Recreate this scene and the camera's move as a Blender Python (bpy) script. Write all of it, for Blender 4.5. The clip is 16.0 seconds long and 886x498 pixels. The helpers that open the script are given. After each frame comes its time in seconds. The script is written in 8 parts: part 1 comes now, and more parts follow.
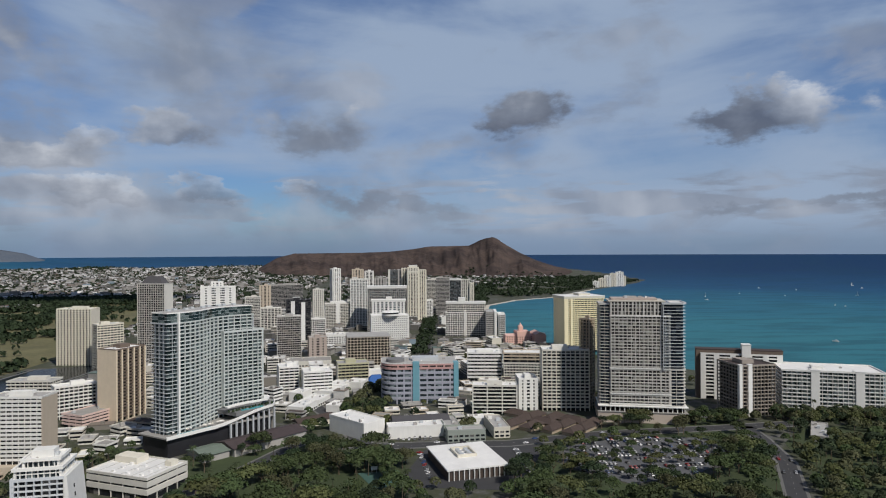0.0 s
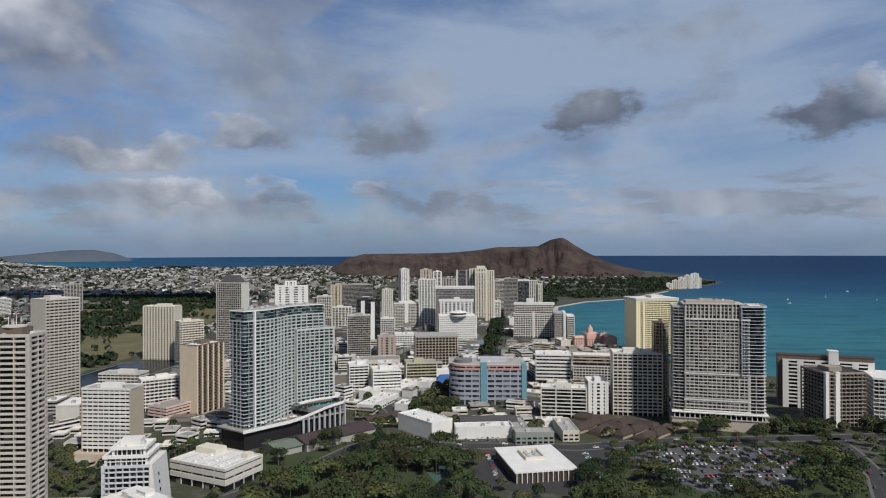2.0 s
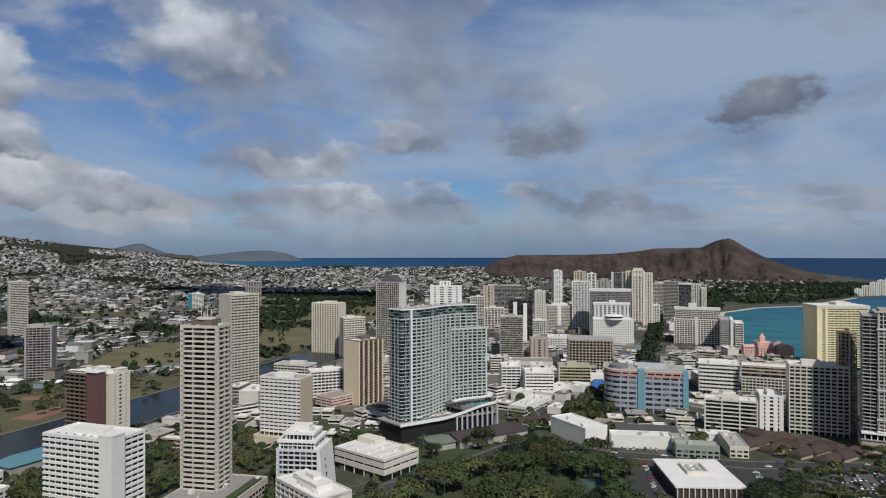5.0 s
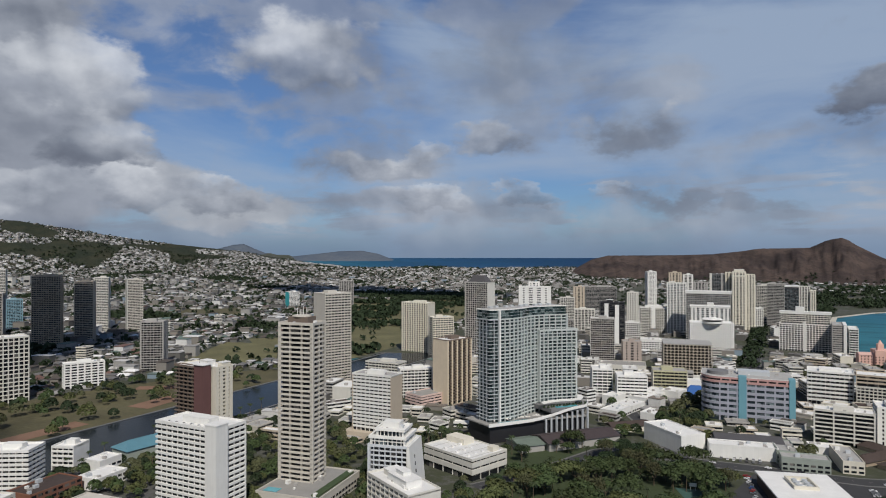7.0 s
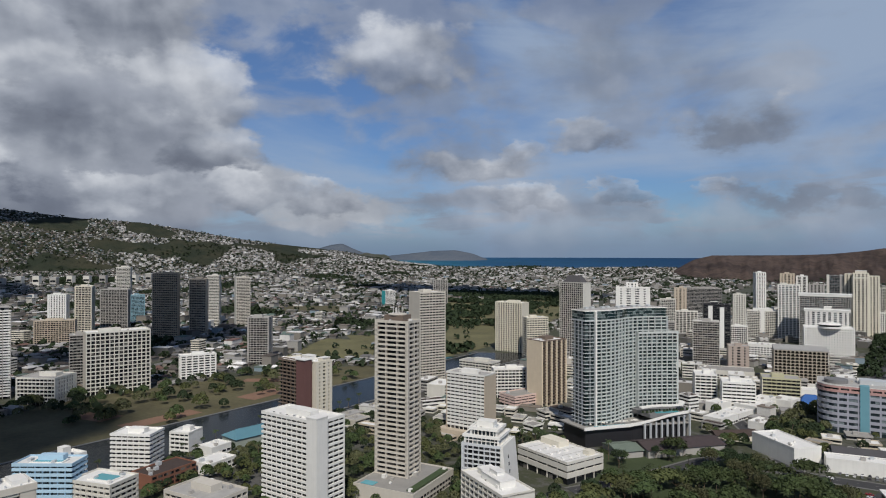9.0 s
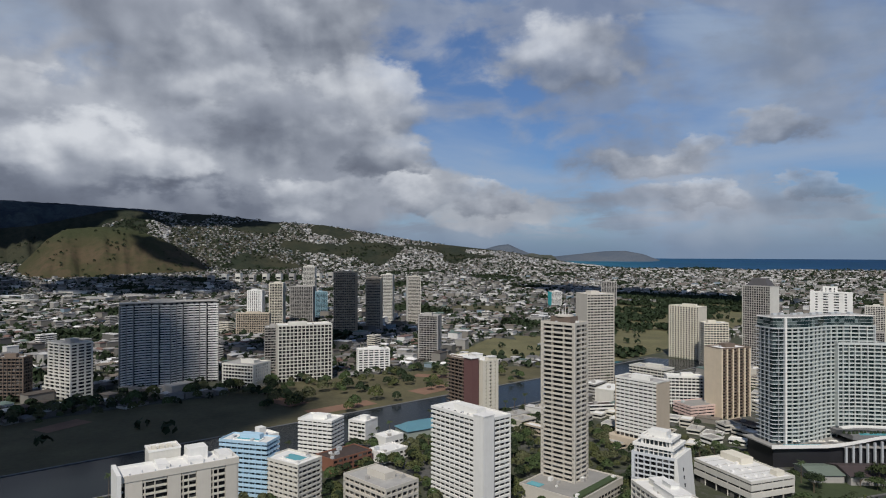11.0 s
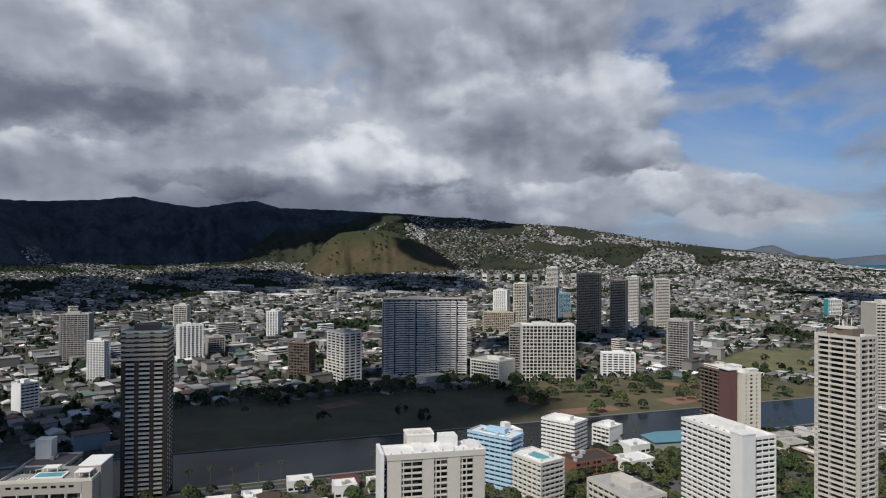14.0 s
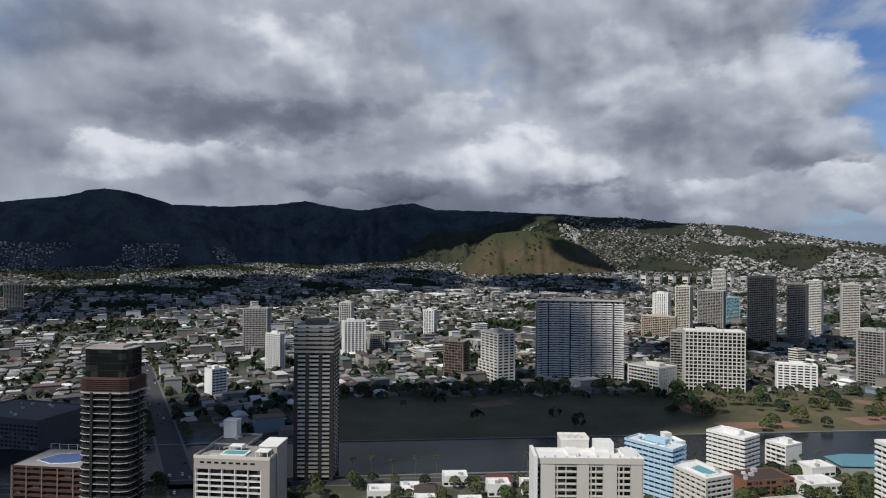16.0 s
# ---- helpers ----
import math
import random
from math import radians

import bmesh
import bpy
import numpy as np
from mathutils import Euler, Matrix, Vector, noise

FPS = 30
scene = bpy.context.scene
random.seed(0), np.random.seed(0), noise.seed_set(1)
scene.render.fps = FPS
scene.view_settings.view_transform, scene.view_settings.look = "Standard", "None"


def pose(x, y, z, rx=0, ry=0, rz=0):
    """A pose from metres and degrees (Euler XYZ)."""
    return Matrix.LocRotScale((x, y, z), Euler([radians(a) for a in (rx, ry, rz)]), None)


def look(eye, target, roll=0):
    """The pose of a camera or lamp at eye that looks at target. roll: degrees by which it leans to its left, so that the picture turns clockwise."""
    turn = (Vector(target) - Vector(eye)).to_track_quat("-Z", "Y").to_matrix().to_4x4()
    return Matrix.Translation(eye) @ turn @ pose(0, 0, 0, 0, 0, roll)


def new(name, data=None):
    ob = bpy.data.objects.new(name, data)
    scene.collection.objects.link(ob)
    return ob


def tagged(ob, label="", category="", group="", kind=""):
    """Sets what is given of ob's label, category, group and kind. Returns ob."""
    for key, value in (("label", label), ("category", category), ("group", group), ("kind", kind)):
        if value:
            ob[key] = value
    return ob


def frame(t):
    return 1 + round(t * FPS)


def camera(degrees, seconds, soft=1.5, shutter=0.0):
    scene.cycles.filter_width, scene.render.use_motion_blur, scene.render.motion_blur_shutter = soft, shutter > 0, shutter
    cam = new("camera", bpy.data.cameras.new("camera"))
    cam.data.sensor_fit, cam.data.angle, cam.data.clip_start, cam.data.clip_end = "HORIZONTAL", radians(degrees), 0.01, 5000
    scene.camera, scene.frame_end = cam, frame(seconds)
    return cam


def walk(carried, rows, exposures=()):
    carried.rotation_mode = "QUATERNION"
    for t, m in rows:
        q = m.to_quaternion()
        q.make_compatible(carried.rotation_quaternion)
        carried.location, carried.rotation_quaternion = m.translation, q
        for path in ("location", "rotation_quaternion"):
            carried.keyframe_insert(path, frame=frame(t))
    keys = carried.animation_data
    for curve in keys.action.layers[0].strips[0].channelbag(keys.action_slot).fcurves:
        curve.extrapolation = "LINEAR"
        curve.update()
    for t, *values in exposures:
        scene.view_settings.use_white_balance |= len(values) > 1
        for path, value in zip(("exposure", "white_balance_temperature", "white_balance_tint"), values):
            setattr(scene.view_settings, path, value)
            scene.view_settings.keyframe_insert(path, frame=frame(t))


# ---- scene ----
EYE = 150.0
cam = camera(68.59, 16.0, soft=1.1)
# seconds, yaw, pitch, roll: the camera hovers and turns to its left
TURNS = [
    (0.0, 0.00, 0.09, -0.28),
    (0.5, 1.31, 0.11, -0.22),
    (1.0, 3.01, 0.12, -0.15),
    (1.5, 4.50, 0.15, -0.15),
    (2.0, 5.98, 0.17, -0.20),
    (2.5, 8.06, 0.20, -0.18),
    (3.0, 10.40, 0.22, -0.14),
    (3.5, 12.43, 0.25, -0.12),
    (6.0, 23.83, 0.33, -0.02),
    (6.5, 25.64, 0.34, -0.00),
    (7.0, 27.15, 0.33, -0.01),
    (7.5, 28.74, 0.33, -0.01),
    (8.0, 30.63, 0.32, 0.03),
    (10.5, 45.66, 0.30, 0.04),
    (11.0, 49.96, 0.32, 0.10),
    (11.5, 54.13, 0.33, 0.18),
    (12.0, 58.01, 0.33, 0.22),
    (12.5, 61.53, 0.35, 0.26),
    (13.0, 64.73, 0.34, 0.27),
    (13.5, 67.84, 0.34, 0.24),
    (14.0, 71.16, 0.36, 0.26),
    (14.5, 74.64, 0.36, 0.34),
    (15.0, 78.08, 0.36, 0.33),
    (15.5, 81.43, 0.36, 0.35),
    (16.0, 84.63, 0.35, 0.38),
]
walk(cam, [(t, pose(0, 0, EYE, 90 + pitch, 0, yaw) @ pose(0, 0, 0, 0, 0, roll)) for t, yaw, pitch, roll in TURNS],
     [(0.0, -0.06, 6300, 10), (7.0, -0.1, 6300, 10), (11.0, -0.1, 6300, 10), (13.0, -0.02, 6300, 10), (16.0, 0.07, 6250, 10)])

# ---- world, sun and exposure ----
SUN_AZ, SUN_EL = -140.0, 48.0     # azimuth to the left of +y, elevation


def sun_way():
    a, e = radians(SUN_AZ), radians(SUN_EL)
    return Vector((-math.sin(a) * math.cos(e), math.cos(a) * math.cos(e), math.sin(e)))


class Nodes:
    """A short hand for node trees."""

    def __init__(self, tree):
        self.tree = tree
        tree.nodes.clear()

    def add(self, kind, op="", smooth=False, **inputs):
        n = self.tree.nodes.new(kind)
        if op:
            n.operation = op
        if smooth:
            n.interpolation_type = "SMOOTHSTEP"
        for k, v in inputs.items():
            key = int(k[1:]) if k[0] == "i" and k[1:].isdigit() else k.replace("__", " ")
            if hasattr(v, "is_linked"):
                self.tree.links.new(v, n.inputs[key])
            else:
                n.inputs[key].default_value = v
        return n

    def math(self, op, a, b=0.0, c=0.0, clamp=False):
        n = self.add("ShaderNodeMath", i0=a, i1=b, i2=c, op=op)
        n.use_clamp = clamp
        return n.outputs[0]

    def mix(self, f, a, b):
        n = self.tree.nodes.new("ShaderNodeMix")
        n.data_type = "RGBA"
        for k, v in ((0, f), (6, a), (7, b)):
            if hasattr(v, "is_linked"):
                self.tree.links.new(v, n.inputs[k])
            else:
                n.inputs[k].default_value = v
        return n.outputs[2]

    def ramp(self, f, stops):
        n = self.add("ShaderNodeValToRGB", Fac=f)
        while len(n.color_ramp.elements) < len(stops):
            n.color_ramp.elements.new(0.5)
        for e, (p, c) in zip(n.color_ramp.elements, stops):
            e.position, e.color = p, (c, c, c, 1) if isinstance(c, (int, float)) else (*c[:3], 1)
        return n.outputs[0]

    def noise(self, vector, scale, detail=4.0, rough=0.55, dist=0.0):
        return self.add("ShaderNodeTexNoise", Vector=vector, Scale=scale, Detail=detail, Roughness=rough, Distortion=dist).outputs[0]

    def step(self, x, lo, hi):
        n = self.add("ShaderNodeMapRange", Value=x, i1=lo, i2=hi, smooth=True)
        return n.outputs[0]


def make_world():
    world = bpy.data.worlds.new("sky")
    world.use_nodes = True
    scene.world = world
    n = Nodes(world.node_tree)
    way = n.add("ShaderNodeTexCoord").outputs["Generated"]
    xyz = n.add("ShaderNodeSeparateXYZ", Vector=way)
    x, y, z = xyz.outputs
    el = n.math("MULTIPLY", n.math("ARCSINE", z), 57.2958)
    az = n.math("MULTIPLY", n.math("ARCTAN2", n.math("MULTIPLY", x, -1.0), y), 57.2958)
    air = n.add("ShaderNodeTexSky")
    air.sky_type, air.sun_disc, air.sun_elevation, air.sun_rotation = "NISHITA", False, radians(SUN_EL), radians(-SUN_AZ)
    air.air_density, air.dust_density, air.ozone_density = 1.0, 0.6, 2.0
    sky = air.outputs[0]
    # all in degrees of azimuth and elevation, bent by two noises
    def plane(sa, se, z0, up=0.0, along=0.0):
        return n.add("ShaderNodeCombineXYZ", X=n.math("MULTIPLY", n.math("ADD", az, along), sa), Y=n.math("MULTIPLY", n.math("ADD", el, up), se), Z=z0).outputs[0]

    def relief(sa, se, z0, scale, detail, rough, up, along):
        """How much brighter a billow is towards the light above it."""
        here = n.noise(plane(sa, se, z0), scale, detail, rough, 0.15)
        there = n.noise(plane(sa, se, z0, up, along), scale, detail, rough, 0.15)
        return n.math("SUBTRACT", here, there)
    def billow(sa, se, z0, scale, up=0.0, along=0.0):
        """Rounded heaps, as on the top of a cumulus."""
        p = plane(sa, se, z0, up, along)
        push = n.tree.nodes.new("ShaderNodeTexNoise")
        push.inputs["Scale"].default_value, push.inputs["Detail"].default_value = scale * 1.3, 4.0
        n.tree.links.new(p, push.inputs["Vector"])
        p = n.add("ShaderNodeVectorMath", i0=p, i1=n.add("ShaderNodeVectorMath", i0=push.outputs["Color"], i1=(0.28, 0.28, 0.0), op="MULTIPLY").outputs[0], op="ADD").outputs[0]
        v = n.tree.nodes.new("ShaderNodeTexVoronoi")
        v.feature = "SMOOTH_F1"
        for key, value in (("Scale", scale), ("Detail", 2.0), ("Roughness", 0.5), ("Smoothness", 0.55)):
            v.inputs[key].default_value = value
        n.tree.links.new(p, v.inputs["Vector"])
        return n.math("SUBTRACT", 1.0, v.outputs["Distance"])
    bend1 = n.noise(plane(0.05, 0.09, 0.0), 2.4, 6.0, 0.6)
    bend2 = n.noise(plane(0.05, 0.09, 4.0), 2.8, 6.0, 0.6)
    az2 = n.math("ADD", az, n.math("MULTIPLY", n.math("SUBTRACT", bend1, 0.5), 14.0))
    el2 = n.math("ADD", el, n.math("MULTIPLY", n.math("SUBTRACT", bend2, 0.5), 7.0))
    # thin veil over blue
    blue = n.add("ShaderNodeVectorMath", i0=sky, i1=(0.043, 0.060, 0.085), op="MULTIPLY").outputs[0]
    blue = n.mix(0.20, blue, (0.19, 0.25, 0.35, 1))
    veil = n.noise(plane(0.030, 0.055, 3.0), 1.5, 7.0, 0.52, 0.5)
    wisp = n.noise(plane(0.022, 0.16, 6.0), 1.4, 6.0, 0.55, 0.6)
    veil = n.math("ADD", n.math("MULTIPLY", veil, 0.7), n.math("MULTIPLY", wisp, 0.3))
    right = n.math("MULTIPLY", n.step(n.math("ABSOLUTE", n.math("ADD", az, 6.0)), 26.0, 4.0), 0.035)
    right = n.math("SUBTRACT", right, n.math("MULTIPLY", n.step(az, 4.0, 18.0), n.math("MULTIPLY", n.step(el, 7.0, 12.0), 0.06)))
    right = n.math("SUBTRACT", right, n.math("MULTIPLY", n.step(az, -14.0, -30.0), n.math("MULTIPLY", n.step(el, 9.0, 16.0), 0.08)))
    veil = n.math("MULTIPLY", n.step(n.math("ADD", veil, right), 0.35, 0.60), 0.92)
    base = n.mix(veil, blue, (0.335, 0.415, 0.54, 1))

    def puff(a0, e0, ha, he, lo=0.55, hi=1.05):
        u = n.math("DIVIDE", n.math("SUBTRACT", az2, a0), ha)
        v = n.math("DIVIDE", n.math("SUBTRACT", el2, e0), he)
        d = n.math("SQRT", n.math("ADD", n.math("MULTIPLY", u, u), n.math("MULTIPLY", v, v)))
        return n.step(d, hi, lo)

    def most(items):
        out = items[0]
        for q in items[1:]:
            out = n.math("MAXIMUM", out, q)
        return out
    # soft grey puffs, white puffs, and the great bank over the mountains
    grey = most([puff(10.5, 10.0, 6.5, 3.2, 0.0), puff(33, 7.6, 8.0, 2.0, 0.4), puff(6, 4.3, 10, 0.9, 0.3), puff(30, 4.0, 16, 1.6, 0.2), puff(20, 15.5, 11, 4.0, 0.0),
                 puff(-30, 3.4, 12, 0.7, 0.3)])
    white = most([puff(45.5, 3.6, 8.0, 1.9), puff(52, 5.4, 6, 2.4)])
    bank = most([n.step(az2, 53.0, 57.0), puff(62, 6, 12, 4.5, 0.75)])
    hole = n.math("MULTIPLY", most([puff(84, 17.0, 4.2, 3.2, 0.1), puff(78, 14, 2.5, 2.0, 0.0), puff(140, 20, 30, 12)]), 0.7)
    bank = n.math("MULTIPLY", bank, n.math("SUBTRACT", 1.0, hole))
    big = relief(0.055, 0.075, 1.0, 1.1, 2.0, 0.4, 3.2, -2.0)
    mid = relief(0.065, 0.075, 2.0, 2.7, 4.0, 0.45, 1.3, -0.9)
    small = relief(0.07, 0.075, 5.0, 7.0, 4.0, 0.5, 0.45, -0.35)
    lit = n.math("ADD", n.math("ADD", n.math("MULTIPLY", big, 1.2), n.math("MULTIPLY", mid, 0.55)), n.math("MULTIPLY", small, 0.25))
    wide = n.noise(plane(0.03, 0.05, 8.0), 1.6, 2.0, 0.5)
    heap = n.math("SUBTRACT", billow(0.06, 0.075, 3.0, 2.2), billow(0.06, 0.075, 3.0, 2.2, 1.6, -1.2))
    lit = n.math("ADD", lit, n.math("MULTIPLY", heap, 0.5))
    lit = n.math("ADD", lit, n.math("MULTIPLY", n.math("SUBTRACT", wide, 0.5), 0.9))
    greyc = n.ramp(n.math("ADD", 0.5, n.math("MULTIPLY", lit, 1.1), clamp=True), [(0.0, (0.15, 0.175, 0.225)), (0.5, (0.24, 0.272, 0.335)), (1.0, (0.43, 0.455, 0.51))])
    whitec = n.ramp(n.math("ADD", 0.60, lit, clamp=True), [(0.0, (0.20, 0.215, 0.26)), (0.5, (0.36, 0.38, 0.42)), (1.0, (0.58, 0.59, 0.61))])
    side = n.math("SUBTRACT", n.math("MULTIPLY", n.step(az, 70.0, 54.0), -0.09), n.math("MULTIPLY", n.step(az, 96.0, 114.0), 0.08))
    under = n.math("MULTIPLY", n.step(el, 7.0, 3.6), n.math("MULTIPLY", n.step(az, 54.0, 66.0), n.math("MULTIPLY", n.step(az, 100.0, 90.0), 0.24)))
    bright = most([puff(94.5, 16.2, 7, 3.6, 0.25), puff(79, 8.4, 8, 2.6, 0.25), puff(59, 4.6, 7, 1.6, 0.3), puff(106, 7.2, 15, 1.4, 0.2), puff(71, 11.5, 6, 3, 0.2), puff(66, 15.5, 5, 3, 0.2), puff(84, 11.5, 4, 1.6, 0.2)])
    dark = most([puff(98, 11.4, 17, 2.7, 0.0), puff(73, 5.4, 9, 1.5, 0.0), puff(54, 8, 3, 4.5, 0.0), n.math("MULTIPLY", puff(114, 17, 9, 4, 0.0), 0.6), puff(90, 5.6, 9, 1.2, 0.0)])
    shape = n.math("SUBTRACT", n.math("MULTIPLY", bright, 0.10), n.math("MULTIPLY", dark, 0.36))
    deep = n.math("SUBTRACT", n.math("ADD", n.math("ADD", 0.61, side), n.math("ADD", n.math("MULTIPLY", lit, 0.50), shape)), under, clamp=True)
    bankc = n.ramp(deep, [(0.0, (0.08, 0.09, 0.122)), (0.35, (0.175, 0.196, 0.245)), (0.62, (0.355, 0.38, 0.435)), (1.0, (0.72, 0.74, 0.77))])
    field = n.noise(plane(0.05, 0.095, 11.0), 1.9, 7.0, 0.55, 0.3)
    field = n.math("ADD", field, n.math("ADD", n.math("MULTIPLY", n.step(az, -8.0, 40.0), 0.05), n.math("MULTIPLY", n.step(el, 9.0, 3.0), 0.03)))
    field = n.math("MULTIPLY", n.step(field, 0.50, 0.66), 0.62)
    rows = n.noise(plane(0.045, 0.24, 13.0), 2.2, 6.0, 0.55, 0.3)
    rows = n.math("MULTIPLY", n.math("MULTIPLY", n.step(rows, 0.47, 0.60), n.step(el, 8.0, 5.0)), n.math("MULTIPLY", n.step(el, 0.6, 2.0), 0.75))
    base = n.mix(most([field, rows]), base, n.ramp(n.math("ADD", 0.55, n.math("MULTIPLY", lit, 0.95), clamp=True), [(0.0, (0.17, 0.195, 0.25)), (0.5, (0.27, 0.30, 0.365)), (1.0, (0.47, 0.495, 0.545))]))
    clouds = n.mix(n.math("MULTIPLY", grey, 0.8), base, greyc)
    clouds = n.mix(n.math("MULTIPLY", white, 0.9), clouds, whitec)
    clouds = n.mix(bank, clouds, bankc)

    def heap_cloud(under_it, a0, e0, ha, he, alpha, light, edge=0.55):
        """One cumulus: a rounded lump, pale towards the top and grey below."""
        u = n.math("DIVIDE", n.math("SUBTRACT", az2, a0), ha)
        v = n.math("DIVIDE", n.math("SUBTRACT", el2, e0), he)
        d = n.math("SQRT", n.math("ADD", n.math("MULTIPLY", u, u), n.math("MULTIPLY", v, v)))
        m = n.math("MULTIPLY", n.step(n.math("SUBTRACT", d, n.math("MULTIPLY", lit, 0.8)), 1.0, edge), alpha)
        s = n.math("ADD", n.math("ADD", light, n.math("MULTIPLY", v, 0.26)), n.math("MULTIPLY", lit, 1.0), clamp=True)
        c = n.ramp(s, [(0.0, (0.10, 0.112, 0.148)), (0.35, (0.20, 0.222, 0.27)), (0.62, (0.37, 0.395, 0.445)), (1.0, (0.72, 0.735, 0.76))])
        return n.mix(m, under_it, c)
    for lump in ((61, 18.5, 6, 5.0, 0.8, 0.52), (71, 14.5, 8, 4.2, 0.8, 0.60), (94.5, 16.5, 8, 4.2, 0.85, 0.68), (56.4, 13.6, 5.0, 4.0, 0.8, 0.50), (66, 9.0, 8, 3.2, 0.8, 0.50), (84, 12.0, 5, 2.4, 0.6, 0.62),
                 (54.5, 8.4, 4.0, 3.2, 0.85, 0.34), (77.5, 7.8, 8, 2.8, 0.85, 0.62), (106, 7.4, 13, 2.0, 0.85, 0.80), (60, 4.9, 5, 1.8, 0.85, 0.54), (53, 4.3, 3.6, 1.5, 0.8, 0.52), (46.5, 4.5, 4.0, 1.5, 0.8, 0.54), (90, 6.0, 7, 1.5, 0.6, 0.5),
                 (38.0, 16.3, 7.0, 4.2, 0.8, 0.60), (22.8, 9.8, 4.4, 1.9, 0.8, 0.58), (33, 7.7, 6.0, 1.3, 0.65, 0.44), (11, 10.0, 5.5, 2.2, 0.55, 0.46), (-6.8, 11.8, 4.6, 2.3, 0.9, 0.38), (-24.5, 10.6, 7.0, 1.9, 0.85, 0.17), (28, 4.6, 3.6, 0.9, 0.5, 0.38), (20, 4.7, 3.2, 0.9, 0.5, 0.42), (11.5, 4.9, 3.0, 0.7, 0.5, 0.48), (29, 8.6, 3.5, 1.0, 0.5, 0.6)):
        clouds = heap_cloud(clouds, *lump)
    # overhead the clouds thin out to clear deep blue
    clear = n.add("ShaderNodeVectorMath", i0=sky, i1=(0.022, 0.032, 0.048), op="MULTIPLY").outputs[0]
    clouds = n.mix(n.math("MULTIPLY", n.step(el, 25.0, 46.0), 0.9), clouds, clear)
    low = n.mix(n.math("MULTIPLY", n.step(el, 3.2, -0.3), 0.7), clouds, (0.165, 0.235, 0.345, 1))
    out = n.add("ShaderNodeBackground", Color=low, Strength=1.0)
    n.add("ShaderNodeOutputWorld", Surface=out.outputs[0])


make_world()
sun = new("sun", bpy.data.lights.new("sun", "SUN"))
sun.data.energy, sun.data.angle, sun.data.color = 4.0, radians(0.6), (1.0, 0.93, 0.83)
sun.matrix_basis = look(sun_way() * 900, (0, 0, 0))

# ---- materials ----
def surface(name, color, rough=0.75, var=0.18, size=6.0, metal=0.0, streak=0.0, bump=0.0, spec=0.4, each=0.10):
    """A painted or natural surface with stains (size in metres), grain, and a small difference between objects."""
    m = bpy.data.materials.new(name)
    m.use_nodes = True
    n = Nodes(m.node_tree)
    co = n.add("ShaderNodeTexCoord").outputs["Object"]
    big = n.noise(co, 1.0 / size, 4.0, 0.6)
    fine = n.noise(co, 9.0 / size, 3.0, 0.6)
    k = n.math("ADD", n.math("MULTIPLY", n.math("SUBTRACT", big, 0.5), 2.2 * var), n.math("MULTIPLY", n.math("SUBTRACT", fine, 0.5), 1.2 * var))
    if streak:
        s = n.noise(n.add("ShaderNodeVectorMath", i0=co, i1=(0.9, 0.9, 0.06), op="MULTIPLY").outputs[0], 1.0, 3.0)
        k = n.math("ADD", k, n.math("MULTIPLY", n.math("SUBTRACT", s, 0.55), 2 * streak))
    rnd = n.add("ShaderNodeObjectInfo").outputs["Random"]
    k = n.math("ADD", k, n.math("MULTIPLY", n.math("SUBTRACT", rnd, 0.5), each))
    hsv = n.add("ShaderNodeHueSaturation", Color=(*color, 1), Value=n.math("ADD", k, 1.0))
    b = n.add("ShaderNodeBsdfPrincipled", Roughness=rough, Metallic=metal)
    b.inputs["Specular IOR Level"].default_value = spec
    n.tree.links.new(hsv.outputs[0], b.inputs["Base Color"])
    if bump:
        bp = n.add("ShaderNodeBump", Strength=0.6, Distance=bump, Height=fine)
        n.tree.links.new(bp.outputs[0], b.inputs["Normal"])
    n.add("ShaderNodeOutputMaterial", Surface=b.outputs[0])
    return m


def glazing(name, dark, light, cell=(3.6, 3.6, 3.0), share=0.35, rough=0.12):
    """Window glass in rows: each bay has its own tint, curtains drawn behind some of them."""
    m = bpy.data.materials.new(name)
    m.use_nodes = True
    n = Nodes(m.node_tree)
    co = n.add("ShaderNodeTexCoord").outputs["Object"]
    cellv = n.add("ShaderNodeVectorMath", i0=co, i1=cell, op="DIVIDE").outputs[0]
    cellv = n.add("ShaderNodeVectorMath", i0=cellv, op="FLOOR").outputs[0]
    w = n.add("ShaderNodeTexWhiteNoise", Vector=cellv).outputs[0]
    w2 = n.noise(co, 0.9, 2.0)
    f = n.math("MULTIPLY", n.step(w, 1.0 - share, 1.0), n.math("ADD", 0.5, w2), clamp=True)
    col = n.mix(f, (*dark, 1), (*light, 1))
    b = n.add("ShaderNodeBsdfPrincipled", Roughness=rough)
    b.inputs["Specular IOR Level"].default_value = 0.28
    n.tree.links.new(col, b.inputs["Base Color"])
    n.add("ShaderNodeOutputMaterial", Surface=b.outputs[0])
    return m


WHITE = surface("white_paint", (0.72, 0.71, 0.67), streak=0.07, var=0.08)
OFFWHITE = surface("offwhite_paint", (0.60, 0.58, 0.52), streak=0.07, var=0.10)
CREAM = surface("cream_paint", (0.64, 0.60, 0.50), streak=0.06, var=0.09)
YELLOW = surface("pale_yellow_paint", (0.76, 0.68, 0.44), streak=0.05, var=0.08)
WARMCREAM = surface("warm_cream_paint", (0.68, 0.575, 0.43), streak=0.06, var=0.09)
BEIGE = surface("beige_paint", (0.47, 0.40, 0.31), streak=0.06, var=0.10)
TAN = surface("tan_paint", (0.36, 0.29, 0.21), streak=0.06, var=0.10)
PINKISH = surface("pinkish_beige_paint", (0.53, 0.495, 0.43), streak=0.05, var=0.09)
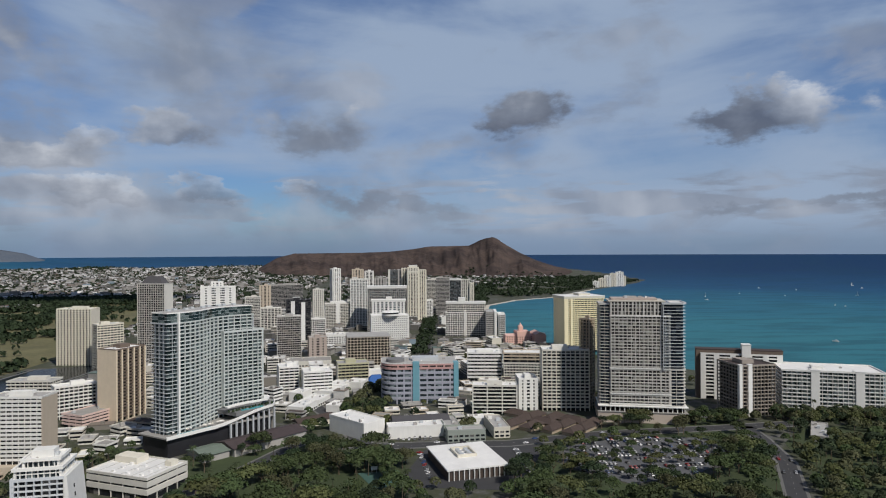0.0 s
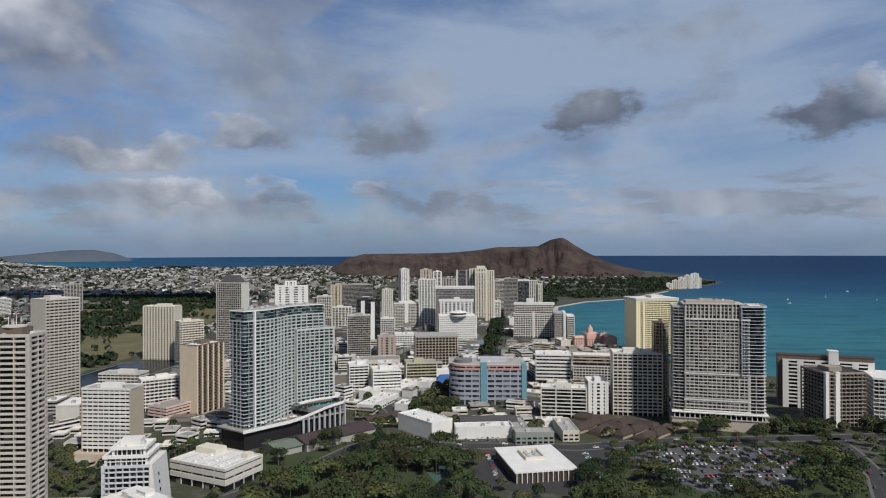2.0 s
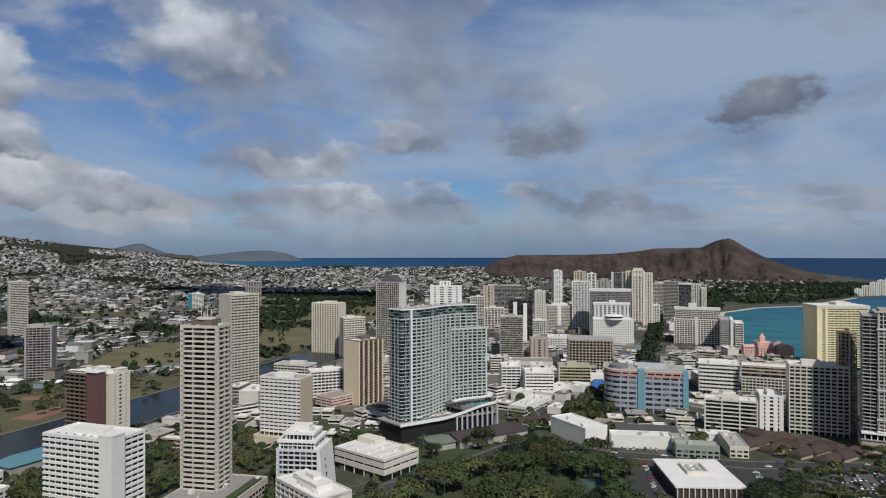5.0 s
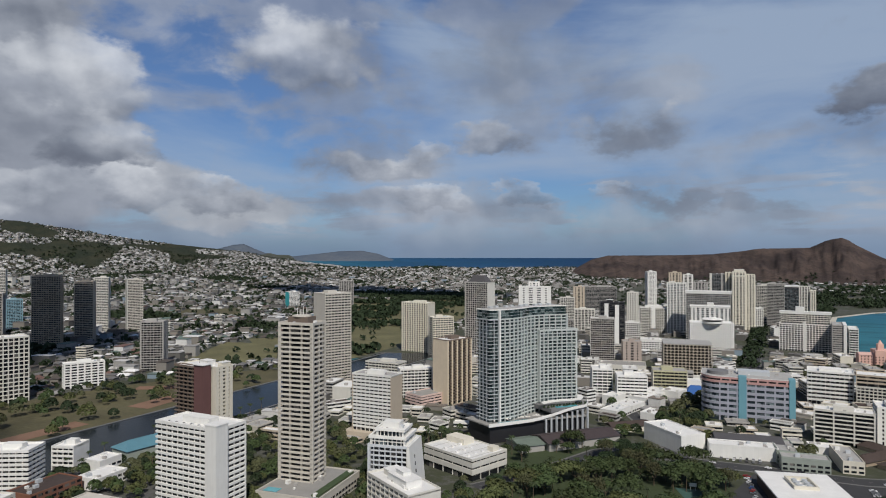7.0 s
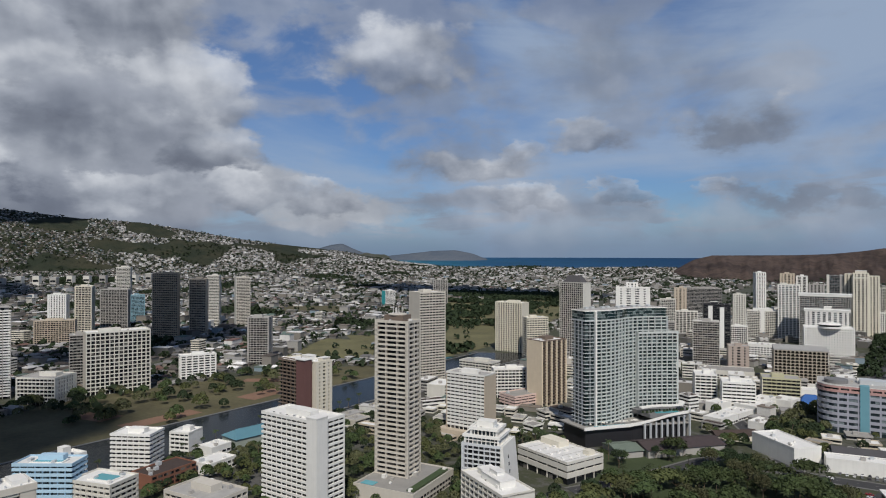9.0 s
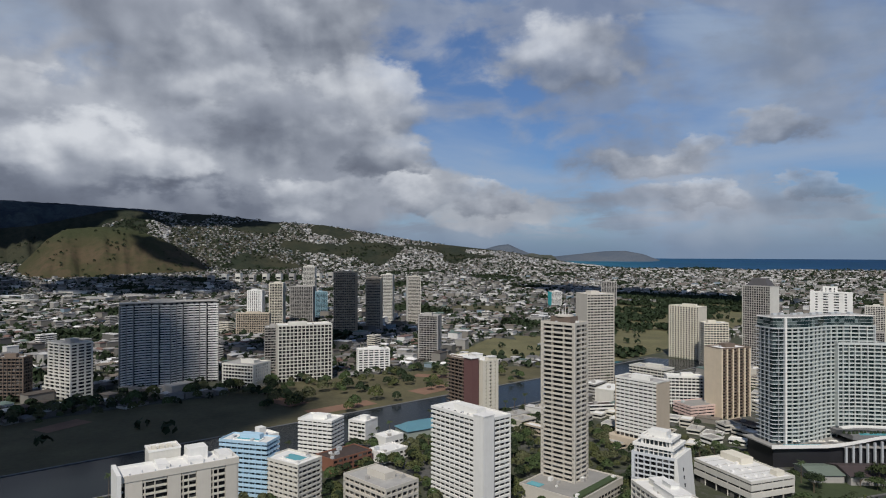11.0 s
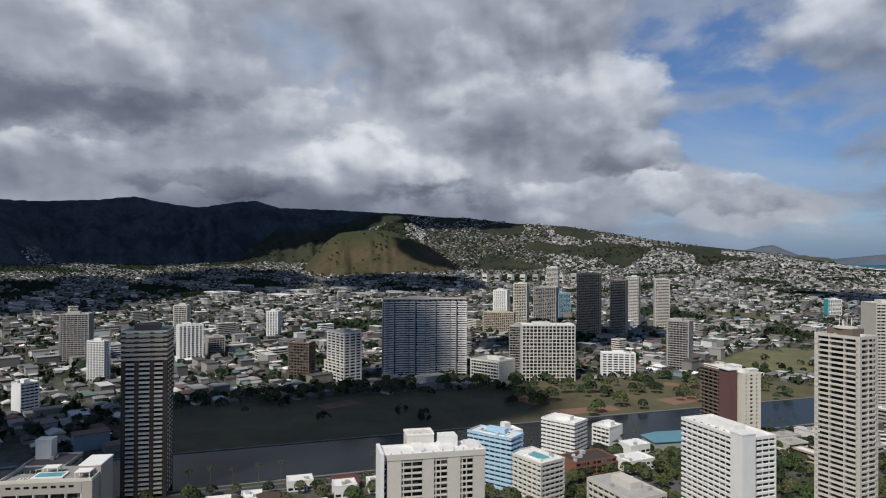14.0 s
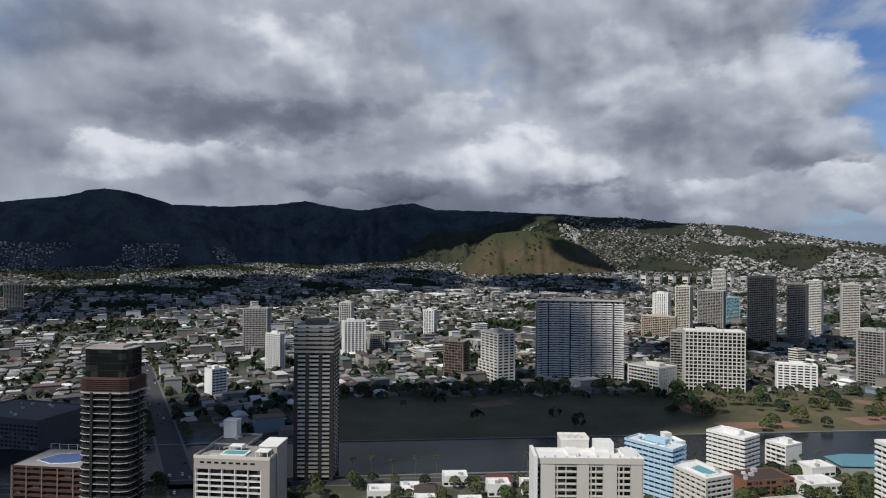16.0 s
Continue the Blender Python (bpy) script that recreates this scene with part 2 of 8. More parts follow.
PINK = surface("salmon_pink_stucco", (0.68, 0.43, 0.36), var=0.12)
ROSE = surface("rose_paint", (0.56, 0.37, 0.32), var=0.09)
OLIVE = surface("olive_cream_paint", (0.43, 0.41, 0.27), var=0.09)
DUSK = surface("pinkish_brown_paint", (0.40, 0.335, 0.29), var=0.09)
MAROON = surface("maroon_paint", (0.13, 0.065, 0.06), var=0.10)
BROWN = surface("brown_concrete", (0.15, 0.115, 0.09), var=0.16)
DBROWN = surface("dark_brown_concrete", (0.065, 0.048, 0.038), var=0.18)
BRICK = surface("red_brown_concrete", (0.22, 0.10, 0.065), var=0.14)
CONCRETE = surface("grey_concrete", (0.36, 0.345, 0.32), streak=0.08, var=0.14)
DCONC = surface("dark_grey_concrete", (0.17, 0.17, 0.17), streak=0.06, var=0.14)
GREYGREEN = surface("grey_green_concrete", (0.28, 0.31, 0.27), var=0.10)
BLUEPAINT = surface("pale_blue_paint", (0.38, 0.54, 0.66), var=0.08)
TEAL = surface("teal_metal_roof", (0.10, 0.22, 0.27), var=0.12, rough=0.5)
CYAN = surface("turquoise_paint", (0.05, 0.42, 0.44), var=0.08)
BLUEGREY = surface("blue_grey_panel", (0.22, 0.36, 0.42), var=0.08)
# matte near-black: the shade inside openings, painted as a colour
VOID = surface("painted_opening_shade", (0.012, 0.011, 0.010), rough=0.95, spec=0.05)
GREYBEIGE = surface("grey_beige_concrete", (0.44, 0.425, 0.39), var=0.08)
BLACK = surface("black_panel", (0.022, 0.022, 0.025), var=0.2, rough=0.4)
SILVER = surface("light_grey_metal", (0.46, 0.48, 0.49), var=0.07, rough=0.5)
ROOFW = surface("white_membrane_roof", (0.70, 0.69, 0.66), var=0.14, size=9)
ROOFG = surface("grey_gravel_roof", (0.36, 0.35, 0.33), var=0.24, size=5)
ROOFB = surface("brown_shingle_roof", (0.060, 0.043, 0.036), var=0.3, size=3, bump=0.1)
ROOFD = surface("dark_metal_roof", (0.075, 0.072, 0.075), var=0.2)
ASPHALT = surface("asphalt", (0.045, 0.045, 0.047), var=0.25, size=14, rough=0.9)
KERB = surface("grey_pavement", (0.13, 0.128, 0.12), var=0.3, size=8)
PAVING = surface("pale_paving", (0.28, 0.27, 0.25), var=0.2, size=8)
SAND = surface("beach_sand", (0.50, 0.46, 0.38), var=0.12, size=20)
LAWN = surface("lawn", (0.040, 0.055, 0.022), var=0.35, size=30, rough=0.95, bump=0.3)
FIELD = surface("mown_field", (0.125, 0.117, 0.055), var=0.55, size=50, rough=0.95)
DRYLAWN = surface("dry_lawn", (0.088, 0.079, 0.040), var=0.6, size=40, rough=0.95, bump=0.3)
EARTH = surface("red_earth", (0.20, 0.118, 0.078), var=0.3, size=20, rough=0.95)
BARK = surface("bark", (0.12, 0.09, 0.06), var=0.3, size=1)
POOL = surface("pool_water", (0.09, 0.32, 0.36), var=0.06, rough=0.1)
GL = glazing("dark_window_glass", (0.014, 0.016, 0.019), (0.18, 0.17, 0.155), share=0.3)
GLB = glazing("bluish_window_glass", (0.022, 0.032, 0.038), (0.20, 0.24, 0.25), share=0.45)
GLG = glazing("grey_green_window_glass", (0.03, 0.045, 0.045), (0.30, 0.34, 0.33), share=0.6)
GLW = glazing("curtained_window_glass", (0.04, 0.04, 0.04), (0.36, 0.34, 0.30), share=0.6)


def leaf_material(name, color, var=0.5):
    m = bpy.data.materials.new(name)
    m.use_nodes = True
    n = Nodes(m.node_tree)
    isl = n.add("ShaderNodeNewGeometry").outputs["Random Per Island"]
    rnd = n.add("ShaderNodeObjectInfo").outputs["Random"]
    k = n.math("ADD", n.math("ADD", 0.7 - var * 0.25, n.math("MULTIPLY", isl, var)), n.math("MULTIPLY", rnd, 0.55))
    hue = n.math("ADD", 0.488, n.math("MULTIPLY", rnd, 0.024))
    hsv = n.add("ShaderNodeHueSaturation", Color=(*color, 1), Value=k, Hue=hue)
    b = n.add("ShaderNodeBsdfPrincipled", Roughness=0.8)
    b.inputs["Specular IOR Level"].default_value = 0.2
    n.tree.links.new(hsv.outputs[0], b.inputs["Base Color"])
    n.add("ShaderNodeOutputMaterial", Surface=b.outputs[0])
    return m


LEAF = leaf_material("green_leaves", (0.042, 0.058, 0.022), 0.5)
LEAFY = leaf_material("yellow_green_leaves", (0.070, 0.080, 0.030), 0.5)
LEAFO = leaf_material("olive_leaves", (0.064, 0.066, 0.032), 0.5)
LEAFD = leaf_material("dark_green_leaves", (0.024, 0.037, 0.017), 0.35)
PALMLEAF = leaf_material("palm_fronds", (0.036, 0.048, 0.021))


def ground_material():
    m = bpy.data.materials.new("town_ground")
    m.use_nodes = True
    n = Nodes(m.node_tree)
    co = n.add("ShaderNodeTexCoord").outputs["Object"]
    a = n.noise(co, 0.012, 4.0, 0.6)
    b = n.noise(co, 0.09, 5.0, 0.65)
    c = n.noise(co, 0.6, 3.0, 0.6)
    green = n.mix(c, (0.022, 0.03, 0.014, 1), (0.065, 0.068, 0.035, 1))
    grey = n.mix(c, (0.040, 0.040, 0.041, 1), (0.15, 0.145, 0.135, 1))
    f = n.step(n.math("ADD", n.math("MULTIPLY", a, 0.5), n.math("MULTIPLY", b, 0.7)), 0.55, 0.74)
    col = n.mix(f, green, grey)
    p = n.add("ShaderNodeBsdfPrincipled", Roughness=0.95)
    n.tree.links.new(col, p.inputs["Base Color"])
    n.add("ShaderNodeOutputMaterial", Surface=p.outputs[0])
    return m


def sea_material():
    m = bpy.data.materials.new("sea_water")
    m.use_nodes = True
    n = Nodes(m.node_tree)
    co = n.add("ShaderNodeTexCoord").outputs["Object"]
    x, y, z = n.add("ShaderNodeSeparateXYZ", Vector=co).outputs
    wob = n.noise(n.add("ShaderNodeVectorMath", i0=co, i1=(1.0, 2.2, 1.0), op="MULTIPLY").outputs[0], 0.0016, 5.0, 0.6)
    off = n.math("ADD", n.math("ADD", y, n.math("MULTIPLY", x, 0.45)), n.math("MULTIPLY", n.math("SUBTRACT", wob, 0.5), 1300.0))
    f = n.math("DIVIDE", n.math("SUBTRACT", off, 700.0), 3600.0, clamp=True)
    col = n.ramp(f, [(0.0, (0.036, 0.142, 0.172)), (0.20, (0.036, 0.158, 0.200)), (0.42, (0.023, 0.116, 0.182)), (0.66, (0.011, 0.060, 0.138)), (1.0, (0.006, 0.030, 0.088))])
    reef = n.noise(n.add("ShaderNodeVectorMath", i0=co, i1=(0.25, 1.0, 1.0), op="MULTIPLY").outputs[0], 0.02, 5.0, 0.65)
    col = n.mix(n.math("MULTIPLY", n.step(reef, 0.45, 0.62), 0.45), col, (0.008, 0.04, 0.065, 1))
    wave = n.noise(n.add("ShaderNodeVectorMath", i0=co, i1=(0.3, 1.0, 1.0), op="MULTIPLY").outputs[0], 0.16, 3.0, 0.6)
    p = n.add("ShaderNodeBsdfPrincipled", Roughness=0.5, IOR=1.33)
    p.inputs["Specular IOR Level"].default_value = 0.07
    n.tree.links.new(col, p.inputs["Base Color"])
    bp = n.add("ShaderNodeBump", Strength=0.5, Distance=1.0, Height=wave)
    n.tree.links.new(bp.outputs[0], p.inputs["Normal"])
    n.add("ShaderNodeOutputMaterial", Surface=p.outputs[0])
    return m


def canal_material():
    m = bpy.data.materials.new("canal_water")
    m.use_nodes = True
    n = Nodes(m.node_tree)
    co = n.add("ShaderNodeTexCoord").outputs["Object"]
    w = n.noise(co, 0.25, 3.0)
    col = n.mix(n.noise(co, 0.02, 3.0), (0.012, 0.016, 0.019, 1), (0.02, 0.025, 0.028, 1))
    p = n.add("ShaderNodeBsdfPrincipled", Roughness=0.2, IOR=1.33)
    p.inputs["Specular IOR Level"].default_value = 0.10
    n.tree.links.new(col, p.inputs["Base Color"])
    bp = n.add("ShaderNodeBump", Strength=0.25, Distance=0.3, Height=w)
    n.tree.links.new(bp.outputs[0], p.inputs["Normal"])
    n.add("ShaderNodeOutputMaterial", Surface=p.outputs[0])
    return m


def hill_material(name, low, high, patch, scale=0.006, spots=0.8, green=None):
    """A mountain side: scrub, bare earth and gullies."""
    m = bpy.data.materials.new(name)
    m.use_nodes = True
    n = Nodes(m.node_tree)
    co = n.add("ShaderNodeTexCoord").outputs["Object"]
    a = n.noise(co, scale, 6.0, 0.62, 0.4)
    b = n.noise(co, scale * 7, 5.0, 0.65)
    col = n.mix(n.step(a, 0.35, 0.65), (*low, 1), (*high, 1))
    col = n.mix(n.math("MULTIPLY", n.step(b, 0.45, 0.75), spots), col, (*patch, 1))
    if green:     # grass takes over towards the top
        z = n.add("ShaderNodeSeparateXYZ", Vector=co).outputs[2]
        up = n.math("ADD", z, n.math("MULTIPLY", n.math("SUBTRACT", a, 0.5), 260.0))
        col = n.mix(n.step(up, 170.0, 250.0), col, n.mix(b, (*green, 1), tuple(0.55 * q for q in green) + (1,)))
    p = n.add("ShaderNodeBsdfPrincipled", Roughness=0.97)
    p.inputs["Specular IOR Level"].default_value = 0.1
    n.tree.links.new(col, p.inputs["Base Color"])
    bp = n.add("ShaderNodeBump", Strength=0.8, Distance=6.0, Height=b)
    n.tree.links.new(bp.outputs[0], p.inputs["Normal"])
    n.add("ShaderNodeOutputMaterial", Surface=p.outputs[0])
    return m


GROUND, SEA, CANAL = ground_material(), sea_material(), canal_material()

# ---- mesh helpers ----
class Geo:
    """Collects boxes and prisms into one mesh."""

    def __init__(self):
        self.v, self.f = [], []

    def prism(self, poly, z0, z1, top=None):
        """An upright prism on a counter-clockwise outline; top: another outline for its upper end."""
        k, n = len(self.v), len(poly)
        self.v += [(x, y, z0) for x, y in poly] + [(x, y, z1) for x, y in (top or poly)]
        self.f += [tuple(range(k + n - 1, k - 1, -1)), tuple(range(k + n, k + 2 * n))]
        self.f += [(k + i, k + (i + 1) % n, k + n + (i + 1) % n, k + n + i) for i in range(n)]
        return self

    def box(self, x0, x1, y0, y1, z0, z1):
        return self.prism([(x0, y0), (x1, y0), (x1, y1), (x0, y1)], z0, z1)

    def turned(self, cx, cy, ang, lx, ly, z0, z1):
        c, s = math.cos(ang), math.sin(ang)
        pts = [(cx + c * a - s * b, cy + s * a + c * b) for a, b in ((-lx / 2, -ly / 2), (lx / 2, -ly / 2), (lx / 2, ly / 2), (-lx / 2, ly / 2))]
        return self.prism(pts, z0, z1)

    def gable(self, cx, cy, ang, lx, ly, z0, rise, over=0.6, hip=0.0):
        """A pitched roof, its ridge along x; hip pulls the ridge ends in."""
        c, s, k = math.cos(ang), math.sin(ang), len(self.v)
        a, b = lx / 2 + over, ly / 2 + over
        pts = [(-a, -b, z0), (a, -b, z0), (a, b, z0), (-a, b, z0), (-a + hip, 0, z0 + rise), (a - hip, 0, z0 + rise)]
        self.v += [(cx + c * x - s * y, cy + s * x + c * y, z) for x, y, z in pts]
        self.f += [tuple(k + i for i in q) for q in ((0, 1, 5, 4), (2, 3, 4, 5), (1, 2, 5), (3, 0, 4), (3, 2, 1, 0))]
        return self

    def cyl(self, cx, cy, r, z0, z1, n=12, r1=None):
        r1 = r if r1 is None else r1
        ring = [(math.cos(2 * math.pi * i / n), math.sin(2 * math.pi * i / n)) for i in range(n)]
        return self.prism([(cx + r * a, cy + r * b) for a, b in ring], z0, z1, [(cx + r1 * a, cy + r1 * b) for a, b in ring])

    def mesh(self, name, material):
        me = bpy.data.meshes.new(name)
        me.from_pydata(self.v, [], self.f)
        me.materials.append(material)
        return me


def part(name, geo, material, parent=None, label=""):
    ob = new(name, geo if isinstance(geo, bpy.types.Mesh) else geo.mesh(name, material))
    ob.parent = parent
    return tagged(ob, label)


def thing(name, label, category, x=0.0, y=0.0, z=0.0, ang=0.0, group=""):
    ob = new(name)
    ob.empty_display_size = 5
    ob.matrix_basis = pose(x, y, z, 0, 0, ang)
    return tagged(ob, label, category, group)


def structure(name, geo, material, label):
    return tagged(part(name, geo, material), label, kind="structure")


def bump01(u):
    u = min(1.0, max(0.0, u))
    return u * u * (3 - 2 * u)


def lerp_table(table, x):
    """Linear between the (x, y) rows of a table in rising x."""
    xs, ys = zip(*table)
    return float(np.interp(x, xs, ys))


def far_rise(r):
    """The far plain climbs gently, so that it ends at the horizon within sight."""
    return 111.0 * max(0.0, (r - 2500.0) / 2450.0) ** 2


def polar(az, r):
    a = radians(az)
    return -math.sin(a) * r, math.cos(a) * r


def az_r(x, y):
    return math.degrees(math.atan2(-x, y)), math.hypot(x, y)


# ---- the coast: the land's edge as an outline, the sea lies outside ----
COAST = [(4200, -4000), (1500, -900), (760, 240), (520, 560), (441, 660), (345, 748), (310, 824), (230, 940), (155, 1015), (116, 1093), (108, 1301), (112, 1574), (130, 1750),
         (226, 1920), (353, 2026), (586, 2446), (869, 2847), (960, 3050), (900, 3500), (650, 4150), (200, 4350), (-600, 4100), (-1150, 3900), (-1900, 3500), (-2550, 3100), (-3100, 3700), (-6000, 4200), (-6000, -6000)]


def inside(poly, x, y):
    hit = False
    for (x0, y0), (x1, y1) in zip(poly, poly[1:] + poly[:1]):
        if (y0 > y) != (y1 > y) and x < (x1 - x0) * (y - y0) / (y1 - y0) + x0:
            hit = not hit
    return hit


def edge_distance(poly, x, y):
    best = 1e9
    for (x0, y0), (x1, y1) in zip(poly, poly[1:] + poly[:1]):
        dx, dy = x1 - x0, y1 - y0
        u = min(1.0, max(0.0, ((x - x0) * dx + (y - y0) * dy) / (dx * dx + dy * dy)))
        best = min(best, math.hypot(x - x0 - u * dx, y - y0 - u * dy))
    return best


def from_coast(x, y):
    d = edge_distance(COAST, x, y)
    return d if inside(COAST, x, y) else -d


KAIMUKI = [(8, 0), (14, 14), (22, 30), (27, 36), (35, 32), (41, 38), (47, 60), (55, 70), (120, 40)]
CANAL_FAR, CANAL_NEAR = -522.0, -440.0


def land_height(x, y):
    az, r = az_r(x, y)
    z = far_rise(r)
    if r > 2300 and -15 < az < 130:
        z += lerp_table(KAIMUKI, az) * bump01((r - 2300) / 1600) * (0.8 + 0.4 * noise.noise(Vector((x * 0.0016, y * 0.0016, 0))))
    if CANAL_FAR < x < CANAL_NEAR and -900 < y < 830:
        return -3.5
    d = from_coast(x, y)
    return z if d > 12 else max(-8.0 + far_rise(r), far_rise(r) - 0.4 + d * 0.12) if d < 0 else far_rise(r) + (z - far_rise(r)) * d / 12 - 0.4 * (1 - d / 12)


def polar_sheet(name, material, height, radii, azimuths, label, closed=True):
    v, f = [], []
    for r in radii:
        for a in azimuths:
            x, y = polar(a, r)
            v.append((x, y, height(x, y)))
    m = len(azimuths)
    for i in range(len(radii) - 1):
        for j in range(m if closed else m - 1):
            k = (j + 1) % m
            f.append((i * m + j, i * m + k, (i + 1) * m + k, (i + 1) * m + j))
    me = bpy.data.meshes.new(name)
    me.from_pydata(v, [], [tuple(reversed(q)) for q in f])
    me.materials.append(material)
    for p in me.polygons:
        p.use_smooth = True
    if me.polygons[len(f) // 2].normal.z < 0:
        me.flip_normals()
    return tagged(new(name, me), label, kind="structure")


AZ = [i * 0.75 - 45 for i in range(240)] + [135 + i * 5.0 for i in range(36)]
RADII = [0.01] + [60 + 60 * i for i in range(5)] + [320 + 20 * i for i in range(15)] + [620 + 40 * i for i in range(30)] + [1850 + 100 * i for i in range(32)]


def cloud(label, x, y, z, rx, ry, rz, seed):
    """A lumpy cumulus high overhead, whose shadow lies on the town."""
    v, f, na, nb = [], [], 72, 20
    for j in range(nb + 1):
        b = math.pi * (j / nb - 0.5)
        for i in range(na):
            a = 2 * math.pi * i / na
            d = Vector((math.cos(a) * math.cos(b), math.sin(a) * math.cos(b), math.sin(b)))
            k = 1 + 0.30 * noise.noise(d * 1.7 + Vector((seed, 0, 0))) + 0.18 * noise.noise(d * 4.5 + Vector((seed, 3, 0))) + 0.12 * noise.noise(d * 11 + Vector((seed, 3, 0)))
            v.append((d.x * rx * k, d.y * ry * k, d.z * rz * k))
    for j in range(nb):
        for i in range(na):
            f.append((j * na + i, j * na + (i + 1) % na, (j + 1) * na + (i + 1) % na, (j + 1) * na + i))
    me = bpy.data.meshes.new("cloud")
    me.from_pydata(v, [], f)
    me.materials.append(surface("cloud_white", (0.85, 0.85, 0.85), rough=1.0, var=0.03, size=300))
    ob = new("cumulus_cloud", me)
    ob.location = (x, y, z)
    return tagged(ob, label, "cloud", kind="structure")


def cloud_over(x, y, z, rx, ry, rz, seed):
    """A cloud at height z whose shadow falls round the place (x, y)."""
    w = sun_way()
    k = z / w.z
    return cloud("grey white cumulus cloud out of view, shading part of the town", x + w.x * k, y + w.y * k, z, rx, ry, rz, seed)


# added out of view, each sized and placed for one shadow on the ground
cloud_over(-612, 45, 3000, 112, 252, 60, 1.0)
cloud_over(-790, 235, 3000, 44, 62, 40, 18.0)
cloud_over(-2720, 760, 3000, 400, 320, 80, 19.0)
cloud_over(-530, -280, 3000, 130, 210, 60, 7.0)
cloud_over(-960, 500, 3000, 80, 130, 40, 2.0)
cloud_over(-4950, 0, 3000, 920, 1900, 160, 3.0)
cloud_over(-4100, -1600, 3000, 800, 850, 140, 4.0)
cloud_over(-2350, -620, 3000, 800, 430, 100, 8.0)
cloud_over(-3000, 60, 3000, 560, 330, 100, 9.0)
cloud_over(-4270, 1800, 3000, 190, 430, 80, 5.0)
cloud_over(-4720, 1150, 3000, 330, 560, 90, 12.0)
cloud_over(-3430, 1150, 3000, 170, 140, 60, 14.0)
cloud_over(-1040, 650, 3000, 105, 135, 60, 15.0)
cloud_over(-500, -130, 3000, 90, 130, 50, 16.0)
cloud_over(-1350, 2050, 3000, 520, 170, 90, 6.0)


polar_sheet("ground", GROUND, land_height, RADII, AZ, "flat built-up coastal plain of asphalt, soil and scrub")
polar_sheet("water", SEA, lambda x, y: far_rise(math.hypot(x, y)) - 0.5, [0.01, 300, 600, 900, 1300, 1800, 2300] + [2500 + 50 * i for i in range(50)], AZ, "turquoise to deep blue sea with reef shadows")
structure("canal_water", Geo().box(CANAL_FAR - 6, CANAL_NEAR + 6, -900, 1050, -2.2, -0.3), CANAL, "still dark canal water between stone banks")
for bx, nm in ((CANAL_FAR, "canal_bank"), (CANAL_NEAR, "canal_bank")):
    structure(nm, Geo().box(bx - 0.8, bx + 0.8, -900, 830, -3, 0.25), DCONC, "low grey stone canal wall")

structure("yard", Geo().box(-9, 9, -9, 9, -0.3, 0.06), CONCRETE, "plain paved yard")


# ---- hills and mountains ----
HILLS = []


def hill(name, label, material, ridge, radius, front, back, power=1.2, rough=0.10, steps=(150, 46), gully=0.35, seed=0.0):
    """A mountain whose skyline follows ridge (azimuth, elevation seen from the camera), at a distance of radius."""
    a0, a1 = ridge[0][0], ridge[-1][0]
    v, f = [], []
    na, nr = steps

    def height(az, r):
        u = (r - radius) / (front if r < radius else back)
        if not a0 <= az <= a1 or abs(u) >= 1:
            return -99.0
        top = EYE + radius * math.tan(radians(lerp_table(ridge, az)))
        foot = far_rise(r) - 6
        s = (1 - abs(u)) ** power
        q = noise.noise(Vector((az * 0.55 + seed, r * 0.0012, seed))) * gully + noise.noise(Vector((az * 1.7 + seed, r * 0.003, 5 + seed))) * gully * 0.6 + noise.noise(Vector((az * 5, r * 0.008, 9 + seed))) * gully * 0.25
        s = max(0.0, s * (1 + q * (1 - s) * 1.3))
        z = foot + (top - foot) * s
        if abs(u) < 0.5:
            z += (top - foot) * rough * 0.35 * noise.noise(Vector((az * 4.0, r * 0.01, 3 + seed))) * min(1.0, (0.5 - abs(u)) * 4)
        return z
    HILLS.append((name, a0, a1, radius - front, radius + back, height))
    for i in range(na + 1):
        az = a0 + (a1 - a0) * i / na
        for j in range(nr + 1):
            u = j / nr * 2 - 1
            r = radius + (u * front if u < 0 else u * back)
            x, y = polar(az, r)
            v.append((x, y, max(height(az, r), far_rise(r) - 6)))
    for i in range(na):
        for j in range(nr):
            k = i * (nr + 1) + j
            f.append((k, k + nr + 1, k + nr + 2, k + 1))
    me = bpy.data.meshes.new(name)
    me.from_pydata(v, [], f)
    me.materials.append(material)
    for p in me.polygons:
        p.use_smooth = True
    if me.polygons[len(f) // 2].normal.z < 0:
        me.flip_normals()
    return tagged(new(name, me), label, "mountain", kind="structure")


ROCK = hill_material("dry_volcanic_slope", (0.044, 0.034, 0.032), (0.090, 0.066, 0.056), (0.032, 0.030, 0.025))
# forest green shifted to blue grey: the far haze is put into the colour
FOREST = hill_material("haze_tinted_forest", (0.034, 0.044, 0.056), (0.068, 0.086, 0.088), (0.027, 0.036, 0.048))
SLOPE = hill_material("scrub_slope", (0.026, 0.033, 0.022), (0.045, 0.045, 0.029), (0.018, 0.023, 0.016))
GRASSHILL = hill_material("grassy_hill", (0.050, 0.050, 0.026), (0.088, 0.066, 0.042), (0.040, 0.048, 0.022), 0.0045, 0.8, (0.054, 0.062, 0.031))
# blue of distance haze is mixed into the headland's own colours
HEAD = hill_material("haze_tinted_headland", (0.085, 0.105, 0.135), (0.105, 0.122, 0.145), (0.075, 0.096, 0.128))

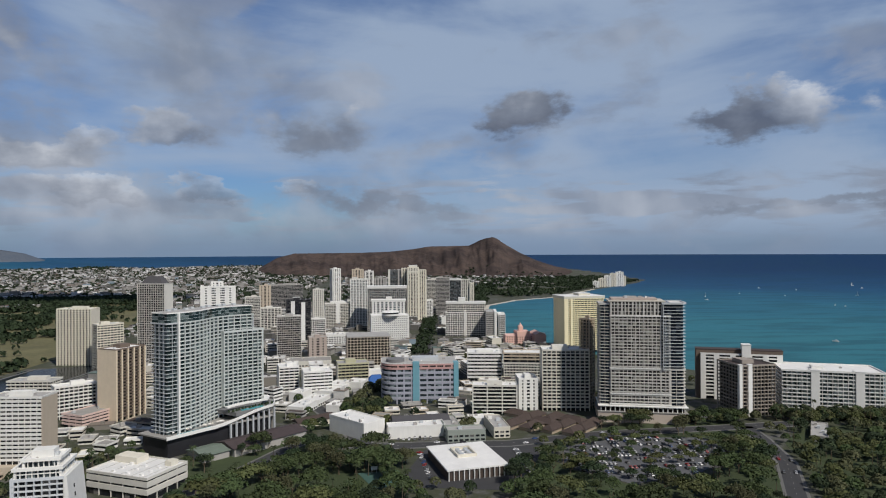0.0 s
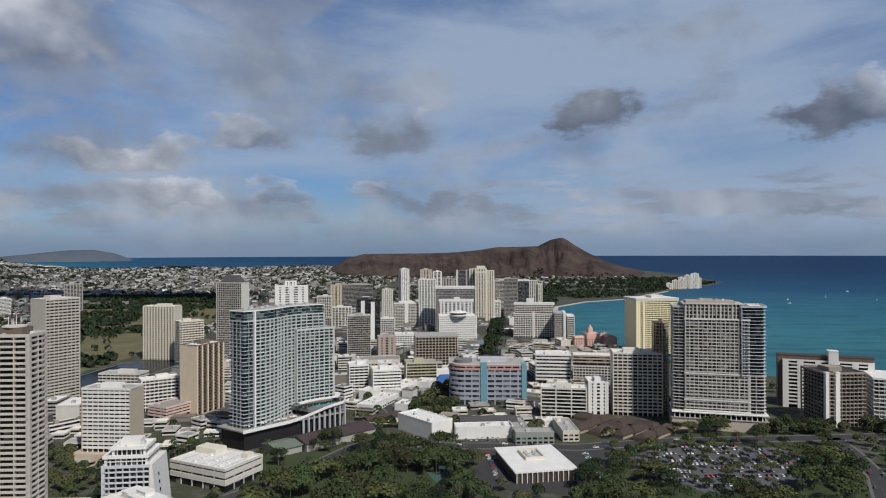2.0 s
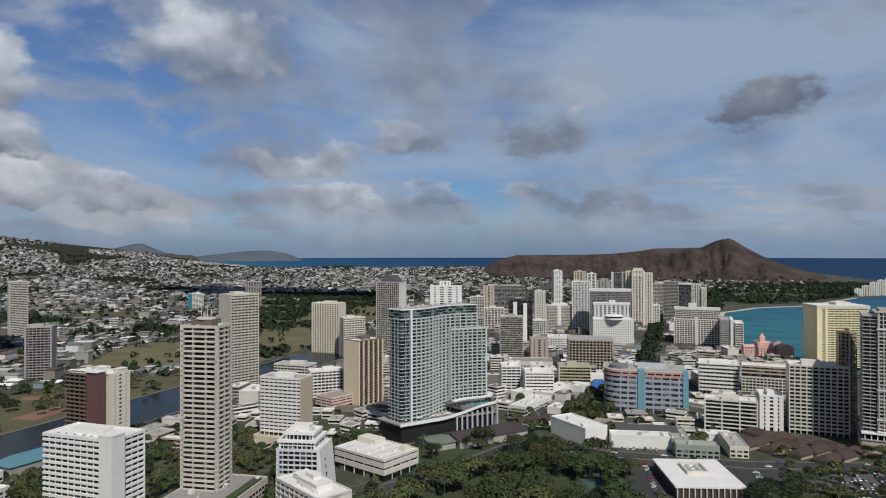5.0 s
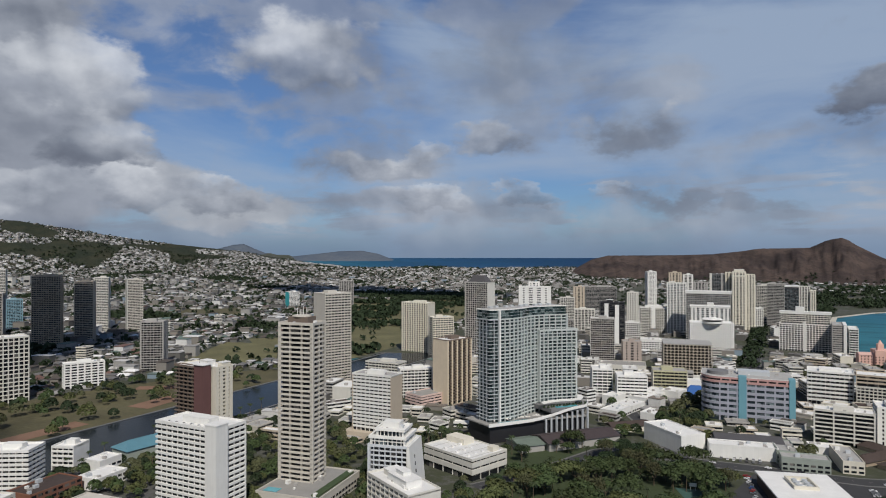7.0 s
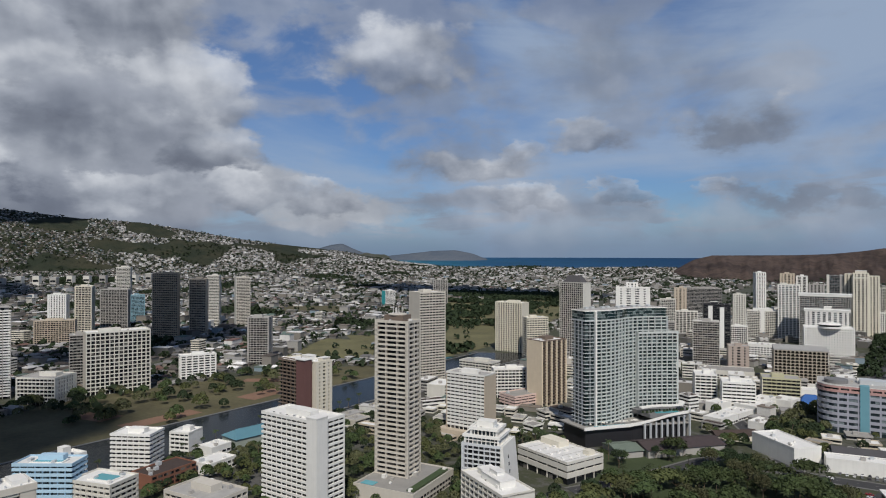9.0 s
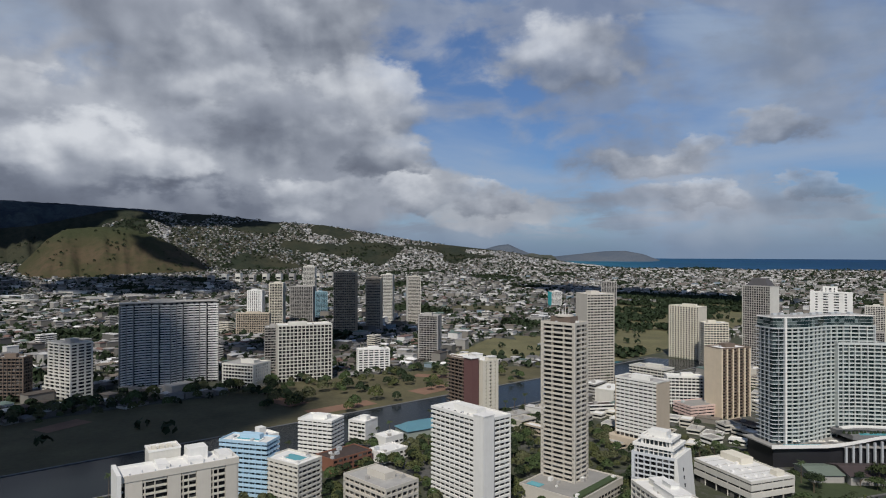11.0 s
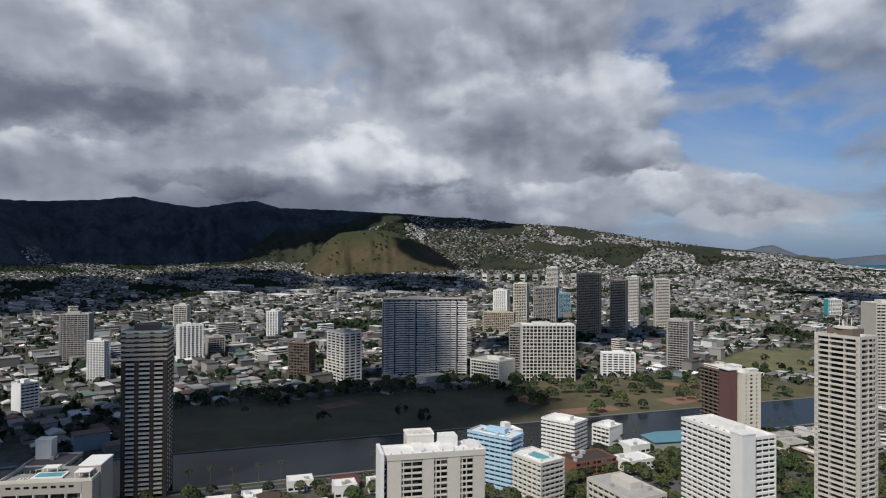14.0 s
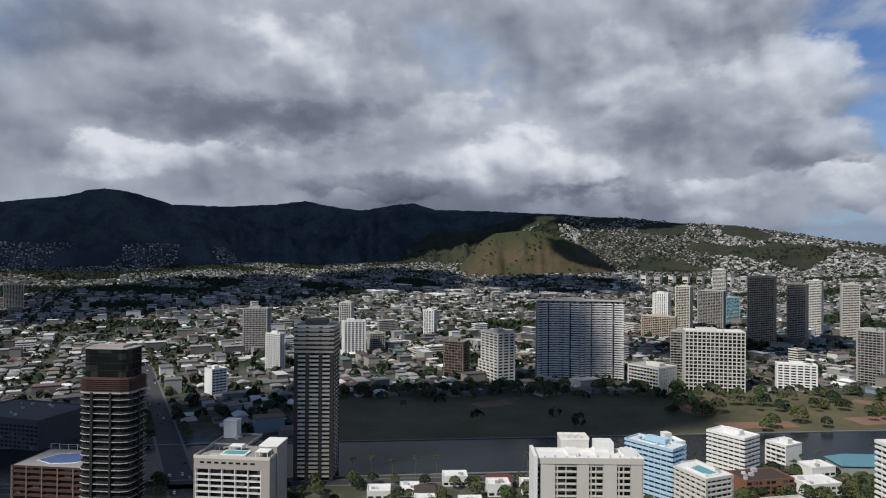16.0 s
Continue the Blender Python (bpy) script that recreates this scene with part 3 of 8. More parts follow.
hill("crater_mountain", "dry brown volcanic crater ridge with steep gullied flanks", ROCK,
     [(-15, -2.45), (-13.5, -2.2), (-9.9, -1.5), (-8.2, -0.95), (-6.75, -0.27), (-5.3, 0.58), (-4.8, 0.95), (-4.4, 1.12), (-3.9, 1.05), (-3.3, 0.87), (-2.3, 0.38), (-0.5, 0.34), (1.2, 0.32), (2.7, 0.08), (4.7, -0.12),
      (7, -0.2), (9.1, -0.22), (12.9, -0.24), (14.3, -0.6), (15.7, -1.4), (17.5, -2.1)], 3900, 650, 600, 1.15, 0.03, (320, 60), 0.75, 2.0)
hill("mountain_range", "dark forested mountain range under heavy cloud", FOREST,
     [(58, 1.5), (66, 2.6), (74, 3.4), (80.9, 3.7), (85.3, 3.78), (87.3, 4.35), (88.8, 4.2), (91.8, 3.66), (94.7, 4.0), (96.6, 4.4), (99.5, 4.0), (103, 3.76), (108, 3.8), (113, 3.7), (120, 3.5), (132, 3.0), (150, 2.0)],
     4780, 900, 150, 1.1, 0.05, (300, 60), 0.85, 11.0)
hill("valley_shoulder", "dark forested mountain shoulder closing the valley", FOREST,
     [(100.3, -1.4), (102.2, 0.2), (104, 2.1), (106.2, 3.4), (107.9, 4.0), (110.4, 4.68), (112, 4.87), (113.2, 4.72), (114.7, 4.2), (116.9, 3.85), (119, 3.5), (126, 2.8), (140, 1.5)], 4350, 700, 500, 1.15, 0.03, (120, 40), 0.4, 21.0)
hill("green_spur", "green grassy spur behind the bare hill", SLOPE, [(68, -1.0), (70.5, 0.6), (72.4, 1.9), (73.5, 2.52), (74.5, 3.21), (75.9, 3.41), (77.4, 3.26), (78.9, 2.81), (80.4, 2.41), (82.35, 1.95), (84.6, 1.68), (85.8, 1.75), (86.8, 0.9), (88.6, 0.2), (91, -1.3)], 4250, 560, 300, 1.2, 0.03, (110, 40), 0.6, 31.0)
hill("bare_hill", "rounded bare brown and green hill above the town", GRASSHILL,
     [(68.4, -2.4), (68.8, -2.0), (70.2, -0.97), (72.1, 0.38), (74, 1.34), (75.9, 1.93), (77.9, 1.98), (79.4, 1.84), (80.4, 1.62), (81.35, 0.92), (82.3, -0.18), (83.3, -1.29), (83.8, -1.62), (84.6, -2.2)], 3640, 460, 480, 0.9, 0.05, (110, 60), 0.35, 41.0)
hill("house_ridge", "scrubby ridge covered with white houses", SLOPE, [(58.4, -1.9), (59.6, -1.5), (60.9, -0.85), (62.6, -0.18), (64.7, 0.36), (67, 0.64), (69.3, 1.06), (71.6, 1.45), (72.8, 1.93), (74, 2.57), (75.9, 2.62), (77.4, 2.2), (79, 0.8)], 4080, 560, 400, 1.0, 0.03, (110, 40), 0.25, 51.0)
hill("long_rise", "long sloping rise covered with houses", SLOPE,
     [(30, -1.6), (35, -1.2), (38.2, -0.9), (41, -0.5), (45.2, 0.2), (48.7, 0.59), (52.5, 1.03), (57.2, 1.85), (59.4, 2.2), (60.2, 2.35), (64.7, 2.6), (69.3, 3.1), (74, 3.2), (78, 2.4)], 4420, 1000, 400, 0.95, 0.03, (150, 50), 0.25, 61.0)
hill("distant_headland", "low headland across the water, tinted blue for distance haze", HEAD,
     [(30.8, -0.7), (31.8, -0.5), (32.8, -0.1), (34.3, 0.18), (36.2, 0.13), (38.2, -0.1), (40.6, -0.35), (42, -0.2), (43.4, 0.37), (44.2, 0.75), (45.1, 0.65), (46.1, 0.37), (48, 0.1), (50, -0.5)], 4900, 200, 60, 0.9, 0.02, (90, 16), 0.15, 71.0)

FOOT = []     # footprints already built on: x, y, angle, x0, x1, y0, y1


def built_on(x, y, margin):
    for fx, fy, c, s, x0, x1, y0, y1 in FOOT:
        dx, dy = x - fx, y - fy
        if abs(dx) + abs(dy) > 260:
            continue
        a, b = c * dx + s * dy, -s * dx + c * dy
        if x0 - margin < a < x1 + margin and y0 - margin < b < y1 + margin:
            return True
    return False


def claim(x, y, ang, x0, x1, y0, y1):
    FOOT.append((x, y, math.cos(radians(ang)), math.sin(radians(ang)), x0, x1, y0, y1))


# ---- towers: a glazed core, floor bands, piers and solid end walls ----
def offset(poly, ds):
    """The outline with each edge moved inwards by its own distance."""
    n, lines = len(poly), []
    for i in range(n):
        (x0, y0), (x1, y1) = poly[i], poly[(i + 1) % n]
        k = math.hypot(x1 - x0, y1 - y0)
        nx, ny = -(y1 - y0) / k, (x1 - x0) / k
        lines.append((nx, ny, nx * x0 + ny * y0 + ds[i]))
    out = []
    for i in range(n):
        a, b = lines[i - 1], lines[i]
        det = a[0] * b[1] - a[1] * b[0]
        if abs(det) < 0.02:
            out.append((poly[i][0] + b[0] * ds[i], poly[i][1] + b[1] * ds[i]))
        else:
            out.append(((a[2] * b[1] - b[2] * a[1]) / det, (a[0] * b[2] - b[0] * a[2]) / det))
    return out


def rect(w, d):
    return [(0, 0), (w, 0), (w, d), (0, d)]


def shell(root, poly, z0, z1, floors, wall, faces, pier=None, solid=None, glass=GL, ps=4.0, pw=0.5, bh=0.9, deep=1.2, near=True, roof=ROOFG, parapet=1.0, lip=0.0, split=4.2):
    """Core, bands, piers and walls between z0 and z1. faces: one letter an edge: b bands, g grid, p proud piers, w pierced wall, s solid."""
    pier, solid = pier or wall, solid or wall
    ins = [0.25 if c == "s" else deep for c in faces]
    part("glazed_core", Geo().prism(offset(poly, ins), z0, z1 - 0.3), glass, root)
    fh = (z1 - z0) / floors
    rim = offset(poly, [0.12 if c == "s" else 0.0 for c in faces])
    if near:
        me = Geo().prism(rim, 0, bh).mesh("floor_band", wall)
        for k in range(1, floors):
            part("floor_band", me, wall, root).location.z = z0 + k * fh - 0.3
    else:
        g = Geo()
        for k in range(1, floors):
            g.prism(rim, z0 + k * fh - 0.3, z0 + k * fh - 0.3 + bh)
        part("floor_band", g, wall, root)["kind"] = "stuff"
    part("roof_slab", Geo().prism(offset(poly, [-lip] * len(poly)), z1 - 0.6, z1), roof, root)
    g = Geo()
    inner = offset(poly, [0.35] * len(poly))
    outer = offset(poly, [-lip - 0.05] * len(poly))
    for i in range(len(poly)):
        j = (i + 1) % len(poly)
        g.prism([outer[i], outer[j], inner[j], inner[i]], z1 - 0.7, z1 + parapet)
    part("parapet", g, wall, root)
    rest, walls = Geo(), Geo()
    for i, c in enumerate(faces):
        (x0, y0), (x1, y1) = poly[i], poly[(i + 1) % len(poly)]
        ln = math.hypot(x1 - x0, y1 - y0)
        ang = math.atan2(y1 - y0, x1 - x0)
        nx, ny = (y1 - y0) / ln, -(x1 - x0) / ln
        if c == "s":
            g = Geo().turned((x0 + x1) / 2 - nx * 0.3, (y0 + y1) / 2 - ny * 0.3, ang, ln + 0.06, 0.7, z0, z1 + 0.04)
            part("end_wall", g, solid, root)
        elif c in "gpw":
            n = max(1, round(ln / ps))
            width = ln / n * 0.52 if c == "w" else pw
            out = 0.55 if c == "p" else 0.06
            dep = deep + out
            for k in range(n + 1):
                t = k / n
                t = min(1 - width / 2 / ln, max(width / 2 / ln, t))
                cx, cy = x0 + (x1 - x0) * t + nx * (out - dep / 2), y0 + (y1 - y0) * t + ny * (out - dep / 2)
                if near:
                    part("pier", Geo().turned(cx, cy, ang, width, dep, z0, z1 - 0.1), pier, root)
                else:
                    rest.turned(cx, cy, ang, width, dep, z0, z1 - 0.1)
        elif c == "b" and ln > 7:
            n = round(ln / split)
            for k in range(1, n):
                t = k / n
                cx, cy = x0 + (x1 - x0) * t - nx * (deep / 2 + 0.16), y0 + (y1 - y0) * t - ny * (deep / 2 + 0.16)
                walls.turned(cx, cy, ang, 0.22, deep - 0.1, z0, z1 - 0.4)
    if walls.v:
        part("balcony_divider", walls, wall, root)["kind"] = "stuff"
    if rest.v:
        part("pier", rest, pier, root)["kind"] = "stuff"


def rooftop(root, rng, x0, x1, y0, y1, z, material, boxes=4, big=(0.35, 0.45, 3.5)):
    """Lift house, plant and small units on a roof."""
    w, d = x1 - x0, y1 - y0
    if big:
        cx, cy = x0 + w * rng.uniform(0.35, 0.65), y0 + d * rng.uniform(0.4, 0.6)
        part("lift_house", Geo().box(cx - w * big[0] / 2, cx + w * big[0] / 2, cy - d * big[1] / 2, cy + d * big[1] / 2, z, z + big[2]), material, root)
    for _ in range(boxes):
        a, b, s = x0 + w * rng.uniform(0.08, 0.86), y0 + d * rng.uniform(0.1, 0.8), rng.uniform(0.8, 2.2)
        part("roof_unit", Geo().box(a, a + s * rng.uniform(0.8, 1.8), b, b + s, z, z + s * 0.9), rng.choice((SILVER, CONCRETE, ROOFW)), root)


def tower(name, label, x, y, ang, w, d, h, floors, wall, faces="gggg", podium=0.0, cat="building", lift=(0.35, 0.45, 3.5), units=4, seed=1, group="", skirt=2.0, z=0.0, **kw):
    root = thing(name, label, cat, x, y, z, ang, group)
    claim(x, y, ang, 0, w, 0, d)
    near = math.hypot(x, y) < 620
    if podium:
        part("podium", Geo().box(-skirt, w + skirt, -skirt, d + skirt, -0.5, podium), kw.get("solid") or wall, root)
    shell(root, rect(w, d), podium, h, floors, wall, faces, near=near, **kw)
    rooftop(root, random.Random(seed + int(abs(x) * 7 + abs(y))), 1, w - 1, 1, d - 1, h, wall, units if near else 2, lift)
    return root


def stacked(name, label, x, y, ang, blocks, cat="building", units=2):
    """A building of several blocks: each x0, x1, y0, y1, foot, top, storeys, wall, faces and options."""
    root = thing(name, label, cat, x, y, 0, ang)
    claim(x, y, ang, min(b[0] for b in blocks), max(b[1] for b in blocks), min(b[2] for b in blocks), max(b[3] for b in blocks))
    rng = random.Random(int(abs(x) * 5 + abs(y)))
    for x0, x1, y0, y1, z0, z1, floors, wall, faces, kw in blocks:
        if not faces:
            part("plain_block", Geo().box(x0, x1, y0, y1, z0, z1), wall, root)
            part("block_cap", Geo().box(x0 - 0.25, x1 + 0.25, y0 - 0.25, y1 + 0.25, z1, z1 + 0.5), ROOFW, root)
            continue
        shell(root, [(x0, y0), (x1, y0), (x1, y1), (x0, y1)], z0, z1, floors, wall, faces, near=False, **kw)
        if units and x1 - x0 > 9:
            rooftop(root, rng, x0 + 1, x1 - 1, y0 + 1, y1 - 1, z1, wall, units, None)
    return root


def hall(name, label, x, y, ang, w, d, h, wall, roof, strip=0, cat="building"):
    """A low flat-roofed building; strip: rows of windows along both long sides."""
    root = thing(name, label, cat, x, y, 0, ang)
    claim(x, y, ang, 0, w, 0, d)
    part("wall", Geo().box(0, w, 0, d, -0.3, h), wall, root)
    part("roof", Geo().box(0.4, w - 0.4, 0.4, d - 0.4, h, h + 0.15), roof, root)
    part("parapet", Geo().box(-0.1, w + 0.1, -0.1, 0.35, h - 0.2, h + 0.9).box(-0.1, w + 0.1, d - 0.35, d + 0.1, h - 0.2, h + 0.9).box(-0.1, 0.35, 0.35, d - 0.35, h - 0.2, h + 0.9).box(w - 0.35, w + 0.1, 0.35, d - 0.35, h - 0.2, h + 0.9), wall, root)
    rng = random.Random(int(abs(x) * 3 + abs(y)))
    for k in range(strip):
        z = 1.0 + k * 3.1
        n = max(2, int(w / 4))
        for i in range(n):
            part("window", Geo().box((i + 0.15) * w / n, (i + 0.85) * w / n, -0.12, 0.2, z, z + 1.5), GL, root)
    for k in range(min(9, 2 + int(w * d / 200))):
        a, b, s = rng.uniform(1, w - 4), rng.uniform(1, d - 4), rng.uniform(1.0, 2.6)
        part("roof_unit", Geo().box(a, a + s * 1.3, b, b + s, h + 0.15, h + 0.3 + s * 0.8), rng.choice((SILVER, CONCRETE, WHITE)), root)
    return root


# ---- towers and blocks ----
tower("banded_hotel", "white banded hotel block with beige end walls", -270, 437, 92, 18.3, 36.4, 52, 16, WHITE, "sbsb", solid=BEIGE, podium=7, bh=1.5, skirt=5)
tower("beige_balcony_tower", "beige tower with brown balcony bays and plain end wall", -288, 571, 69, 33.1, 21.4, 63, 22, BROWN, "psps", pier=WARMCREAM, solid=WARMCREAM, ps=6.4, pw=1.3, bh=1.1, deep=2.2, roof=ROOFW)
tower("cream_fin_tower", "cream slab tower with tall vertical fins", -464, 856, 88, 20.0, 47.0, 74, 25, CREAM, "spsp", pier=CREAM, ps=4.2, pw=1.4, roof=ROOFW)
tower("cream_hotel", "cream hotel block with balcony bands", -436, 818, 48, 32.5, 18.0, 57, 18, CREAM, "gbgb", bh=1.3, roof=ROOFW)
stacked("grey_grid_tower", "grey gridded tower with white end wall and dark tapered roof", -358, 834, 83, [(0, 20.5, 0, 37.3, 0, 108, 36, GREYBEIGE, "sgsg", dict(solid=OFFWHITE, ps=3.1, pw=0.3, bh=0.75, deep=1.0, roof=ROOFD))])
r = thing("tapered_roof", "dark tapered metal roof on the grey tower", "roof", -358, 834, 108.6, 83)
part("roof", Geo().prism([(2, 4), (18.5, 4), (18.5, 33), (2, 33)], 0, 9, [(6, 10), (14.5, 10), (14.5, 27), (6, 27)]), ROOFD, r)
stacked("white_crown_block", "white tower block with dark centre windows and stepped penthouse", -331, 885, 19, [(0, 46, 0, 24, 0, 100, 30, WHITE, "wsws", dict(ps=11, bh=1.7, roof=ROOFW)), (10, 36, -0.6, 10, 90, 101, 3, WHITE, "gsgs", dict(ps=8, pw=0.6, bh=0.9, roof=ROOFW)), (14, 30, 6, 18, 100, 107, 2, WHITE, "wsws", dict(ps=6, roof=ROOFW))])
tower("low_apartments", "low white apartment house with balcony bands", -384, 636, 91, 20.3, 44.0, 23, 7, OFFWHITE, "bbbb", roof=ROOFG, bh=1.2)
tower("white_hotel", "white mid-rise hotel with open balconies", -345, 576, 41, 34.5, 16.0, 29, 9, WHITE, "gwgw", roof=ROOFW, bh=1.1)
tower("pinkish_tower", "tall pinkish tower with striped balcony face and plain end", -454, 593, 67, 34.7, 26.2, 103, 33, PINKISH, "bsbs", bh=1.5, roof=ROOFW)
tower("balcony_tower", "tall beige tower with balconies on every side", -252, 317, 98, 16.5, 24.6, 106, 36, PINKISH, "gggg", ps=8.8, pw=0.45, bh=1.0, deep=2.0, lift=None, roof=ROOFG)
stacked("maroon_fin_tower", "cream apartment tower with dark brown balconies on one side", -389, 364, 87, [(6.1, 22.9, 0, 41.8, 0, 60, 20, CREAM, "wgws", dict(ps=5, bh=1.3, roof=ROOFW)), (0, 6, 10.2, 41.6, 0, 60, 20, BROWN, "bbbb", dict(bh=0.75, deep=1.6, split=5.2, roof=ROOFW)), (9, 16, 12, 22, 60, 64, 1, WHITE, "", {}), (13, 21, 0.4, 6, 60, 63, 1, CREAM, "", {})], units=5)
tower("white_slab_block", "off-white slab block with horizontal window bands", -265, 253, 91, 22.0, 46.4, 55, 19, WHITE, "bsbb", bh=1.3, deep=0.9, roof=ROOFW)
tower("blue_banded_block", "pale blue banded apartment block with rooftop pool", -366, 170, 125, 15.7, 32.7, 35, 12, BLUEPAINT, "bbbb", bh=1.4, roof=ROOFW, glass=GLB)
tower("cream_pool_block", "off-white block with a rooftop pool", -342, 178, 107, 20.0, 28.5, 26, 9, OFFWHITE, "bgbg", bh=1.2, roof=ROOFW, lift=None)
tower("white_banded_block", "white banded apartment block", -415, 243, 120, 18.8, 28.5, 26, 9, WHITE, "bbbb", bh=1.4, roof=ROOFW)
tower("small_white_block", "small white block with window bands", -430, 282, 112, 17.3, 16.3, 16, 5, WHITE, "sbsb", bh=1.3, roof=ROOFW)
tower("dark_brown_tower", "tall dark brown tower with pale balcony fronts", -431, -31, 174, 22.0, 26.0, 101, 36, CREAM, "gggg", pier=DBROWN, ps=8.6, pw=2.5, bh=1.15, deep=1.9, lift=None, roof=ROOFG)
tower("honeycomb_slab", "off-white slab block with deep gridded bays and a plain end", -694, 336, 72, 62.7, 22.0, 65, 16, OFFWHITE, "gsgs", ps=4.4, pw=0.8, bh=0.8, deep=2.0, solid=PINKISH, roof=ROOFW)
tower("brown_block", "brown mid-rise block with dark windows", -766, 97, 143, 15.8, 27.9, 44, 13, BROWN, "gggg", bh=1.0, ps=4)
tower("low_white_apartments", "low white apartment block with stair tower", -676, 298, 121, 32.9, 40.8, 26, 7, OFFWHITE, "wbwb", bh=1.2)
tower("white_balcony_block", "white balcony block of several bays", -696, 445, 65, 41.0, 14.0, 27, 9, WHITE, "gbgb", bh=1.2, ps=7, pw=1.6, roof=ROOFW)
tower("grey_balcony_tower", "grey balcony tower beside the field", -694, 574, 125, 20.0, 28.7, 62, 20, CONCRETE, "gbgb", ps=7, pw=2.2, bh=0.8, deep=1.7)
tower("dark_tower", "tall brown gridded apartment tower", -1004, 637, 138, 22.0, 40.4, 113, 38, TAN, "gggg", ps=3.5, bh=1.2, deep=0.8)
tower("shaded_tower", "tall grey tower with plain end walls", -1020, 703, 135, 22.0, 29.1, 101, 34, BEIGE, "gbgb", ps=9, pw=3.0, bh=1.2)
tower("pale_tower", "pale tower with narrow balconies", -1117, 800, 134, 22.0, 24.1, 103, 34, OFFWHITE, "bbbb", bh=1.3)
tower("striped_tower", "tall striped beige tower with plain edge", -1085, 816, 61, 27.2, 24.0, 99, 33, PINKISH, "bsbs", bh=1.3, solid=OFFWHITE)
tower("blue_glass_tower", "apartment tower clad in blue grey glass", -1333, 737, 66, 27.5, 20.0, 58, 20, BLUEGREY, "gggg", glass=GLB)
tower("grey_tower", "grey apartment tower with vertical bays", -1234, 676, 139, 22.0, 48.8, 77, 26, CONCRETE, "pppp", ps=5)
tower("distant_grey_tower", "slim pale grey tower", -1389, 767, 141, 22.0, 29.0, 116, 38, OFFWHITE, "bbbb", bh=1.3)
tower("pale_fin_tower", "pale tower with fins", -1192, 586, 139, 22.0, 26.8, 88, 28, CREAM, "pppp", ps=5)
tower("low_grid_block", "low beige gridded block", -1113, 521, 145, 18.0, 59.3, 38, 12, BEIGE, "gggg", ps=4)
tower("white_twin_tower", "white tower with lower wing", -1194, 544, 141, 22.0, 29.2, 75, 24, WHITE, "wwww")
tower("grey_twin_tower", "grey twin apartment tower", -974, -167, 175, 22.0, 35.4, 66, 24, CONCRETE, "pppp", ps=4.5, bh=1.0)
tower("white_corner_tower", "white tower with corner balconies", -834, -127, 149, 10.3, 23.3, 46, 16, WHITE, "bgbg", bh=1.1)
tower("small_blue_white_block", "small white block with plain walls", -692, -174, 129, 16.4, 17.8, 27, 9, WHITE, "bsbs", bh=1.4)
tower("dark_capped_tower", "grey tower with dark cap", -1138, -53, 168, 22.0, 20.6, 62, 20, OFFWHITE, "pppp", roof=ROOFD)
tower("white_pier_tower", "white tower with dark window strips", -952, -54, 101, 31.8, 20.5, 49, 15, WHITE, "pppp", ps=5.5, pw=1.8, podium=5)
tower("white_slim_tower", "slim white tower on a low base", -1155, 93, 160, 22.0, 19.2, 47, 16, WHITE, "pppp", ps=5, pw=1.5, podium=4)
tower("grey_low_block", "low grey concrete block", -994, -17, 101, 23.4, 26.3, 26, 8, CONCRETE, "gggg")
tower("turquoise_block", "white block with a turquoise end wall", -1183, 1387, 60, 29.0, 31.3, 42, 13, WHITE, "gggs", solid=CYAN, bh=1.35, deep=0.7)
tower("dark_wide_tower", "wide dark hotel tower with thin pale floor lines", -409, 1516, 20, 80.8, 30.0, 69, 22, CONCRETE, "gsgs", pier=DCONC, solid=DCONC, ps=4.4, pw=0.35, roof=ROOFD, bh=0.8, deep=1.2)
tower("grey_white_tower", "grey gridded tower with a white side wall", -226, 882, 15, 32.4, 20.0, 60, 20, CONCRETE, "gsgs", solid=WHITE, ps=3.0, pw=0.35, roof=ROOFW, bh=0.8, deep=0.9, glass=GL)
stacked("black_tower", "black tower with two tall white stripe walls", -245, 1019, 19, [(0, 37, 0.8, 20, 0, 72, 22, BLACK, "bsbs", dict(bh=1.6, deep=0.4, solid=BLACK, roof=ROOFD)), (6, 12, 0, 6, 0, 70, 1, WHITE, "", {}), (22, 28, -0.4, 6, 0, 68, 1, WHITE, "", {}), (10, 20, 4, 14, 72, 76, 1, BLACK, "", {})])
tower("pale_back_tower", "narrow pale high-rise with small windows", -266, 1328, 16, 21.9, 15.0, 70, 20, OFFWHITE, "wwww", bh=1.35, deep=0.7)
stacked("pale_hotel_block", "pale hotel block with a plain white centre bay", -227, 1246, 12, [(0, 52, 0, 24, 0, 47, 16, OFFWHITE, "gsgs", dict(ps=3.2, pw=0.7, bh=1.0, deep=1.0, solid=WHITE, roof=ROOFW)), (21, 28, -0.7, 6, 0, 48, 1, WHITE, "", {}), (10, 42, 8, 20, 47, 51, 1, WHITE, "", {})])
tower("slim_white_tower", "slender white high-rise with tall window strips", -270, 1587, 30, 20.6, 18.0, 105, 34, WHITE, "pppp", ps=5, pw=2, bh=1.35, deep=0.7)
stacked("white_pier_hotel", "white tower with blue grey window strips", -179, 1251, 8, [(0, 34, 0, 20, 0, 94, 31, WHITE, "pbpb", dict(ps=5.6, pw=1.8, glass=GLB, bh=1.0, deep=0.9, roof=ROOFW)), (4, 14, 3, 12, 94, 97, 1, OFFWHITE, "", {})])
tower("tan_top_tower", "tall beige tower with a plain tan upper end", -199, 1416, 7, 25.8, 20, 108, 35, BEIGE, "wbwb", ps=6, roof=ROOFW)
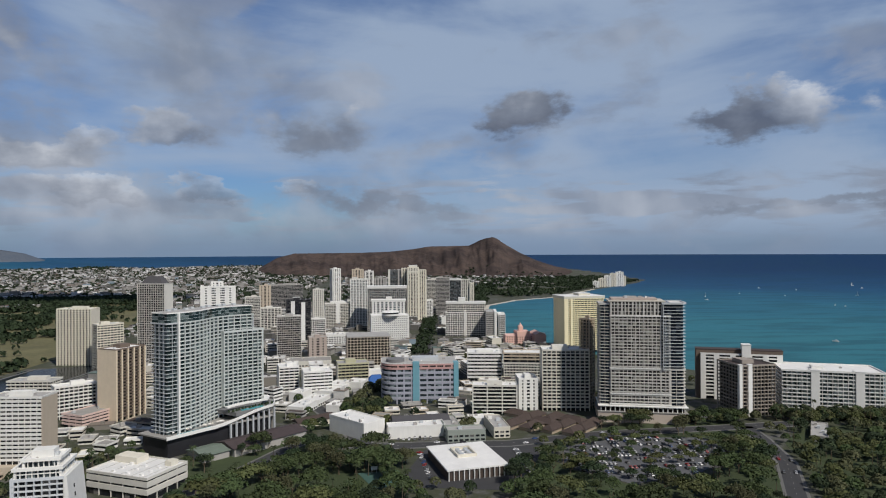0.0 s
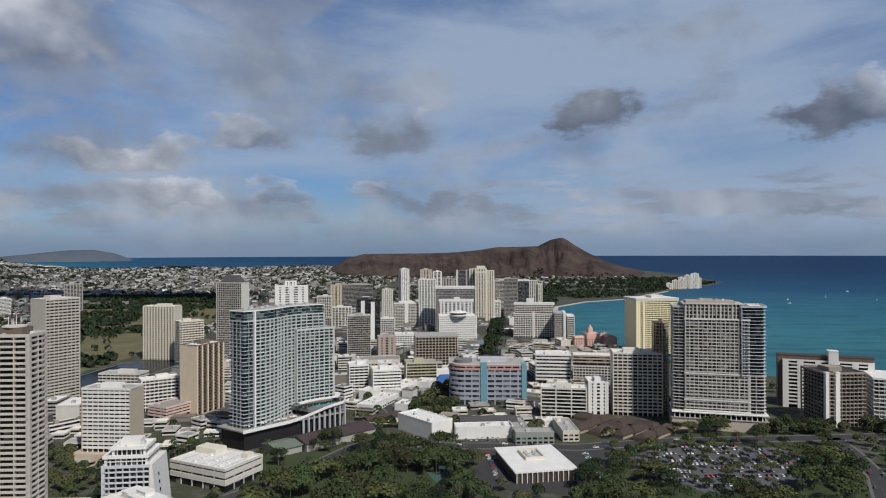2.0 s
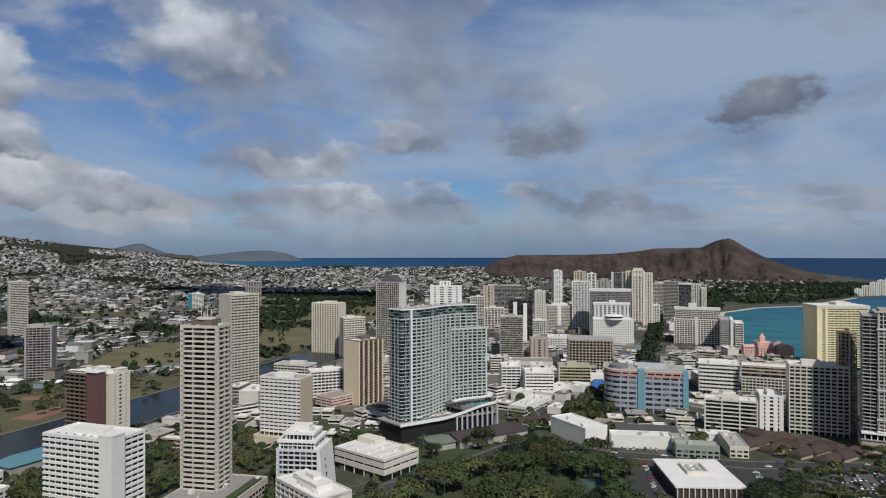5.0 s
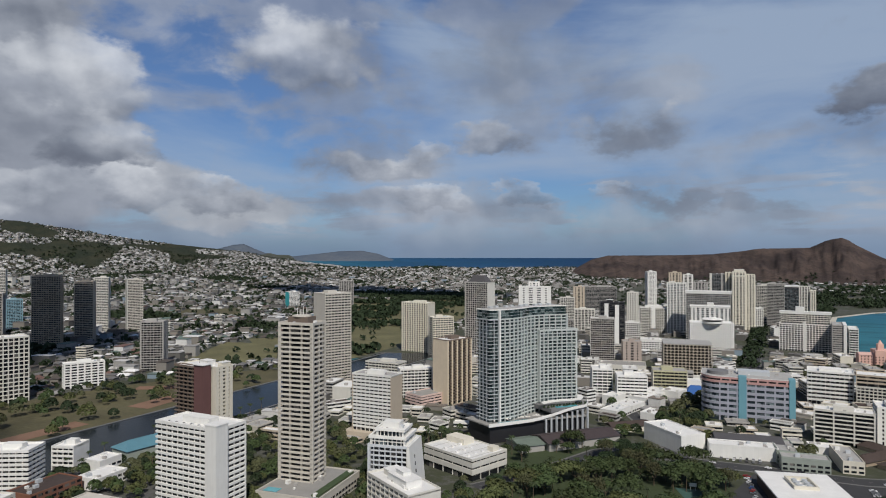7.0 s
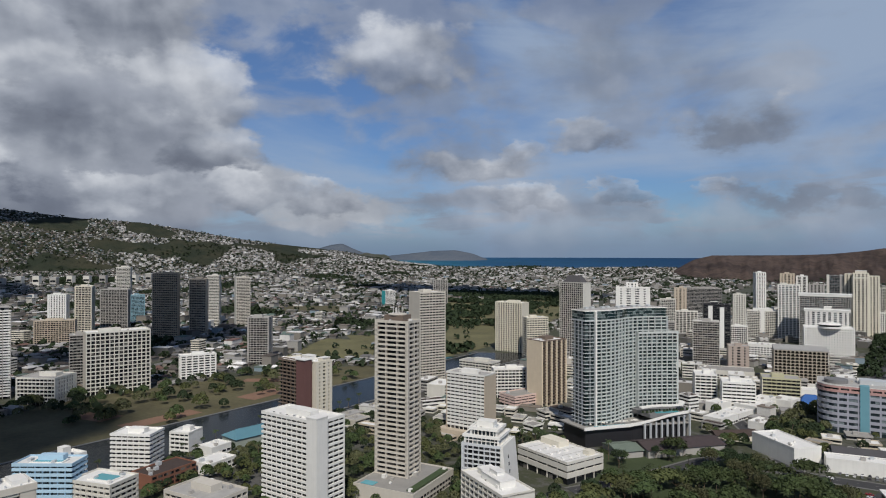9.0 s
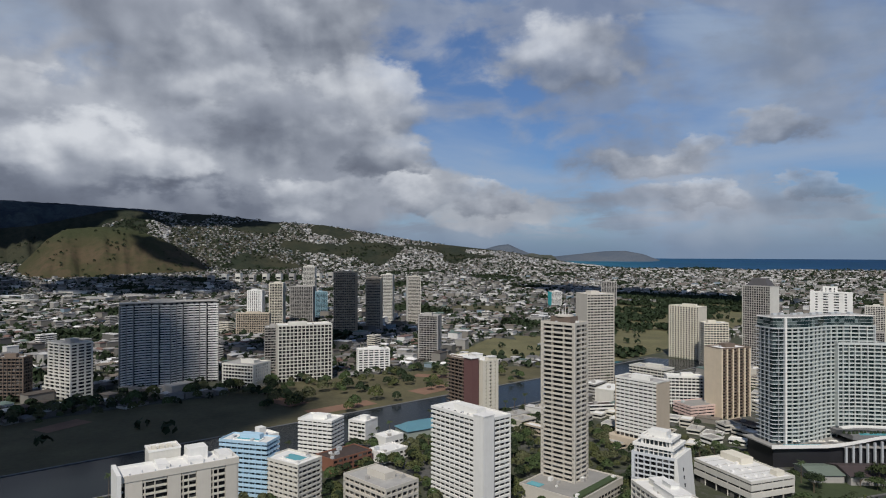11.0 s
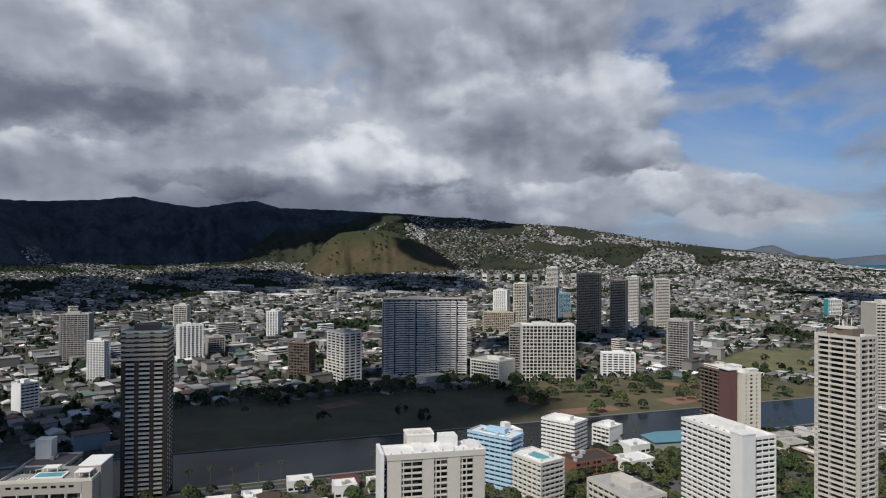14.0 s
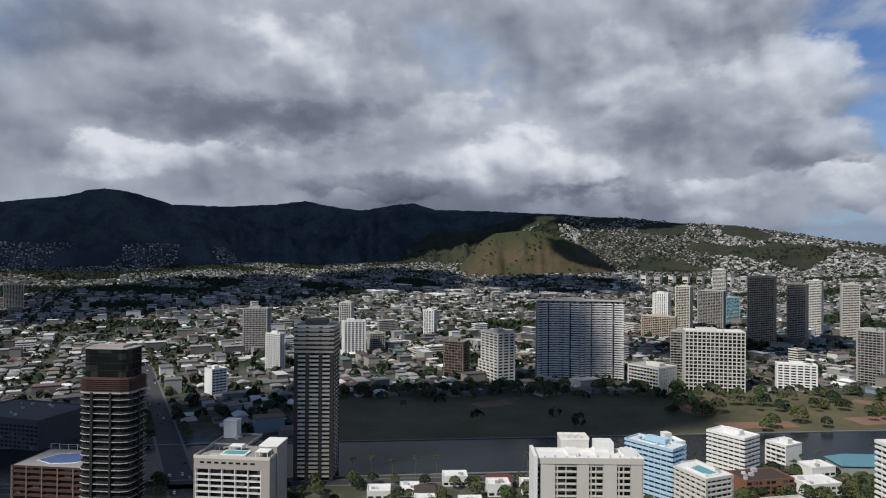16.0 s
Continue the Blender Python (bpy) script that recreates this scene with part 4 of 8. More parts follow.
tower("white_strip_tower", "slender white tower with one dark window strip", -175, 1449, 7, 20.4, 18, 103, 33, WHITE, "pbpb", ps=9, pw=3.4, roof=ROOFW)
tower("far_grey_block", "plain grey block behind the white hotels", -178, 1640, 6, 35.4, 20, 79, 24, CONCRETE, "wwww", ps=7)
tower("tan_end_slab", "slender tan slab beside the wide dark hotel", -395, 1395, 15, 24.4, 18, 75, 24, BEIGE, "wbwb", ps=8)
tower("pale_grid_hotel", "pale gridded hotel behind the curved tower", -380, 1247, 16, 28.7, 18, 61, 20, OFFWHITE, "gbgb", ps=3.6, pw=0.8)
tower("pale_bay_hotel", "pale hotel with upright window bays", -336, 1194, 15, 37.5, 18, 44, 14, OFFWHITE, "pbpb", ps=6, pw=1.6, roof=ROOFW)
tower("grey_window_block", "grey block with dark window rows", -337, 1099, 16, 26.3, 18, 33, 10, CONCRETE, "gbgb", ps=3.2)
tower("white_grid_block", "white gridded block with dark window bays", -232, 1134, 11, 26.4, 16, 30, 9, WHITE, "gbgb", ps=3.4, pw=0.7, roof=ROOFW)
hall("long_low_store", "long white low store with ribbon windows", -184, 1016, 9, 36, 24, 18, WHITE, ROOFW, 5)
hall("pale_parking_roof", "broad pale parking building with a flat roof", -203, 812, 12, 62, 34, 10, OFFWHITE, PAVING, 2)
tower("far_pale_block", "pale block among the trees below the crater", -41, 1599, 1, 36.7, 18, 77, 24, OFFWHITE, "gbgb", ps=4, roof=ROOFW)
tower("white_avenue_block", "white block with a plain gable beside the avenue", -37, 1423, 1, 14.4, 26, 39, 12, WHITE, "psps", ps=4, pw=1.2, roof=ROOFW)
tower("white_plain_block", "white plain walled block beside the avenue", -22, 1640, 0, 18.9, 20, 40, 12, WHITE, "wsws", ps=9, roof=ROOFW)
tower("golf_edge_tower", "slim grey brown tower at the edge of the golf course", -1035, 1411, 36, 39, 18, 75, 24, CONCRETE, "pbpb", ps=6, pw=1.8)
tower("far_beige_tower", "beige apartment tower far down the wide street", -1727, -946, 118, 44, 20, 63, 20, BEIGE, "pbpb", ps=6, pw=2)
tower("grey_slab_wing", "grey wing behind the gridded slab block", -763, 351, 65, 19, 18, 56, 17, CONCRETE, "bsbs")
stacked("blue_grey_hotel", "wide blue grey hotel with white crown and lower front block", -139, 1192, 5, [(0, 71, 0, 28, 0, 80, 26, CONCRETE, "gsgs", dict(ps=3.6, pw=0.5, glass=GLB, solid=WHITE, roof=ROOFW, lip=1.0)), (-1.5, 72.5, -1.2, 29, 80, 83.5, 1, WHITE, "", {}),
        (10, 66, -80, -58, 0, 62, 20, WHITE, "pbpb", dict(ps=7, pw=3.2, glass=GLB, roof=ROOFW)), (8, 68, -81, -57, 62, 64.5, 1, WHITE, "", {}), (34, 44, -74, -64, 64.5, 69, 1, WHITE, "", {})])
tower("white_office_block", "white office block with a round restaurant on its roof", -115, 1035, 9, 60.7, 35.0, 45, 13, WHITE, "wwww", ps=3.2, bh=1.6, roof=ROOFW)
stacked("cream_fluted_tower", "cream hotel tower of three fluted shafts with dark window strips", -76, 1385, 3, [(0, 24, 0, 30, 0, 112, 37, CREAM, "pppp", dict(ps=5.8, pw=2.6, bh=0.9, deep=1.6, roof=ROOFW)), (24, 40, 8, 34, 0, 107, 36, CREAM, "pppp", dict(ps=5.2, pw=2.4, bh=0.9, deep=1.6, roof=ROOFW)),
        (-13, 0, 26, 44, 0, 110, 36, CREAM, "pppp", dict(ps=6, pw=2.6, bh=0.9, deep=1.6, roof=ROOFW)), (3, 21, 4, 24, 112, 117, 1, CREAM, "", {}), (-0.8, 24.8, -0.8, 30.8, 102, 105, 1, CREAM, "", {})], "hotel")
stacked("dark_back_tower", "dark grey high-rise with pale edges and window strips", -126, 1495, 4, [(0, 39, 0, 20, 0, 104, 34, DCONC, "pbpb", dict(ps=4.4, pw=0.7, glass=GLB)), (-0.6, 4, -0.6, 8, 0, 105.5, 1, OFFWHITE, "", {}), (22, 25, -0.6, 8, 0, 105.5, 1, CONCRETE, "", {})])
stacked("white_wide_hotel", "wide white gridded hotel with upper block and grey side wing", 4, 1130, -2, [(0, 69, 0, 22, 0, 41, 13, WHITE, "gsgs", dict(ps=4, pw=0.8, bh=0.8, deep=1.4, roof=ROOFW)), (2, 68, 9, 24, 41, 56, 5, OFFWHITE, "gsgs", dict(ps=4, pw=0.6, bh=1.0, roof=ROOFW)), (0, 70, 8, 25, 56, 59, 1, WHITE, "", {}), (22, 34, 8.5, 20, 59, 66, 1, WHITE, "", {}),
        (32, 36, -0.6, 8, 0, 44, 1, WHITE, "", {}), (69, 83, -38, 14, 0, 45, 14, CONCRETE, "bsbs", dict(bh=2.0, roof=ROOFG)), (83, 87, -40, 10, 0, 46, 1, WHITE, "", {}), (89, 101, -42, 2, 0, 41, 12, WHITE, "bsbb", dict(bh=1.1, deep=1.8, roof=ROOFW))], "hotel")
stacked("blue_black_tower", "dark blue tower with pale fins and a cream end shaft", 15, 1500, -1, [(0, 26, 0, 24, 0, 80, 26, DCONC, "psps", dict(ps=5.2, pw=0.5, glass=GLB, bh=0.5)), (-0.5, 26.5, -0.5, 24.5, 80, 82.5, 1, WHITE, "", {}), (26, 46, 1, 24, 0, 81, 26, OFFWHITE, "pbpb", dict(ps=5, pw=2.0)), (46, 56, -4, 22, 0, 73, 24, CREAM, "psps", dict(ps=5, pw=2.2, roof=ROOFW))])
tower("grey_back_tower", "grey high-rise with horizontal bands", -17, 1480, 0, 32.0, 20.0, 86, 28, CONCRETE, "bbbb", bh=1.2, deep=0.8)
tower("white_apartment_block", "white apartment block with balconies", -171, 675, 19, 20.7, 25.0, 28, 9, WHITE, "gsgs", ps=5, bh=1.1, roof=ROOFW)
tower("white_office", "white block with window bands and plain end", -142, 659, 17, 29.4, 25.0, 26, 8, WHITE, "bsbs", bh=1.6, roof=ROOFW)
tower("yellowish_car_park", "olive cream striped car park", -117, 718, 14, 34.7, 25.0, 24, 7, OLIVE, "bsbs", bh=1.2, glass=GL, solid=CREAM)
tower("cream_corridor_hotel", "off-white low hotel with three bays of open dark balconies", 26, 592, -3, 41.0, 18.0, 26, 8, OFFWHITE, "gsgs", ps=13.6, pw=1.1, bh=0.75, deep=1.9, roof=ROOFW, glass=GL, units=6)
tower("white_corner_block", "white block with plain stair wall", 70, 606, 1, 18.1, 25.0, 29, 9, WHITE, "wbwb", ps=6, bh=1.2, roof=ROOFW)
tower("white_striped_offices", "white building with ribbon windows and plain bands", 27, 742, -2, 40.0, 30.0, 32, 8, WHITE, "bbbb", bh=1.9, roof=ROOFW, lift=(0.5, 0.5, 3))
stacked("brown_top_offices", "pale gridded office block with brown banded upper storeys", 68, 733, -5, [(0, 44, 0, 26, 0, 22, 7, OFFWHITE, "gsgs", dict(ps=3.4, pw=0.7, bh=0.9, deep=1.2)), (-0.4, 44.4, 0.4, 26, 22.4, 33, 3, BEIGE, "bsbs", dict(bh=1.5, split=9, roof=ROOFW))])
tower("rose_block", "pinkish brown plain block", -181, 875, 17, 23.8, 20.0, 32, 9, DUSK, "wsws", ps=8, bh=1.35, deep=0.7)
stacked("yellow_beach_hotel", "pale yellow beach hotel with plain end shafts and dark balcony bands", 176, 941, 14, [(0, 62, 0, 40, 0, 78, 26, YELLOW, "bsbs", dict(solid=YELLOW, bh=1.5, deep=1.8, split=5, glass=GL, lip=1.0, roof=ROOFW)), (-1, 5, -0.9, 8, 0, 80, 1, YELLOW, "", {}), (9, 12, -0.9, 6, 0, 79, 1, YELLOW, "", {}), (-1.5, 63, -1.4, 41, 78.6, 81.5, 1, CREAM, "", {}), (26, 44, 8, 26, 81.5, 85, 1, CREAM, "", {})], "hotel")
tower("tan_grid_hotel", "cream hotel block with dark gridded balconies", 92, 605, -3, 43.6, 25.0, 56, 18, OFFWHITE, "gsgs", pier=CREAM, solid=CREAM, ps=4.2, pw=0.7, bh=1.0, deep=1.8, roof=ROOFW)
tower("brown_slim_tower", "narrow brown apartment tower behind the hotels", 137, 609, 47, 10.0, 11.0, 84, 28, TAN, "gggg", ps=4)
tower("brown_beach_hotel", "grey brown gridded beach hotel with white corner fins", 264, 579, 10, 35.4, 35.1, 45, 14, surface("grey_brown_concrete", (0.30, 0.265, 0.225), var=0.1), "gbgb", ps=3.4, pw=0.3, bh=0.6, deep=2.0, roof=ROOFB)
tower("pale_beach_apartments", "long pale beachfront apartment block with balconies", 312, 599, -16, 83.4, 41.7, 38, 11, WHITE, "gbgb", ps=4.2, pw=0.22, bh=0.85, deep=1.5, roof=ROOFW, lip=0.6, glass=GLG, units=9, lift=(0.12, 0.2, 3))
tower("brown_roof_hotel", "white hotel with dark brown roof edge and solid bays", 258, 652, -16, 74.8, 20.0, 45, 13, WHITE, "gsgs", ps=14, pw=5, bh=1.2, roof=ROOFB)

# ---- towers of their own shape ----
def rising_wall(pts, lo, hi, thick):
    """A wall along a line of points, its foot and top given at each."""
    g = Geo()
    for i, (x, y) in enumerate(pts):
        (xa, ya), (xb, yb) = pts[max(0, i - 1)], pts[min(len(pts) - 1, i + 1)]
        k = math.hypot(xb - xa, yb - ya)
        nx, ny = -(yb - ya) / k * thick, (xb - xa) / k * thick
        g.v += [(x, y, lo[i]), (x, y, hi[i]), (x + nx, y + ny, hi[i]), (x + nx, y + ny, lo[i])]
    for i in range(len(pts) - 1):
        a, b = 4 * i, 4 * i + 4
        for j in range(4):
            g.f.append((a + j, b + j, b + (j + 1) % 4, a + (j + 1) % 4))
    e = 4 * (len(pts) - 1)
    g.f += [(0, 1, 2, 3), (e + 3, e + 2, e + 1, e)]
    return g


def curved_hotel():
    """A long S-curved glass tower with white balconies on a podium with pool decks, and a lower wing."""
    root = thing("curved_hotel_tower", "tall curved glass hotel tower with white balconies and a pool podium", "hotel", -202, 474, 0, 61)
    glass = glazing("dark_green_glass", (0.018, 0.032, 0.033), (0.17, 0.21, 0.205), share=0.6, rough=0.08)

    slab = surface("grey_white_slab", (0.50, 0.53, 0.51), var=0.08)

    def line(a, b, n, f):
        return [(a + (b - a) * i / n, f(a + (b - a) * i / n)) for i in range(n + 1)]

    def front(x):
        return -3.0 * math.sin(math.pi * x / 34) if x < 34 else 6.5 * math.sin(math.pi * (x - 34) / 46)
    end = [(0, 0), (9.0, front(9.0)), (9.0, 18.6), (0, 18)]
    shell(root, end, 15, 97, 29, SILVER, "bsbb", solid=SILVER, glass=glass, bh=0.24, deep=1.5, roof=ROOFG, parapet=0.4)
    poly = line(9.1, 84, 15, front) + [(84, 18), (42, 21), (9.1, 18.6)]
    shell(root, poly, 15, 97, 29, slab, "g" * 15 + "sggs", pier=slab, solid=SILVER, glass=glass, ps=5.0, pw=0.26, bh=0.75, deep=1.25, roof=ROOFG, parapet=0.4)
    whole = line(0, 84, 16, front) + [(84, 18), (42, 21), (0, 18)]
    part("crown", Geo().prism(offset(whole, [0.9] * len(whole)), 97, 104.0), glass, root, "green tinted glass crown")
    for z in (99.3, 101.7):
        part("crown_rail", Geo().prism(offset(whole, [0.75] * len(whole)), z, z + 0.15), SILVER, root)
    part("crown_roof", Geo().prism(offset(whole, [0.3] * len(whole)), 104.0, 104.7), WHITE, root)
    part("roof_deck", Geo().prism(offset(whole, [2.2] * len(whole)), 104.7, 105.0), ROOFG, root)
    part("corner_fin", Geo().box(8.4, 9.8, front(9) - 0.5, front(9) + 1.2, 15, 104), WHITE, root)
    wing = line(57, 90, 8, lambda x: 3.5 - 0.32 * (x - 57) * (0.4 + 0.6 * (x - 57) / 33)) + [(93, 6), (84, 15), (58, 14)]
    shell(root, wing, 24, 84, 21, slab, "g" * 8 + "gggs", pier=slab, glass=glass, ps=5.0, pw=0.26, bh=0.75, deep=1.25, roof=ROOFG, lip=0.3)
    foot = [(-5, -6), (38, -12), (84, -25), (97, -12), (96, 24), (-5, 26)]
    # one black block covers the dark glass base and the column void's shade
    part("podium", Geo().prism(offset(foot, [2.5] * 6), -0.5, 14.2), BLACK, root, "podium block, black for dark glass and the shade behind columns")
    part("pool_deck", Geo().prism(foot, 14.2, 15.2), PAVING, root)
    edge = [(-5.4, -6.6), (4, -7.8), (14, -9.2), (24, -10.6), (34, -12.2), (42, -14.0), (50, -16.4), (58, -18.8), (66, -21), (74, -23.2), (82, -25.4), (90, -20), (96.5, -13)]
    top = [16.3] * 5 + [17.2, 18.6, 20.4, 22.4, 23.6, 24.4, 24.6, 24.6]
    part("deck_edge", rising_wall(edge, [z - (2.4 if i < 6 else 2.0) for i, z in enumerate(top)], top, 0.8), WHITE, root, "curved white deck edge")
    part("canopy", rising_wall([(50, -8), (58, -9.5), (66, -12), (74, -16), (82, -19), (90, -14), (95, -7)], [25.4, 26.0, 26.4, 26.6, 26.8, 26.8, 26.8], [26.2, 26.9, 27.3, 27.5, 27.7, 27.7, 27.7], 4.5), WHITE, root, "curved white canopy")
    part("upper_deck", Geo().prism([(52, -15), (82, -24), (95, -12), (93, 8), (53, 8)], 19.5, 22.6), DCONC, root)
    part("podium_wall", Geo().prism([(88, -20), (97, -12), (96, 24), (90, 24)], -0.4, 22), OFFWHITE, root)
    part("pool", Geo().prism([(4, -6.6), (32, -10.8), (33, -7.4), (6, -3.0)], 15.21, 15.5), POOL, root, "turquoise pool")
    part("pool", Geo().prism([(58, -15), (78, -20), (79, -16), (60, -11)], 22.61, 22.9), POOL, root, "turquoise pool")
    rng = random.Random(5)
    for k in range(22):
        x = rng.uniform(2, 46)
        part("parasol", Geo().cyl(x, -2.5 - x * 0.12 + rng.uniform(-0.6, 1.4), 1.1, 17.2, 17.9, 8, 0.1), rng.choice((OFFWHITE, WHITE, CREAM)), root)
    for k in range(14):
        part("deck_planting", Geo().cyl(50 + 3 * k, -10 - 0.55 * k + rng.uniform(-1, 1), rng.uniform(0.8, 1.7), 22.6, 24.6, 7, 0.5), LEAFD, root)
    for k in range(9):
        u = k / 8
        part("column", Geo().box(46 + 37 * u, 47.3 + 37 * u, -15.4 - 10.2 * u, -14.2 - 10.2 * u, -0.5, 15 + 6.6 * u), SILVER, root)
    for k in range(9):
        part("roof_unit", Geo().box(8 + k * 8, 11 + k * 8, 9 + (k % 2) * 3, 12 + (k % 2) * 3, 105, 106.4), SILVER, root)


def crowned_tower():
    """The wide grey beige tower above the car park, with a glass corner and tall piers at the top."""
    root = thing("grey_hotel_tower", "wide grey beige hotel tower with gridded balconies and dark glass corner", "hotel", 136, 568, 0, -9)
    w, d = 73.0, 28.0
    stone = surface("pale_grey_beige_concrete", (0.52, 0.50, 0.46), var=0.07)
    dark = glazing("blue_black_glass", (0.016, 0.022, 0.032), (0.09, 0.11, 0.135), share=0.4, rough=0.1)
    shell(root, [(10, 0), (52, 0), (60, 0), (60, d), (10, d)], 12, 92, 29, stone, "ggggs", pier=stone, glass=GLW, ps=3.5, pw=0.5, bh=0.8, deep=1.5, roof=ROOFG)
    shell(root, [(0, 2.5), (10, 1.0), (10, d - 1), (0, d - 2)], 12, 102, 33, stone, "bsbb", glass=dark, bh=0.5, deep=1.5, split=5, roof=ROOFG)
    shell(root, [(53.5, -1.6), (w - 3, -0.6), (w, 2.4), (w, d - 2), (60, d)], 46, 103, 20, SILVER, "bbbbs", glass=dark, bh=0.32, deep=1.8, split=99, roof=ROOFW, lip=0.5)
    shell(root, [(60, 0.2), (w - 3, 0.6), (w, 3.0), (w, d - 2), (60, d)], 12, 46, 12, stone, "bbbbs", glass=dark, bh=0.45, deep=1.6, split=5)
    for z in (91.6, 46.0, 24.0, 15.0):
        part("white_band", Geo().box(9, 60.6, -0.5, d + 0.5, z, z + 0.9), WHITE, root)
    part("top_storeys", Geo().box(10, 60, 1.6, d, 92, 104), GLW, root, "tall glazed top storeys")
    for k in range(15):
        part("crown_pier", Geo().box(9.8 + k * 3.05, 10.6 + k * 3.05 + (0.5 if k % 3 == 0 else 0), -0.1, 1.8, 92, 104.4), stone, root)
    for z in (95.4, 98.6, 101.6):
        part("crown_slab", Geo().box(10, 53.5, 0.4, 1.8, z, z + 0.7), stone, root)
    part("crown_roof", Geo().box(8, 56, -0.5, d + 0.4, 104.4, 105.2), PINKISH, root)
    part("roof_screen", Geo().box(11, 50, 5, d - 4, 105.2, 107.0), DUSK, root, "dull pink roof screen")
    part("podium", Geo().box(-1, w - 4, -3, d + 4, -0.5, 9), surface("rosy_stone", (0.46, 0.39, 0.33), var=0.1), root, "rosy beige stone podium")
    part("podium_roof", Geo().box(-1.6, w + 1, -3.6, d + 4.6, 9, 9.5), PAVING, root)
    # solid near-black block stands in for the shade of the open storey
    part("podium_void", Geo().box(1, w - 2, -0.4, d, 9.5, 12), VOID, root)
    part("deck_slab", Geo().box(-1, w + 1, -2.6, d + 2, 13.6, 14.4), WHITE, root)
    for k in range(18):
        part("column", Geo().box(1 + k * 4, 1.6 + k * 4, -1.6, -1.0, 9.5, 13.6), WHITE, root)
    rooftop(root, random.Random(3), 14, 48, 8, 20, 107.0, CONCRETE, 9, (0.3, 0.4, 1.5))


def blue_round_block():
    """The grey and teal office building with a salmon top floor and a round corner."""
    root = thing("blue_pink_office", "grey office building with teal stair walls and salmon top floor", "building", -52, 632, 0, 4)
    poly = [(-9, 26)] + [(-9 + 15 * (1 - math.cos(radians(a))), 15 - 15 * math.sin(radians(a))) for a in range(0, 91, 15)] + [(66, 0), (66, 40), (-9, 40)]
    n = len(poly)
    panel, teal = surface("mauve_grey_panel", (0.33, 0.34, 0.39), var=0.08), surface("teal_panel", (0.14, 0.31, 0.37), var=0.08)
    salmon = surface("salmon_panel", (0.46, 0.28, 0.255), var=0.08)
    shell(root, poly, 0, 34.2, 7, panel, "b" * 7 + "gbbb", glass=GLB, ps=7.5, pw=1.3, bh=2.45, deep=0.6, roof=ROOFW)
    part("top_glass", Geo().prism(offset(poly, [0.8] * n), 34.2, 39.0), GL, root)
    part("top_band", Geo().prism(offset(poly, [-0.12] * n), 33.6, 35.6), salmon, root, "salmon top band")
    part("top_band", Geo().prism(offset(poly, [-0.12] * n), 37.2, 39.2), salmon, root, "salmon top band")
    for k in range(8):
        x = 7 + k * 7.5
        part("pier", Geo().box(x, x + 1.4, -0.1, 0.8, 35.6, 37.2), salmon, root)
    part("roof", Geo().prism(offset(poly, [0.2] * n), 39.2, 39.5), ROOFG, root)
    part("roof_edge", Geo().prism(offset(poly, [-0.2] * n), 39.0, 39.45), ROOFW, root)
    part("stair_tower", Geo().box(22, 28.5, -0.9, 6, 0, 40.6), teal, root, "teal stair wall")
    part("corner_wall", Geo().box(62, 66.8, -0.7, 10, 0, 40.0), teal, root, "teal corner wall")
    part("corner_drum", Geo().cyl(5, 14, 9, 39.5, 42.5, 24), DCONC, root, "dark round roof drum")
    part("plant_screen", Geo().box(22, 48, 14, 28, 39.5, 42.8), SILVER, root)
    rooftop(root, random.Random(8), 0, 64, 6, 36, 39.5, ROOFW, 14, (0.2, 0.3, 3.0))


